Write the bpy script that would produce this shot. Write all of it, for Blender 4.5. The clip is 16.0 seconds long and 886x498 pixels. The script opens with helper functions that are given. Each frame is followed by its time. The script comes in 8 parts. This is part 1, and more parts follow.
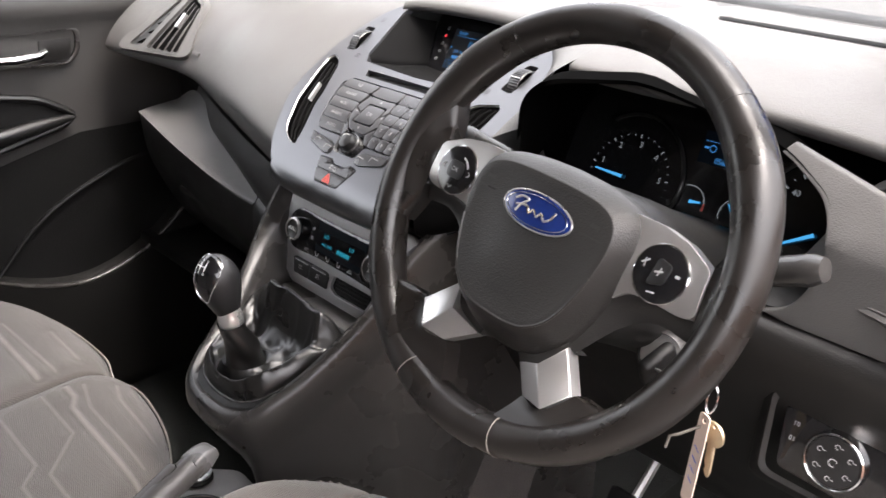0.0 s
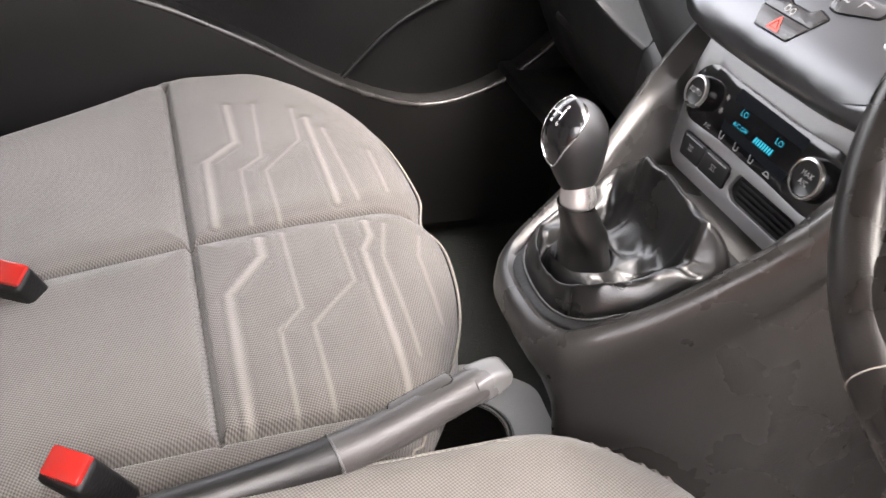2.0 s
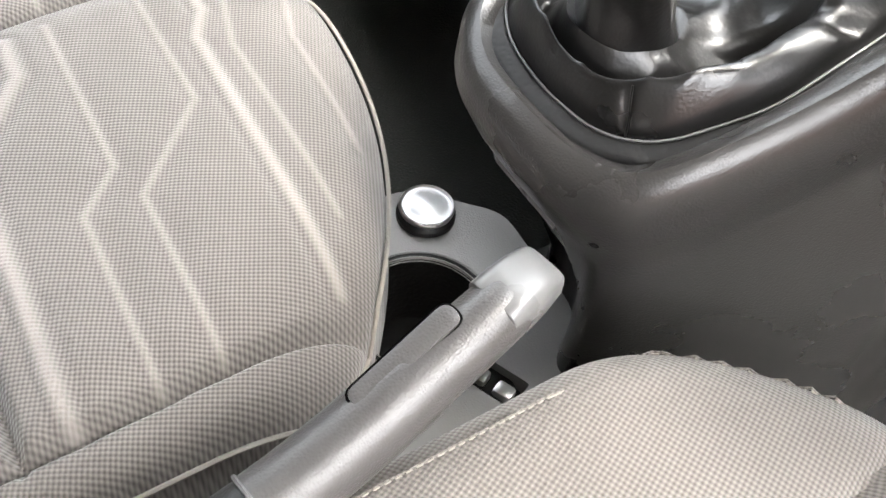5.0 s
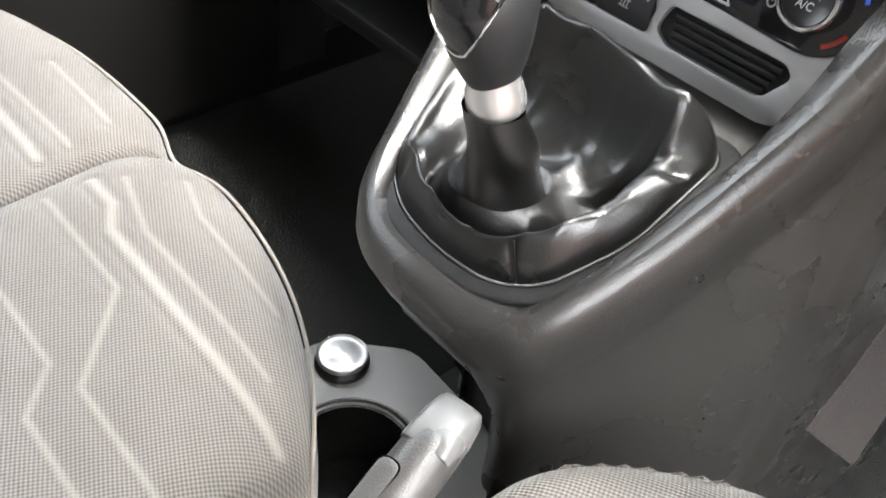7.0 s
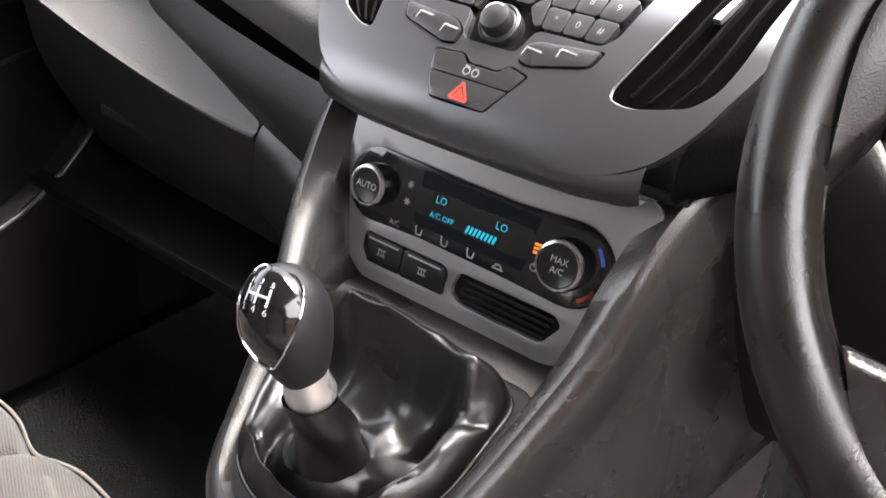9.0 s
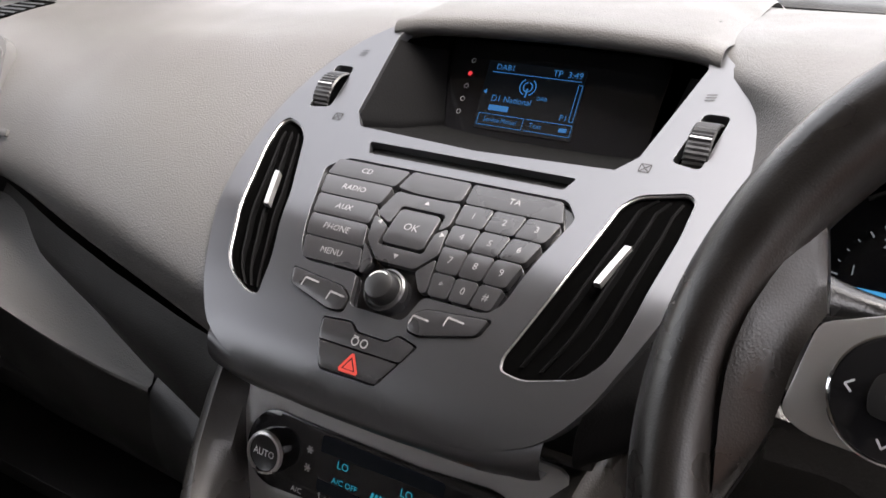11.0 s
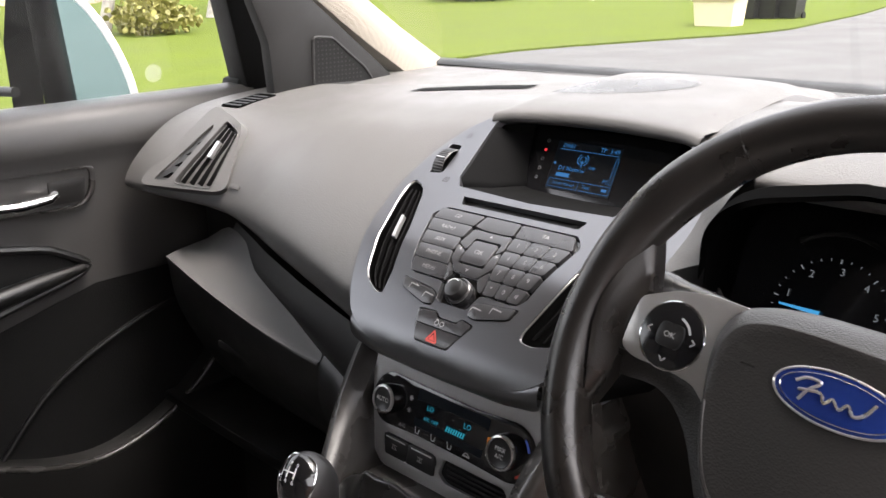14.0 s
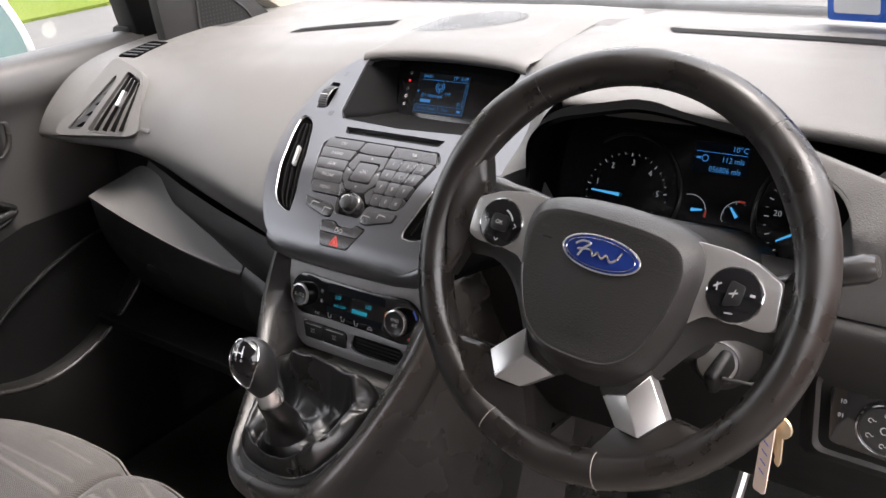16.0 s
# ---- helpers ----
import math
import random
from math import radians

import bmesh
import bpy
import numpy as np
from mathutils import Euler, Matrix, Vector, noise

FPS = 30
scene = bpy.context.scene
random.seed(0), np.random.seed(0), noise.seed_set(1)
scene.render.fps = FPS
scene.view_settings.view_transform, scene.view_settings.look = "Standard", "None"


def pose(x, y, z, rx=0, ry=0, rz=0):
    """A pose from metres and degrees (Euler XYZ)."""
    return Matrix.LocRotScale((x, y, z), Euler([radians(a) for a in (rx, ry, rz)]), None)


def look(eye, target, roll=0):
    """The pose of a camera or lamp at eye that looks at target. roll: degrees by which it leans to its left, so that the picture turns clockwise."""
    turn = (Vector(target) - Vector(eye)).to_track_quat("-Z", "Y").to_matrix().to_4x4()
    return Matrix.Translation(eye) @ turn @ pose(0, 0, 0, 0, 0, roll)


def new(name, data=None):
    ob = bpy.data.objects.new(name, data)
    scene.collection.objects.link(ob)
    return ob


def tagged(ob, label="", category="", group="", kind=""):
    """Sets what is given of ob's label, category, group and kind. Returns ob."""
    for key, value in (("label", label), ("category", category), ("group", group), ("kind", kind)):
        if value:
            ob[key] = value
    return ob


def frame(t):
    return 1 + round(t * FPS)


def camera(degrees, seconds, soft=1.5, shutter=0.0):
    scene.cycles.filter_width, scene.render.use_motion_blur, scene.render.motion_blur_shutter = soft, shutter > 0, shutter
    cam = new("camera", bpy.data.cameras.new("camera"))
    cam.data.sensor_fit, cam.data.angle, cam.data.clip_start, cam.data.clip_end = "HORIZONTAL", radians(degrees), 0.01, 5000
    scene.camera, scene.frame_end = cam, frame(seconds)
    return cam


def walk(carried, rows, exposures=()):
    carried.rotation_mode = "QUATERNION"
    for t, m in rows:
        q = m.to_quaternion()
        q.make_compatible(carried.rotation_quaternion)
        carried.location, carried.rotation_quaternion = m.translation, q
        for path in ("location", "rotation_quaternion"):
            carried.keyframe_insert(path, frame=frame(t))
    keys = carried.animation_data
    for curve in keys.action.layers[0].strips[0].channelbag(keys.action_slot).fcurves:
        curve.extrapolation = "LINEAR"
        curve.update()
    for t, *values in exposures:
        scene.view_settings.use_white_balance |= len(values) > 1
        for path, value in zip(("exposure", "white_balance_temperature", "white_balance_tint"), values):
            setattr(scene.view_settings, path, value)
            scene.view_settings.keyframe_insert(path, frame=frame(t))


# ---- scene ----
cam = camera(53.7, 16.0, shutter=0.2)
PATH = [
    (0, (0.717, -0.638, 1.37), (-0.583, 0.637, 0.542), 2.0),
    (0.5, (0.673, -0.65, 1.35), (-0.7, 0.523, 0.491), 3.1),
    (1, (0.615, -0.62, 1.298), (-0.889, 0.341, 0.396), 5.2),
    (1.5, (0.555, -0.558, 1.256), (-0.995, 0.198, 0.243), 7.3),
    (2, (0.483, -0.518, 1.237), (-1.07, 0.06, 0.116), 5.7),
    (2.5, (0.392, -0.514, 1.193), (-1.078, 0.081, -0.026), 5.6),
    (3, (0.32, -0.514, 1.168), (-0.938, 0.19, -0.219), 5.5),
    (3.5, (0.288, -0.509, 1.152), (-0.856, 0.279, -0.287), 6.7),
    (4, (0.248, -0.479, 1.123), (-0.823, 0.294, -0.378), 7.8),
    (4.2, (0.232, -0.469, 1.109), (-0.81, 0.289, -0.421), 7.8),
    (6.3, (0.21, -0.468, 1.079), (-0.725, 0.397, -0.463), 8.7),
    (6.5, (0.214, -0.47, 1.093), (-0.735, 0.452, -0.407), 8.3),
    (7, (0.223, -0.49, 1.133), (-0.782, 0.589, -0.218), 7.9),
    (7.5, (0.231, -0.511, 1.154), (-0.815, 0.698, -0.048), 8.3),
    (8, (0.236, -0.506, 1.178), (-0.789, 0.772, 0.032), 7.4),
    (8.5, (0.249, -0.498, 1.194), (-0.763, 0.853, 0.122), 5.9),
    (9, (0.26, -0.486, 1.216), (-0.741, 0.917, 0.201), 4.2),
    (9.5, (0.258, -0.469, 1.237), (-0.726, 0.99, 0.287), 2.6),
    (10, (0.251, -0.456, 1.254), (-0.707, 1.06, 0.367), 2.0),
    (10.2, (0.251, -0.449, 1.257), (-0.705, 1.088, 0.407), 1.5),
    (12.3, (0.253, -0.436, 1.304), (-0.737, 1.193, 0.698), 1.5),
    (12.5, (0.264, -0.441, 1.298), (-0.775, 1.16, 0.701), 2.1),
    (13, (0.342, -0.481, 1.288), (-0.912, 0.967, 0.714), 2.3),
    (13.5, (0.432, -0.538, 1.314), (-0.937, 0.807, 0.752), 0.9),
    (14, (0.483, -0.585, 1.339), (-0.861, 0.768, 0.736), -1.3),
    (14.5, (0.529, -0.613, 1.377), (-0.706, 0.813, 0.713), -2.7),
    (15, (0.572, -0.664, 1.392), (-0.585, 0.799, 0.67), -3.4),
    (15.5, (0.602, -0.701, 1.407), (-0.521, 0.765, 0.639), -4.0),
    (16, (0.619, -0.728, 1.421), (-0.492, 0.716, 0.597), -4.4),
]
# seconds, stops, kelvin, tint
EXPOSURES = [(0, 3.4, 6800, 15), (1, 4.2, 6900, 17), (2, 4.35, 6900, 16), (3, 4.7, 6900, 15), (4, 4.55, 6800, 12), (6.5, 5.05, 6600, 8), (7, 4.75, 6600, 8), (7.5, 4.6, 6700, 9), (8, 4.6, 6700, 11), (8.5, 4.1, 6700, 12),
             (9, 4.15, 6800, 14), (10, 3.6, 6900, 16), (12.5, 2.65, 6700, 14), (13.5, 2.95, 6800, 14), (14.5, 3.1, 6800, 15), (16, 3.2, 6800, 15)]
walk(cam, [(t, look(eye, target, roll)) for t, eye, target, roll in PATH], EXPOSURES)
SKY, SUN = 0.135, 0.8


# ---- sky, sun ----
world = bpy.data.worlds.new("overcast_sky")
scene.world = world
world.use_nodes = True
_nt = world.node_tree
_sky = _nt.nodes.new("ShaderNodeTexSky")
_sky.sky_type = "NISHITA"
_sky.sun_disc = False
_sky.sun_elevation, _sky.sun_rotation = radians(69), radians(85)
_sky.air_density, _sky.dust_density, _sky.ozone_density = 1.0, 4.0, 0.6
_bg = _nt.nodes["Background"]
_bg.inputs["Strength"].default_value = SKY
_hs = _nt.nodes.new("ShaderNodeHueSaturation")  # a veil of cloud takes most of the blue out
_hs.inputs["Saturation"].default_value = 0.25
_nt.links.new(_sky.outputs[0], _hs.inputs["Color"])
_nt.links.new(_hs.outputs[0], _bg.inputs[0])
_sun = bpy.data.lights.new("sun", "SUN")
_sun.energy, _sun.angle, _sun.color = SUN, radians(40), (1.0, 0.95, 0.9)
_so = new("sun", _sun)
_so.matrix_world = look((3.5, 0.3, 9.2), (0, 0, 0))


# ---- mesh helpers ----
def finish(name, bm, mat, parent=None, label="", smooth=38):
    """One mesh object from a bmesh, in world coordinates, under a thing or a part."""
    bmesh.ops.remove_doubles(bm, verts=bm.verts, dist=1e-6)
    bmesh.ops.recalc_face_normals(bm, faces=bm.faces)
    me = bpy.data.meshes.new(name)
    bm.to_mesh(me)
    bm.free()
    for m in (mat if isinstance(mat, (list, tuple)) else [mat]):
        me.materials.append(m)
    if smooth:
        me.polygons.foreach_set("use_smooth", [True] * len(me.polygons))
        me.set_sharp_from_angle(angle=radians(smooth))
    ob = new(name, me)
    if parent is not None:
        ob.parent = parent
        if parent.type == "EMPTY":
            ob.matrix_parent_inverse = parent.matrix_basis.inverted()
    if label:
        ob["label"] = label
    return ob


def part(name, bm, mat, parent, label="", smooth=38):
    return finish(name, bm, mat, parent, label, smooth)


def thing(name, at, label, category, group="", kind=""):
    ob = new(name)
    ob.empty_display_size = 0.02
    ob.matrix_basis = Matrix.Translation(at)
    return tagged(ob, label, category, group, kind)


def grid(rows, bm=None, close_u=False, close_v=False, cap=False):
    """A sheet or tube over rows of points."""
    bm = bm or bmesh.new()
    vs = [[bm.verts.new(p) for p in r] for r in rows]
    n, m = len(vs), len(vs[0])
    for i in range(n if close_u else n - 1):
        for j in range(m if close_v else m - 1):
            q = [vs[i][j], vs[i][(j + 1) % m], vs[(i + 1) % n][(j + 1) % m], vs[(i + 1) % n][j]]
            try:
                bm.faces.new(q)
            except ValueError:
                pass
    if cap:
        for r in (vs[0], vs[-1]):
            try:
                bm.faces.new(r)
            except ValueError:
                pass
    return bm


def crom(pts, n):
    """n points along a smooth curve through pts."""
    p = np.array(pts, float)
    p = np.vstack([2 * p[0] - p[1], p, 2 * p[-1] - p[-2]])
    out = []
    for u in np.linspace(0, len(p) - 3 - 1e-9, n):
        k = int(u)
        t = u - k
        a, b, c, d = p[k : k + 4]
        out.append(0.5 * (2 * b + (c - a) * t + (2 * a - 5 * b + 4 * c - d) * t * t + (3 * b - a - 3 * c + d) * t**3))
    return np.array(out)


def tube(pts, rad, sides=12, bm=None, close=False, cap=True, flat=1.0, up=(0, 0, 1)):
    """A round bar along points; rad may be a list."""
    pts = [Vector(p) for p in pts]
    n = len(pts)
    rad = rad if isinstance(rad, (list, tuple, np.ndarray)) else [rad] * n
    rows = []
    for i, p in enumerate(pts):
        a = pts[(i - 1) % n] if close or i else pts[0]
        b = pts[(i + 1) % n] if close or i < n - 1 else pts[-1]
        t = (b - a).normalized()
        u = Vector(up)
        u = (u - t * u.dot(t))
        if u.length < 1e-3:
            u = Vector((1, 0, 0)) - t * t.x
        u.normalize()
        w = t.cross(u)
        rows.append([p + (u * math.cos(k) * flat + w * math.sin(k)) * rad[i] for k in np.linspace(0, 2 * math.pi, sides, endpoint=False)])
    return grid(rows, bm, close_u=close, close_v=True, cap=cap and not close)


def block(bm, c, size, bevel=0.0, seg=2, rot=None):
    """A box with rounded edges."""
    m = Matrix.Translation(c) @ (rot.to_4x4() if rot else Matrix.Identity(4)) @ Matrix.Diagonal((*size, 1))
    r = bmesh.ops.create_cube(bm, size=1, matrix=m)
    if bevel:
        es = list({e for v in r["verts"] for e in v.link_edges})
        bmesh.ops.bevel(bm, geom=es, offset=bevel, segments=seg, profile=0.5, affect="EDGES")
    return bm


def rot(rx=0, ry=0, rz=0):
    return Euler([radians(a) for a in (rx, ry, rz)]).to_matrix()


def rounded(loop, r, seg=4):
    """A polygon with its corners rounded."""
    out, n = [], len(loop)
    for i in range(n):
        p, a, b = np.array(loop[i]), np.array(loop[i - 1]), np.array(loop[(i + 1) % n])
        da, db = a - p, b - p
        la, lb = np.linalg.norm(da), np.linalg.norm(db)
        k = min(r, la * 0.45, lb * 0.45)
        s, e = p + da / la * k, p + db / lb * k
        for t in np.linspace(0, 1, seg + 1):
            out.append(tuple((1 - t) ** 2 * s + 2 * t * (1 - t) * p + t * t * e))
    return out


def ellipse(cx, cy, rx, ry, n=40, a0=0.0):
    return [(cx + rx * math.cos(a + a0), cy + ry * math.sin(a + a0)) for a in np.linspace(0, 2 * math.pi, n, endpoint=False)]


def sheet(loops, fmap, top=0.0, thick=0.004, bevel=0.0, cut=0.008, bm=None, seg=2):
    """A plate with holes, drawn flat as loops (outline first) and laid on a surface by fmap(x, s, h)."""
    b = bmesh.new()
    edges = []
    for lp in loops:
        vs = [b.verts.new((p[0], p[1], 0)) for p in lp]
        edges += [b.edges.new((vs[i], vs[(i + 1) % len(vs)])) for i in range(len(vs))]
    bmesh.ops.triangle_fill(b, use_beauty=True, use_dissolve=False, edges=edges, normal=(0, 0, 1))
    if len(loops) > 1:
        def inside(pt, lp):
            c = False
            for i in range(len(lp)):
                (x1, y1), (x2, y2) = lp[i][:2], lp[i - 1][:2]
                if (y1 > pt[1]) != (y2 > pt[1]) and pt[0] < (x2 - x1) * (pt[1] - y1) / (y2 - y1) + x1:
                    c = not c
            return c
        bad = []
        for f in b.faces:
            m = f.calc_center_median()
            if any(inside(m, lp) for lp in loops[1:]) or not inside(m, loops[0]):
                bad.append(f)
        bmesh.ops.delete(b, geom=bad, context="FACES")
    if thick:
        r = bmesh.ops.extrude_face_region(b, geom=list(b.faces))
        for v in r["geom"]:
            if isinstance(v, bmesh.types.BMVert):
                v.co.z += 1.0
        bmesh.ops.recalc_face_normals(b, faces=b.faces)
        for v in b.verts:
            v.co.z = 0.0 if v.co.z > 0.5 else -thick
        if bevel:
            es = [e for e in b.edges if len(e.link_faces) == 2 and abs(e.verts[0].co.z) < 1e-7 and abs(e.verts[1].co.z) < 1e-7
                  and abs(e.link_faces[0].normal.dot(e.link_faces[1].normal)) < 0.5]
            bmesh.ops.bevel(b, geom=es, offset=bevel, segments=seg, profile=0.5, affect="EDGES", clamp_overlap=True)
    if cut:
        xs = [v.co.x for v in b.verts]
        ys = [v.co.y for v in b.verts]
        for lo, hi, no in ((min(ys), max(ys), (0, 1, 0)), (min(xs), max(xs), (1, 0, 0))):
            k = lo + cut
            step = cut if no[1] else cut * 3
            k = lo + step
            while k < hi - step * 0.3:
                bmesh.ops.bisect_plane(b, geom=list(b.verts) + list(b.edges) + list(b.faces), plane_co=(k * no[0], k * no[1], 0), plane_no=no)
                k += step
    for v in b.verts:
        v.co = Vector(fmap(v.co.x, v.co.y, v.co.z + top))
    if bm is None:
        return b
    me = bpy.data.meshes.new("tmp")
    b.to_mesh(me)
    b.free()
    bm.from_mesh(me)
    bpy.data.meshes.remove(me)
    return bm


def prof_map(prof, smooth=0.012):
    """A surface ruled along x over a profile of (y, z) points: (x, s, h) to a place."""
    p = np.array(prof, float)
    s = np.r_[0, np.cumsum(np.linalg.norm(np.diff(p, axis=0), axis=1))]
    def at(k):
        w = np.linspace(-smooth, smooth, 7)
        return np.array([np.interp(k + w, s, p[:, 0]).mean(), np.interp(k + w, s, p[:, 1]).mean()])
    def f(x, k, h=0.0):
        a, b = at(k - 0.002), at(k + 0.002)
        t = (b - a) / np.linalg.norm(b - a)
        c = at(k)
        return (x, c[0] + t[1] * h, c[1] - t[0] * h)
    return f


def plane_map(o, u, v):
    o, u, v = Vector(o), Vector(u).normalized(), Vector(v).normalized()
    n = u.cross(v)
    return lambda x, y, h=0.0: o + u * x + v * y + n * h


def quad_map(bl, br, tr, tl, bulge=0.0):
    """A four-cornered patch over the unit square."""
    bl, br, tr, tl = (Vector(p) for p in (bl, br, tr, tl))
    def f(x, y, h=0.0):
        p = bl * (1 - x) * (1 - y) + br * x * (1 - y) + tr * x * y + tl * (1 - x) * y
        du = (br - bl) * (1 - y) + (tr - tl) * y
        dv = (tl - bl) * (1 - x) + (tr - br) * x
        n = du.cross(dv).normalized()
        return p + n * (h + bulge * 16 * x * (1 - x) * y * (1 - y))
    return f


_texts = {}


def text_on(bm, words, size, x, y, fmap, h=0.0005, turn=0.0, squash=1.0, align="CENTER"):
    """Flat lettering laid on a surface."""
    key = (words, align)
    if key not in _texts:
        cu = bpy.data.curves.new("t", "FONT")
        cu.body, cu.size, cu.align_x, cu.align_y, cu.resolution_u = words, 1.0, align, "CENTER", 2
        ob = bpy.data.objects.new("t", cu)
        scene.collection.objects.link(ob)
        me = bpy.data.meshes.new_from_object(ob.evaluated_get(bpy.context.evaluated_depsgraph_get()))
        _texts[key] = ([tuple(v.co) for v in me.vertices], [tuple(p.vertices) for p in me.polygons])
        bpy.data.objects.remove(ob)
        bpy.data.curves.remove(cu)
        bpy.data.meshes.remove(me)
    vs, fs = _texts[key]
    c, s = math.cos(radians(turn)), math.sin(radians(turn))
    nv = []
    for a, b, _ in vs:
        a, b = a * size * squash, b * size
        nv.append(bm.verts.new(fmap(x + a * c - b * s, y + a * s + b * c, h)))
    for f in fs:
        try:
            bm.faces.new([nv[i] for i in f])
        except ValueError:
            pass
    return bm


def poly_on(bm, loop, fmap, h=0.0005):
    bm.faces.new([bm.verts.new(fmap(p[0], p[1], h)) for p in loop])
    return bm


def bar_on(bm, x0, y0, x1, y1, w, fmap, h=0.0005):
    d = np.array([x1 - x0, y1 - y0])
    n = np.array([-d[1], d[0]]) / (np.linalg.norm(d) + 1e-9) * w / 2
    a, b = np.array([x0, y0]), np.array([x1, y1])
    return poly_on(bm, [a - n, b - n, b + n, a + n], fmap, h)


def arc_on(bm, cx, cy, r, a0, a1, w, fmap, h=0.0005, n=20):
    pa = [(cx + k * math.cos(radians(a)), cy + k * math.sin(radians(a))) for k in (r - w / 2,) for a in np.linspace(a0, a1, n)]
    pb = [(cx + k * math.cos(radians(a)), cy + k * math.sin(radians(a))) for k in (r + w / 2,) for a in np.linspace(a0, a1, n)]
    return grid([[Vector(fmap(*p, h)) for p in pa], [Vector(fmap(*p, h)) for p in pb]], bm)


def lathe(bm, o, axis, prof, n=32, up=(0, 0, 1)):
    """A turned shape: prof of (radius, height) along axis from o."""
    o, a = Vector(o), Vector(axis).normalized()
    u = Vector(up) - a * Vector(up).dot(a)
    if u.length < 1e-3:
        u = Vector((1, 0, 0)) - a * a.x
    u.normalize()
    w = a.cross(u)
    rows = [[o + a * h + (u * math.cos(k) + w * math.sin(k)) * max(r, 1e-5) for k in np.linspace(0, 2 * math.pi, n, endpoint=False)] for r, h in prof]
    return grid(rows, bm, close_v=True)


# ---- materials ----
def material(name, col, rough=0.5, metal=0.0, grain=None, bump=0.0, blotch=0.12, bscale=14.0, spec=0.5, coat=0.0, sheen=0.0, rvar=0.08, col2=None):
    """A surface with fine grain (relief) and broad uneven wear. grain: scale of the fine relief, per metre."""
    m = bpy.data.materials.new(name)
    m.use_nodes = True
    nt = m.node_tree
    p = nt.nodes["Principled BSDF"]
    tc = nt.nodes.new("ShaderNodeTexCoord")
    big = nt.nodes.new("ShaderNodeTexNoise")
    big.inputs["Scale"].default_value, big.inputs["Detail"].default_value = bscale, 5
    nt.links.new(tc.outputs["Object"], big.inputs["Vector"])
    mix = nt.nodes.new("ShaderNodeMix")
    mix.data_type = "RGBA"
    c2 = col2 or tuple(c * (1 - blotch * 2) for c in col)
    c1 = tuple(min(1, c * (1 + blotch)) for c in col)
    mix.inputs[6].default_value, mix.inputs[7].default_value = (*c2, 1), (*c1, 1)
    nt.links.new(big.outputs["Fac"], mix.inputs[0])
    nt.links.new(mix.outputs[2], p.inputs["Base Color"])
    mr = nt.nodes.new("ShaderNodeMapRange")
    mr.inputs[1].default_value, mr.inputs[2].default_value = 0.3, 0.7
    mr.inputs[3].default_value, mr.inputs[4].default_value = max(0.02, rough - rvar), min(1, rough + rvar)
    nt.links.new(big.outputs["Fac"], mr.inputs[0])
    nt.links.new(mr.outputs[0], p.inputs["Roughness"])
    p.inputs["Metallic"].default_value = metal
    p.inputs["Specular IOR Level"].default_value = spec
    p.inputs["Coat Weight"].default_value = coat
    p.inputs["Coat Roughness"].default_value = 0.08
    p.inputs["Sheen Weight"].default_value = sheen
    if grain:
        v = nt.nodes.new("ShaderNodeTexVoronoi")
        v.feature = "SMOOTH_F1"
        v.inputs["Scale"].default_value = grain
        nt.links.new(tc.outputs["Object"], v.inputs["Vector"])
        b = nt.nodes.new("ShaderNodeBump")
        b.inputs["Strength"].default_value, b.inputs["Distance"].default_value = bump, 0.6 / grain
        nt.links.new(v.outputs["Distance"], b.inputs["Height"])
        nt.links.new(b.outputs["Normal"], p.inputs["Normal"])
    return m


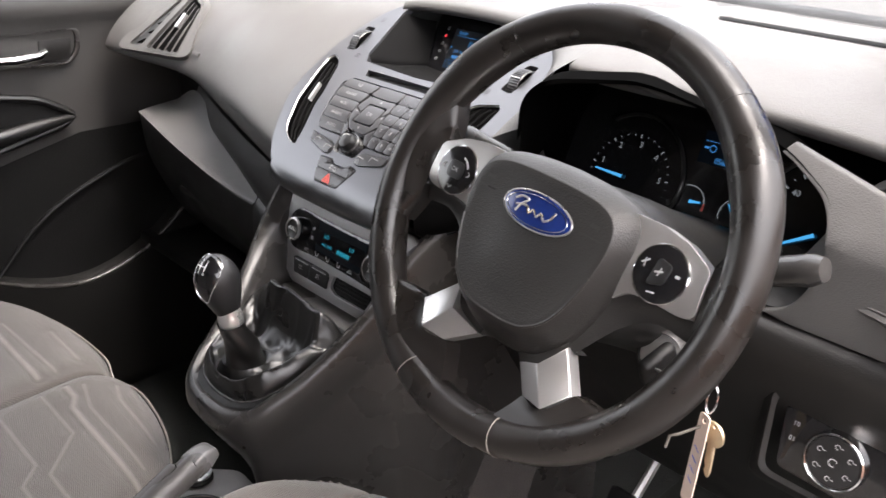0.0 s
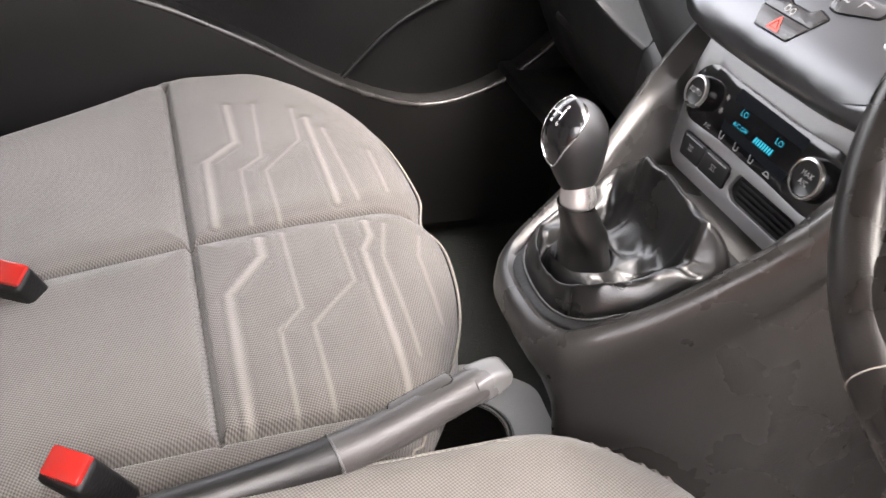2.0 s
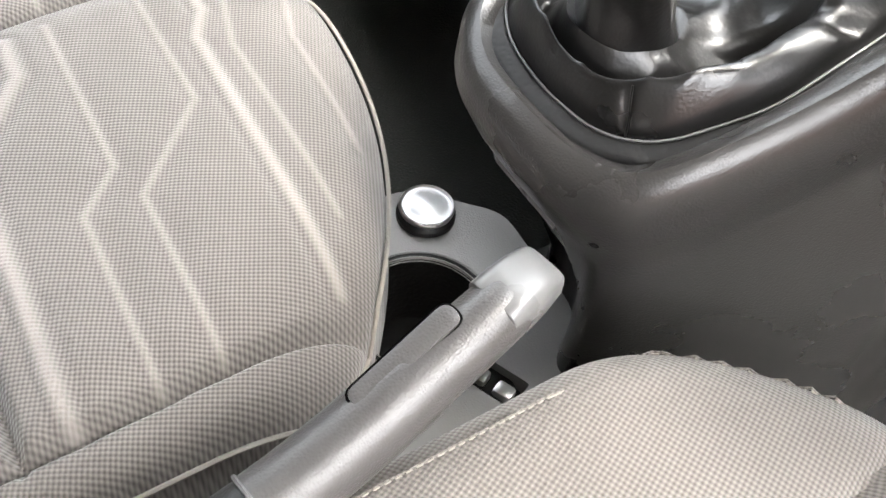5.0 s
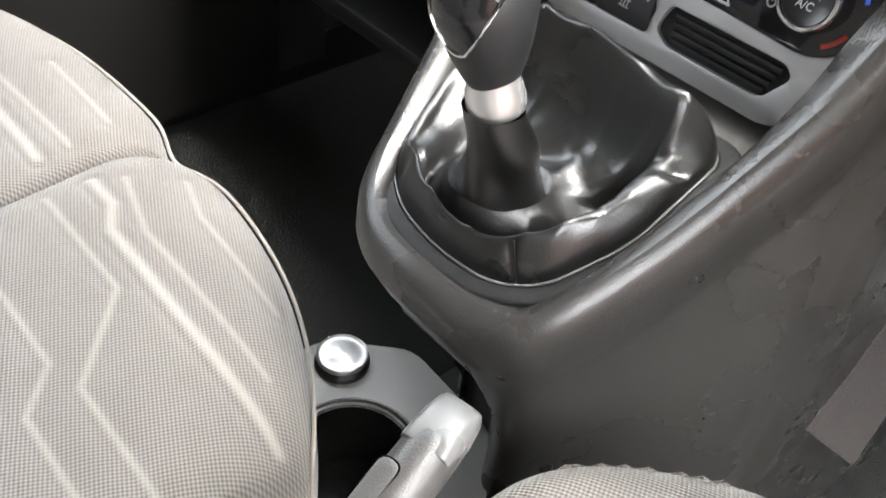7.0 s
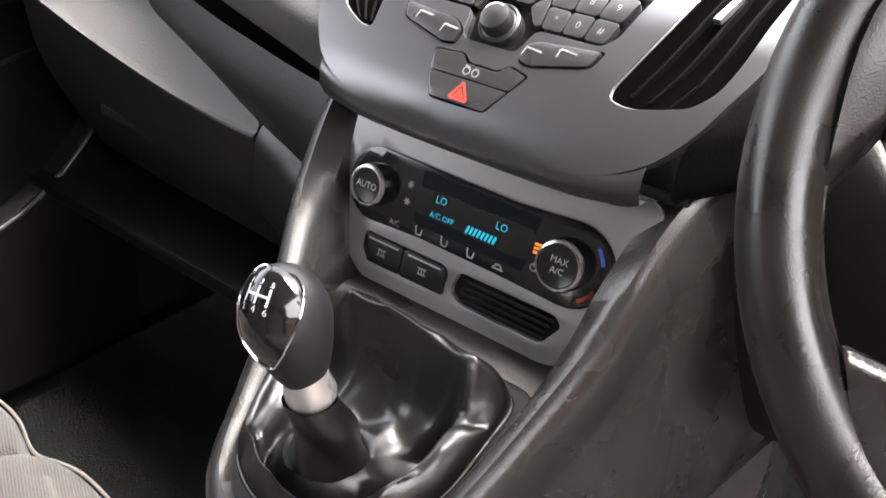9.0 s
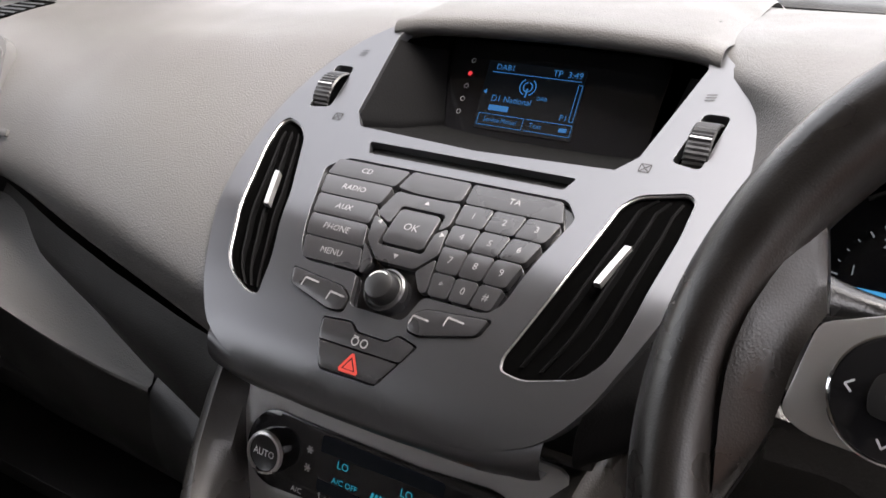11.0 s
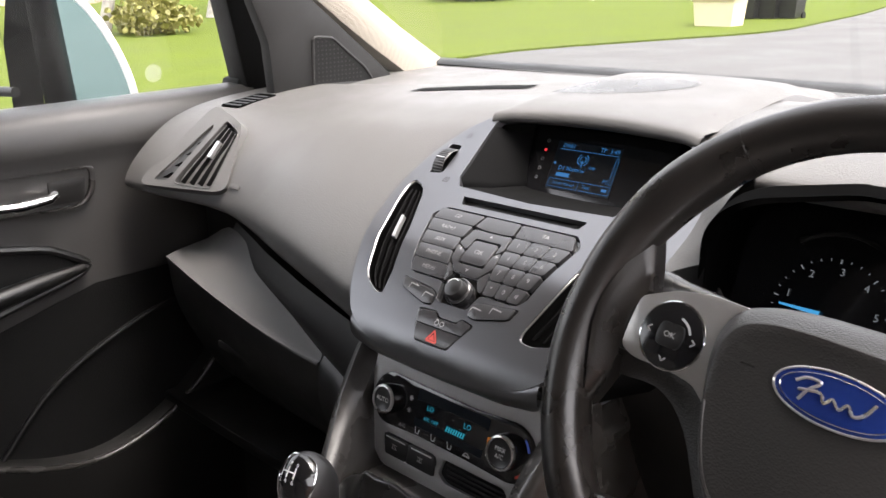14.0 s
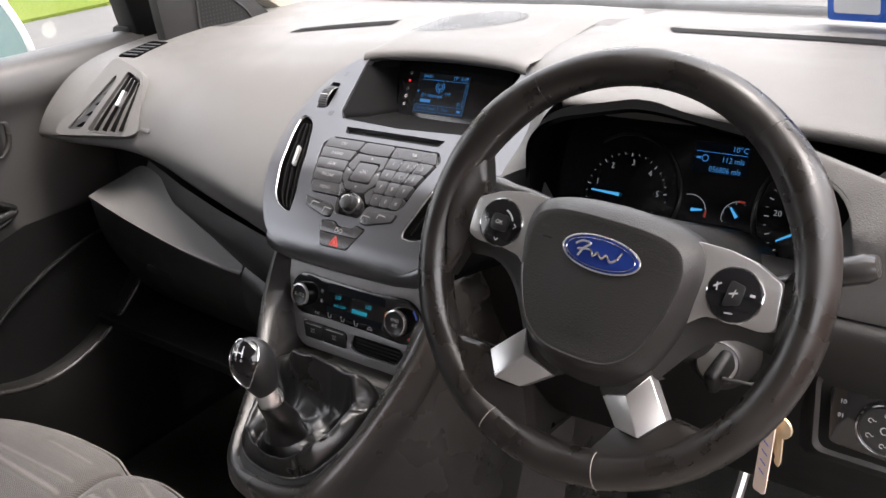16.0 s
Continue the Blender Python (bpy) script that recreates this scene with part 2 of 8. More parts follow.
def woven(name, col, col2, pitch, turn=0.0, rough=0.85, line=None):
    """Woven cloth: rows of raised threads, with dust and fading."""
    m = bpy.data.materials.new(name)
    m.use_nodes = True
    nt = m.node_tree
    p = nt.nodes["Principled BSDF"]
    tc = nt.nodes.new("ShaderNodeTexCoord")
    mp = nt.nodes.new("ShaderNodeMapping")
    mp.inputs["Rotation"].default_value = (0, 0, radians(turn))
    nt.links.new(tc.outputs["Object"], mp.inputs["Vector"])
    sep = nt.nodes.new("ShaderNodeSeparateXYZ")
    nt.links.new(mp.outputs[0], sep.inputs[0])

    def wave(src, k, ph=0.0):
        a = nt.nodes.new("ShaderNodeMath")
        a.operation, a.inputs[1].default_value, a.inputs[2].default_value = "MULTIPLY_ADD", 2 * math.pi / k, ph
        nt.links.new(src, a.inputs[0])
        s = nt.nodes.new("ShaderNodeMath")
        s.operation = "SINE"
        nt.links.new(a.outputs[0], s.inputs[0])
        return s.outputs[0]

    mul = nt.nodes.new("ShaderNodeMath")  # warp and weft ribs crossing
    mul.operation = "ADD"
    nt.links.new(wave(sep.outputs[0], pitch), mul.inputs[0])
    nt.links.new(wave(sep.outputs[1], pitch), mul.inputs[1])
    add = nt.nodes.new("ShaderNodeMath")
    add.operation, add.inputs[1].default_value = "MULTIPLY_ADD", 0.25
    add.inputs[2].default_value = 0.5
    nt.links.new(mul.outputs[0], add.inputs[0])
    no = nt.nodes.new("ShaderNodeTexNoise")
    no.inputs["Scale"].default_value, no.inputs["Detail"].default_value = 9, 6
    nt.links.new(tc.outputs["Object"], no.inputs["Vector"])
    mix = nt.nodes.new("ShaderNodeMix")
    mix.data_type = "RGBA"
    mix.inputs[6].default_value, mix.inputs[7].default_value = (*col2, 1), (*col, 1)
    nt.links.new(add.outputs[0], mix.inputs[0])
    woven_out = mix.outputs[2]
    if line:  # smoother thread where the embossed lines run
        at = nt.nodes.new("ShaderNodeAttribute")
        at.attribute_name = "emboss"
        ml = nt.nodes.new("ShaderNodeMix")
        ml.data_type = "RGBA"
        ml.inputs[7].default_value = (*line, 1)
        nt.links.new(at.outputs["Fac"], ml.inputs[0])
        nt.links.new(woven_out, ml.inputs[6])
        woven_out = ml.outputs[2]
    mx = nt.nodes.new("ShaderNodeMix")
    mx.data_type, mx.blend_type = "RGBA", "MULTIPLY"
    mx.inputs[0].default_value = 0.45
    cr = nt.nodes.new("ShaderNodeMapRange")
    cr.inputs[1].default_value, cr.inputs[2].default_value, cr.inputs[3].default_value, cr.inputs[4].default_value = 0.3, 0.7, 0.6, 1.0
    nt.links.new(no.outputs["Fac"], cr.inputs[0])
    nt.links.new(woven_out, mx.inputs[6])
    nt.links.new(cr.outputs[0], mx.inputs[7])
    nt.links.new(mx.outputs[2], p.inputs["Base Color"])
    b = nt.nodes.new("ShaderNodeBump")
    b.inputs["Strength"].default_value, b.inputs["Distance"].default_value = 0.7, pitch * 0.3
    nt.links.new(add.outputs[0], b.inputs["Height"])
    nt.links.new(b.outputs["Normal"], p.inputs["Normal"])
    p.inputs["Roughness"].default_value = rough
    p.inputs["Sheen Weight"].default_value = 0.25
    p.inputs["Specular IOR Level"].default_value = 0.25
    return m


def glow(name, col, strength):
    m = bpy.data.materials.new(name)
    m.use_nodes = True
    p = m.node_tree.nodes["Principled BSDF"]
    p.inputs["Base Color"].default_value = (0.01, 0.01, 0.01, 1)
    p.inputs["Emission Color"].default_value = (*col, 1)
    p.inputs["Emission Strength"].default_value = strength
    p.inputs["Specular IOR Level"].default_value = 0.1
    p.inputs["Roughness"].default_value = 0.3
    return m


def glass(name, col=(1, 1, 1), rough=0.0, mixin=0.93):
    """Thin window glass: mostly clear, with a mirror film."""
    m = bpy.data.materials.new(name)
    m.use_nodes = True
    nt = m.node_tree
    out = nt.nodes["Material Output"]
    tr = nt.nodes.new("ShaderNodeBsdfTransparent")
    tr.inputs[0].default_value = (*col, 1)
    gl = nt.nodes.new("ShaderNodeBsdfGlossy")
    gl.inputs["Roughness"].default_value = 0.02
    lw = nt.nodes.new("ShaderNodeLayerWeight")
    lw.inputs[0].default_value = 0.5
    pw = nt.nodes.new("ShaderNodeMath")
    pw.operation, pw.inputs[1].default_value = "POWER", 5.0
    nt.links.new(lw.outputs["Facing"], pw.inputs[0])
    fr = nt.nodes.new("ShaderNodeMath")
    fr.operation, fr.inputs[1].default_value, fr.inputs[2].default_value = "MULTIPLY_ADD", 0.6, 0.04
    nt.links.new(pw.outputs[0], fr.inputs[0])
    mx = nt.nodes.new("ShaderNodeMixShader")
    nt.links.new(fr.outputs[0], mx.inputs[0])
    nt.links.new(tr.outputs[0], mx.inputs[1])
    nt.links.new(gl.outputs[0], mx.inputs[2])
    nt.links.new(mx.outputs[0], out.inputs[0])
    return m


M = dict(
    soft=material("soft_dash_foam", (0.080, 0.078, 0.076), 0.48, grain=900, bump=0.40, blotch=0.06, spec=0.34),
    dark=material("black_grained_plastic", (0.007, 0.0068, 0.0066), 0.42, grain=1100, bump=0.3),
    trim=material("charcoal_plastic", (0.010, 0.0096, 0.0092), 0.42, grain=1000, bump=0.3, blotch=0.08),
    console=material("grey_console_plastic", (0.025, 0.0238, 0.0227), 0.28, grain=1000, bump=0.22, blotch=0.08),
    silver=material("silver_painted_plastic", (0.140, 0.142, 0.149), 0.30, metal=0.86, blotch=0.0, rvar=0.01),
    panel=material("grey_metallic_panel", (0.41, 0.41, 0.413), 0.36, metal=0.68, blotch=0.03),
    fascia=material("grey_grained_deck", (0.115, 0.111, 0.107), 0.32, grain=900, bump=0.35, blotch=0.06, spec=0.6),
    legend=material("key_legend", (0.24, 0.24, 0.24), 0.5, blotch=0.02),
    satin=material("satin_silver", (0.50, 0.494, 0.485), 0.32, metal=0.8, blotch=0.03),
    collar=material("polished_collar", (0.62, 0.61, 0.6), 0.24, metal=0.85, blotch=0.03),
    chrome=material("chrome", (0.85, 0.85, 0.85), 0.12, metal=1.0, blotch=0.02, rvar=0.04),
    piano=material("gloss_black", (0.008, 0.008, 0.009), 0.12, blotch=0.1, rvar=0.05, coat=0.3),
    button=material("button_black", (0.012, 0.012, 0.0125), 0.35, grain=1500, bump=0.1),
    key=material("button_dark_grey", (0.024, 0.024, 0.0255), 0.27, blotch=0.05, coat=0.25),
    leather=material("black_leather", (0.0045, 0.0044, 0.0043), 0.32, grain=700, bump=0.10, spec=0.6, blotch=0.2, rvar=0.10),
    wheel=material("steering_leather", (0.014, 0.0121, 0.0110), 0.33, grain=1300, bump=0.16, blotch=0.2, rvar=0.14, bscale=30),
    airbag=material("airbag_cover", (0.019, 0.0178, 0.0168), 0.45, grain=900, bump=0.35, blotch=0.06),
    doorskin=material("door_plastic", (0.046, 0.0445, 0.043), 0.40, grain=1000, bump=0.35, blotch=0.06),
    deck=material("light_grey_plastic", (0.17, 0.166, 0.160), 0.42, grain=1000, bump=0.3, blotch=0.08),
    brakecap=material("silver_grey_plastic", (0.105, 0.104, 0.103), 0.32, blotch=0.05),
    brake=material("handbrake_leatherette", (0.048, 0.0455, 0.044), 0.36, grain=1100, bump=0.3, blotch=0.1),
    white=material("white_print", (0.75, 0.75, 0.75), 0.5, blotch=0.02),
    greyprint=material("grey_print", (0.4, 0.4, 0.4), 0.5, blotch=0.02),
    stitch=material("pale_thread", (0.24, 0.22, 0.195), 0.8, blotch=0.1),
    cream=woven("cream_headlining_cloth", (0.25, 0.222, 0.184), (0.21, 0.187, 0.154), 0.0012),
    seat=woven("taupe_seat_cloth", (0.190, 0.174, 0.159), (0.060, 0.054, 0.049), 0.0020, turn=25, line=(0.26, 0.238, 0.217)),
    seatplain=woven("taupe_bolster_cloth", (0.195, 0.177, 0.159), (0.075, 0.067, 0.060), 0.0020, turn=65),
    carpet=material("dark_carpet", (0.013, 0.015, 0.014), 0.95, grain=500, bump=0.9, blotch=0.35, bscale=40),
    # lighter copy of the carpet, with the light on it put into the colour
    wallcarpet=material("lit_grey_carpet", (0.055, 0.050, 0.047), 0.95, grain=600, bump=0.9, blotch=0.25, bscale=40),
    red=material("red_buckle", (0.32, 0.018, 0.014), 0.16, blotch=0.05, coat=0.6),
    redprint=material("red_print", (0.50, 0.045, 0.03), 0.4, blotch=0.02),
    blueprint=material("blue_print", (0.05, 0.12, 0.6), 0.4, blotch=0.02),
    badge=material("badge_blue", (0.012, 0.03, 0.16), 0.2, blotch=0.05, coat=0.6),
    brass=material("key_brass", (0.62, 0.5, 0.34), 0.35, metal=0.8, blotch=0.1),
    tag=material("paper_tag", (0.62, 0.5, 0.42), 0.7, blotch=0.06),
    # near-zero black: stands in for the shade inside ducts, slots and cowl
    void=material("shade_black", (0.0012, 0.0012, 0.0012), 0.9, blotch=0.1, spec=0.01),
    recess=material("recess_black", (0.004, 0.004, 0.0042), 0.8, grain=900, bump=0.2, spec=0.06),
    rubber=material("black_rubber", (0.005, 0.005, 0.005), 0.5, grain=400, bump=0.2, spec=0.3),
    blue_glow=glow("display_blue", (0.05, 0.3, 0.75), 0.07),
    cyan_glow=glow("display_cyan", (0.02, 0.45, 0.62), 0.065),
    pale_glow=glow("dial_backlight", (0.6, 0.68, 0.75), 0.03),
    needle=glow("needle_blue", (0.05, 0.35, 0.7), 0.12),
    red_glow=glow("warning_red", (1.0, 0.06, 0.08), 0.10),
    amber_glow=glow("amber", (1.0, 0.28, 0.02), 0.07),
    bluefill=glow("display_back", (0.01, 0.06, 0.16), 0.0012),
    glass=glass("window_glass", (0.96, 0.98, 0.97)),
)


# ---- the cab ----
FLOOR_Z = 0.42
bm = bmesh.new()
block(bm, (0, -0.35, FLOOR_Z - 0.02), (1.5, 1.9, 0.04))
tagged(part("floor", bm, M["carpet"], None), "dark grey carpeted cab floor", "floor", kind="structure")
bm = grid([[(x, y, z) for x, z in ((-0.16, FLOOR_Z), (-0.12, 0.50), (-0.08, 0.545), (0, 0.555), (0.08, 0.545), (0.12, 0.50), (0.16, FLOOR_Z))] for y in (-1.2, -0.9, -0.6, -0.3, 0.0, 0.3, 0.56)])
tagged(part("floor_tunnel", bm, M["carpet"], None), "carpeted tunnel along the cab floor", "floor", kind="structure")
bm = bmesh.new()
block(bm, (0, 0.60, 0.78), (1.5, 0.06, 0.72), 0.01)
tagged(part("wall_firewall", bm, M["carpet"], None), "carpeted front bulkhead of the cab", "wall", kind="structure")
bm = bmesh.new()
block(bm, (0, -1.28, 1.05), (1.5, 0.05, 1.3), 0.01)
tagged(part("wall_bulkhead", bm, M["trim"], None), "grey load bulkhead behind the seats", "wall", kind="structure")
bm = grid([[(x, y, 1.655 + 0.03 * (1 - (x / 0.75) ** 2) + dz) for x in np.linspace(-0.75, 0.75, 9)] for y, dz in ((-1.3, -0.01), (-0.9, 0.01), (-0.4, 0.0), (-0.1, -0.04))])
r = bmesh.ops.extrude_face_region(bm, geom=list(bm.faces))
for v in r["geom"]:
    if isinstance(v, bmesh.types.BMVert):
        v.co.z += 0.03
tagged(part("ceiling", bm, M["cream"], None), "cream cloth headlining", "ceiling", kind="structure")

# windscreen glass and its black lower band
WS = quad_map((-0.62, 0.53, 1.183), (0.62, 0.53, 1.183), (0.56, -0.08, 1.64), (-0.56, -0.08, 1.64), 0.012)
bm = grid([[Vector(WS(u, v, 0.0)) for u in np.linspace(0, 1, 17)] for v in np.linspace(0, 1, 9)])
ws = tagged(part("window_windscreen", bm, M["glass"], None), "clear curved windscreen", "window", kind="structure")
ws.visible_shadow = False
bm = grid([[Vector((x, y + 0.02 * (1 - (x / 0.62) ** 2), z)) for x in np.linspace(-0.63, 0.63, 25)] for y, z in ((0.505, 1.188), (0.512, 1.192), (0.535, 1.196), (0.57, 1.18))])
tagged(part("trim_windscreen_seal", bm, M["rubber"], None), "black rubber seal along the windscreen base", "seal", kind="structure")

# front pillars with cream trim
for sx, nm in ((-1, "trim_pillar_passenger"), (1, "trim_pillar_driver")):
    rows = []
    for t in np.linspace(0, 1, 12):
        c = crom([(0.625, 0.50, 1.17), (0.645, 0.36, 1.27), (0.635, 0.14, 1.43), (0.60, -0.10, 1.60), (0.585, -0.22, 1.66)], 12)[int(round(t * 11))]
        w = 0.052 - 0.014 * t
        rows.append([(sx * (c[0] + a), c[1] + b, c[2] + d) for a, b, d in (
            (-0.006, w, 0.012), (-0.026, w * 0.6, -0.004), (-0.034, 0.0, -0.01), (-0.03, -w * 0.7, -0.014), (-0.012, -w * 1.05, -0.01), (0.03, -w, 0.0), (0.05, w * 0.8, 0.02))])
    tagged(part(nm, grid(rows, close_v=True, cap=True), M["cream"], None), "cream cloth-covered windscreen pillar", "pillar", kind="structure")

# dashboard
dash = thing("dashboard", (0, 0.1, 1.0), "dark grey soft-foam dashboard running across the cab under the windscreen", "dashboard")
A = [(-0.080, 1.010, -0.118), (-0.092, 1.020, -0.119), (-0.096, 1.040, -0.121), (-0.0935, 1.056, -0.125), (-0.069, 1.081, -0.133), (-0.030, 1.108, -0.144), (0.023, 1.139, -0.153),
     (0.073, 1.169, -0.143), (0.108, 1.189, -0.113), (0.16, 1.202, -0.105), (0.25, 1.206, -0.10), (0.30, 1.206, -0.10), (0.335, 1.198, -0.10), (0.4, 1.196, -0.10), (0.525, 1.186, -0.10)]
B = [(0.004, 1.050), (-0.010, 1.051), (-0.017, 1.056), (-0.015, 1.070), (-0.004, 1.091), (0.015, 1.117), (0.045, 1.142), (0.08, 1.160), (0.115, 1.172), (0.16, 1.181), (0.22, 1.187), (0.255, 1.188), (0.275, 1.181), (0.4, 1.184), (0.525, 1.186)]
C = [(-0.025, 1.060), (-0.042, 1.062), (-0.051, 1.067), (-0.05, 1.078), (-0.035, 1.10), (-0.008, 1.125), (0.025, 1.147), (0.06, 1.160), (0.10, 1.168), (0.16, 1.174), (0.21, 1.177), (0.245, 1.178), (0.262, 1.173), (0.4, 1.182), (0.525, 1.186)]
cols = []
for j in range(len(A)):
    key = [(-0.665, *C[j]), (-0.60, C[j][0] * 0.75 + B[j][0] * 0.25, C[j][1] * 0.75 + B[j][1] * 0.25), (-0.47, *B[j]),
           (-0.30, B[j][0] * 0.52 + A[j][0] * 0.48, B[j][1] * 0.5 + A[j][1] * 0.5 + (0.006 if 2 < j < 8 else 0)), (A[j][2], A[j][0], A[j][1])]
    cols.append(crom(key, 33))
rows = [crom([cols[j][i] for j in range(len(A))], 57) for i in range(33)]
PAD = rows
part("passenger_pad", grid([[tuple(p) for p in r] for r in rows]), M["soft"], dash, "smooth grey foam passenger-side pad")

# driver's hood over the instruments
D = [(0.06, 1.168), (0.032, 1.176), (0.026, 1.186), (0.036, 1.193), (0.075, 1.202), (0.13, 1.212), (0.19, 1.215), (0.25, 1.212), (0.305, 1.207), (0.335, 1.206), (0.345, 1.196), (0.40, 1.193), (0.45, 1.191), (0.525, 1.186)]
xs = [0.203, 0.25, 0.30, 0.35, 0.40, 0.48, 0.53, 0.58, 0.665]
rows = []
for x in crom([(v, 0) for v in xs], 33)[:, 0]:
    e = max(0, (x - 0.36) / 0.30)
    l = max(0, (0.2 - x) / 0.11)
    rows.append(crom([(x, y + (0.10 * l * max(0, 1 - (y / 0.2))), z - 0.030 * e * e * max(0, 1 - y / 0.4) - 0.012 * l * max(0, 1 - y / 0.25)) for y, z in D], 53))
DHOOD = np.array([tuple(p) for r in rows for p in r])
part("driver_hood", grid([[tuple(p) for p in r] for r in rows]), M["soft"], dash, "grey foam hood over the instruments with a shallow tray")

T = [(0.195, -0.018, 1.035), (0.1955, -0.026, 1.045), (0.196, -0.029, 1.060), (0.196, -0.030, 1.078), (0.196, -0.030, 1.105), (0.196, -0.028, 1.135), (0.197, -0.018, 1.164), (0.199, 0.0, 1.181), (0.203, 0.036, 1.193),
     (0.204, 0.10, 1.2065), (0.205, 0.19, 1.2145), (0.206, 0.25, 1.2115), (0.206, 0.335, 1.2055), (0.206, 0.4, 1.1925), (0.206, 0.525, 1.186)]
cols = [crom([(-A[j][2], A[j][0], A[j][1]), tuple((np.array([-A[j][2], A[j][0], A[j][1]]) + np.array(T[j])) / 2 + np.array([0, 0.004 if j < 7 else 0, 0.001])), T[j]], 13) for j in range(len(A))]
wing = [[tuple(p) for p in crom([cols[j][i] for j in range(len(A))], 57)] for i in range(13)]
part("driver_wing", grid([r[20:] for r in wing]), M["soft"], dash, "grey foam wing between the screen and the instruments")
# lower rows of the same wing surface, in near-black
part("lower_wing", grid([r[:21] for r in wing]), M["recess"], dash, "near-black lower part of the wing beside the centre stack")

# raised hood above the centre screen
rows = []
for u in np.linspace(-1, 1, 25):
    r = []
    for v, (y, z) in enumerate(((0.130, 1.186), (0.112, 1.190), (0.110, 1.197), (0.118, 1.203), (0.15, 1.2095), (0.20, 1.2140), (0.27, 1.2185), (0.33, 1.2185), (0.39, 1.208), (0.46, 1.197), (0.52, 1.187))):
        half = 0.118 - 0.02 * max(0, (y - 0.12) / 0.4)
        cx = -0.012 * max(0, (y - 0.13) / 0.3)
        arch = 0.004 * (1 - u * u) * (1 if z > 1.19 else 0.6)
        edge = -0.010 * max(0, abs(u) - 0.86) / 0.14 * (1 if y > 0.14 else 0.3)
        r.append((cx + u * half, y - 0.012 * u * u * max(0, 1 - (y - 0.11) / 0.1), z + arch + edge))
    rows.append(crom(r, 41))
TOPS = [np.array([tuple(p) for r in rows for p in r])]
part("centre_hood", grid([[tuple(p) for p in r] for r in rows]), M["soft"], dash, "grey foam hood above the centre screen")
def top_z(x, y):
    """Height of the dash top at a place."""
    best = -1.0
    for a in TOPS:
        d = np.hypot(a[:, 0] - x, a[:, 1] - y)
        k = np.argsort(d)[:5]
        if d[k[0]] < 0.02:
            w = 1 / (d[k] + 1e-4)
            best = max(best, float((a[k, 2] * w).sum() / w.sum()))
    return best

# loudspeaker grille of fine ribs on the dash top
GX, GY = -0.042, 0.225
def rib(k, grow=0.0):
    hw = 0.056 * math.sqrt(max(0.02, 1 - k * k)) + grow
    pts = []
    for t in np.linspace(-1, 1, 13):
        x, y = GX + k * 0.070 + t * hw * 0.34, GY + 0.012 * k + t * hw * 0.94
        pts.append(Vector((x, y, top_z(x, y))))
    return pts
bm = bmesh.new()
for i in range(24):
    pts = rib((i - 11.5) / 12)
    grid([[p + Vector((-0.0013, 0, 0.0008)) for p in pts], [p + Vector((0.0013, 0, 0.0008)) for p in pts]], bm)
part("speaker_grille", bm, M["console"], dash, "fine dark slots of the loudspeaker grille")
# shallow trays in the dash top, their shade painted as dark strips on the surface
TOPS += [np.array([tuple(p) for r in PAD for p in r]), DHOOD]
for a, b, c, d in (((-0.352, 0.200), (-0.196, 0.250), (-0.203, 0.285), (-0.350, 0.224)), ((0.222, 0.258), (0.50, 0.245), (0.50, 0.288), (0.200, 0.300))):
    rows = []
    for t in np.linspace(0, 1, 30):
        lo, hi = np.array(a) * (1 - t) + np.array(b) * t, np.array(d) * (1 - t) + np.array(c) * t
        rows.append([(x, y, top_z(x, y) + 0.0012) for x, y in (lo * (1 - v) + hi * v for v in np.linspace(0, 1, 6))])
    part("tray_slot_shade", grid(rows), M["recess"], dash, "dark strip for the shade in a shallow tray slot")

# lower dash, shelf and glovebox
def patch(name, pts, mat, parent, label="", thick=0.006, n=10, bulge=0.0):
    f = quad_map(*pts, bulge)
    b = sheet([rounded([(0, 0), (1, 0), (1, 1), (0, 1)], 0.02)], f, 0.0, thick, 0.0, cut=0.1)
    return part(name, b, mat, parent, label)

bm = bmesh.new()
block(bm, (-0.40, 0.16, 0.90), (0.55, 0.18, 0.30), 0.01)
part("inner_shelf", bm, M["dark"], dash)
bm = grid([crom([(x, y0, z0), (x, y0 - 0.014, z0 - 0.02 - 0.2 * h), (x, y0 - 0.01, z0 - h)], 7) for x, y0, z0, h in
           [(-0.505, 0.020, 1.028, 0.012), (-0.40, -0.006, 1.012, 0.026), (-0.30, -0.030, 1.003, 0.044), (-0.20, -0.054, 0.999, 0.066), (-0.128, -0.070, 0.998, 0.09)]])
part("dash_strip", bm, M["trim"], dash, "charcoal trim strip above the glovebox")
glove = thing("glovebox", (-0.38, 0.0, 0.85), "grey plastic glovebox with a closed lid under the dash", "glovebox")
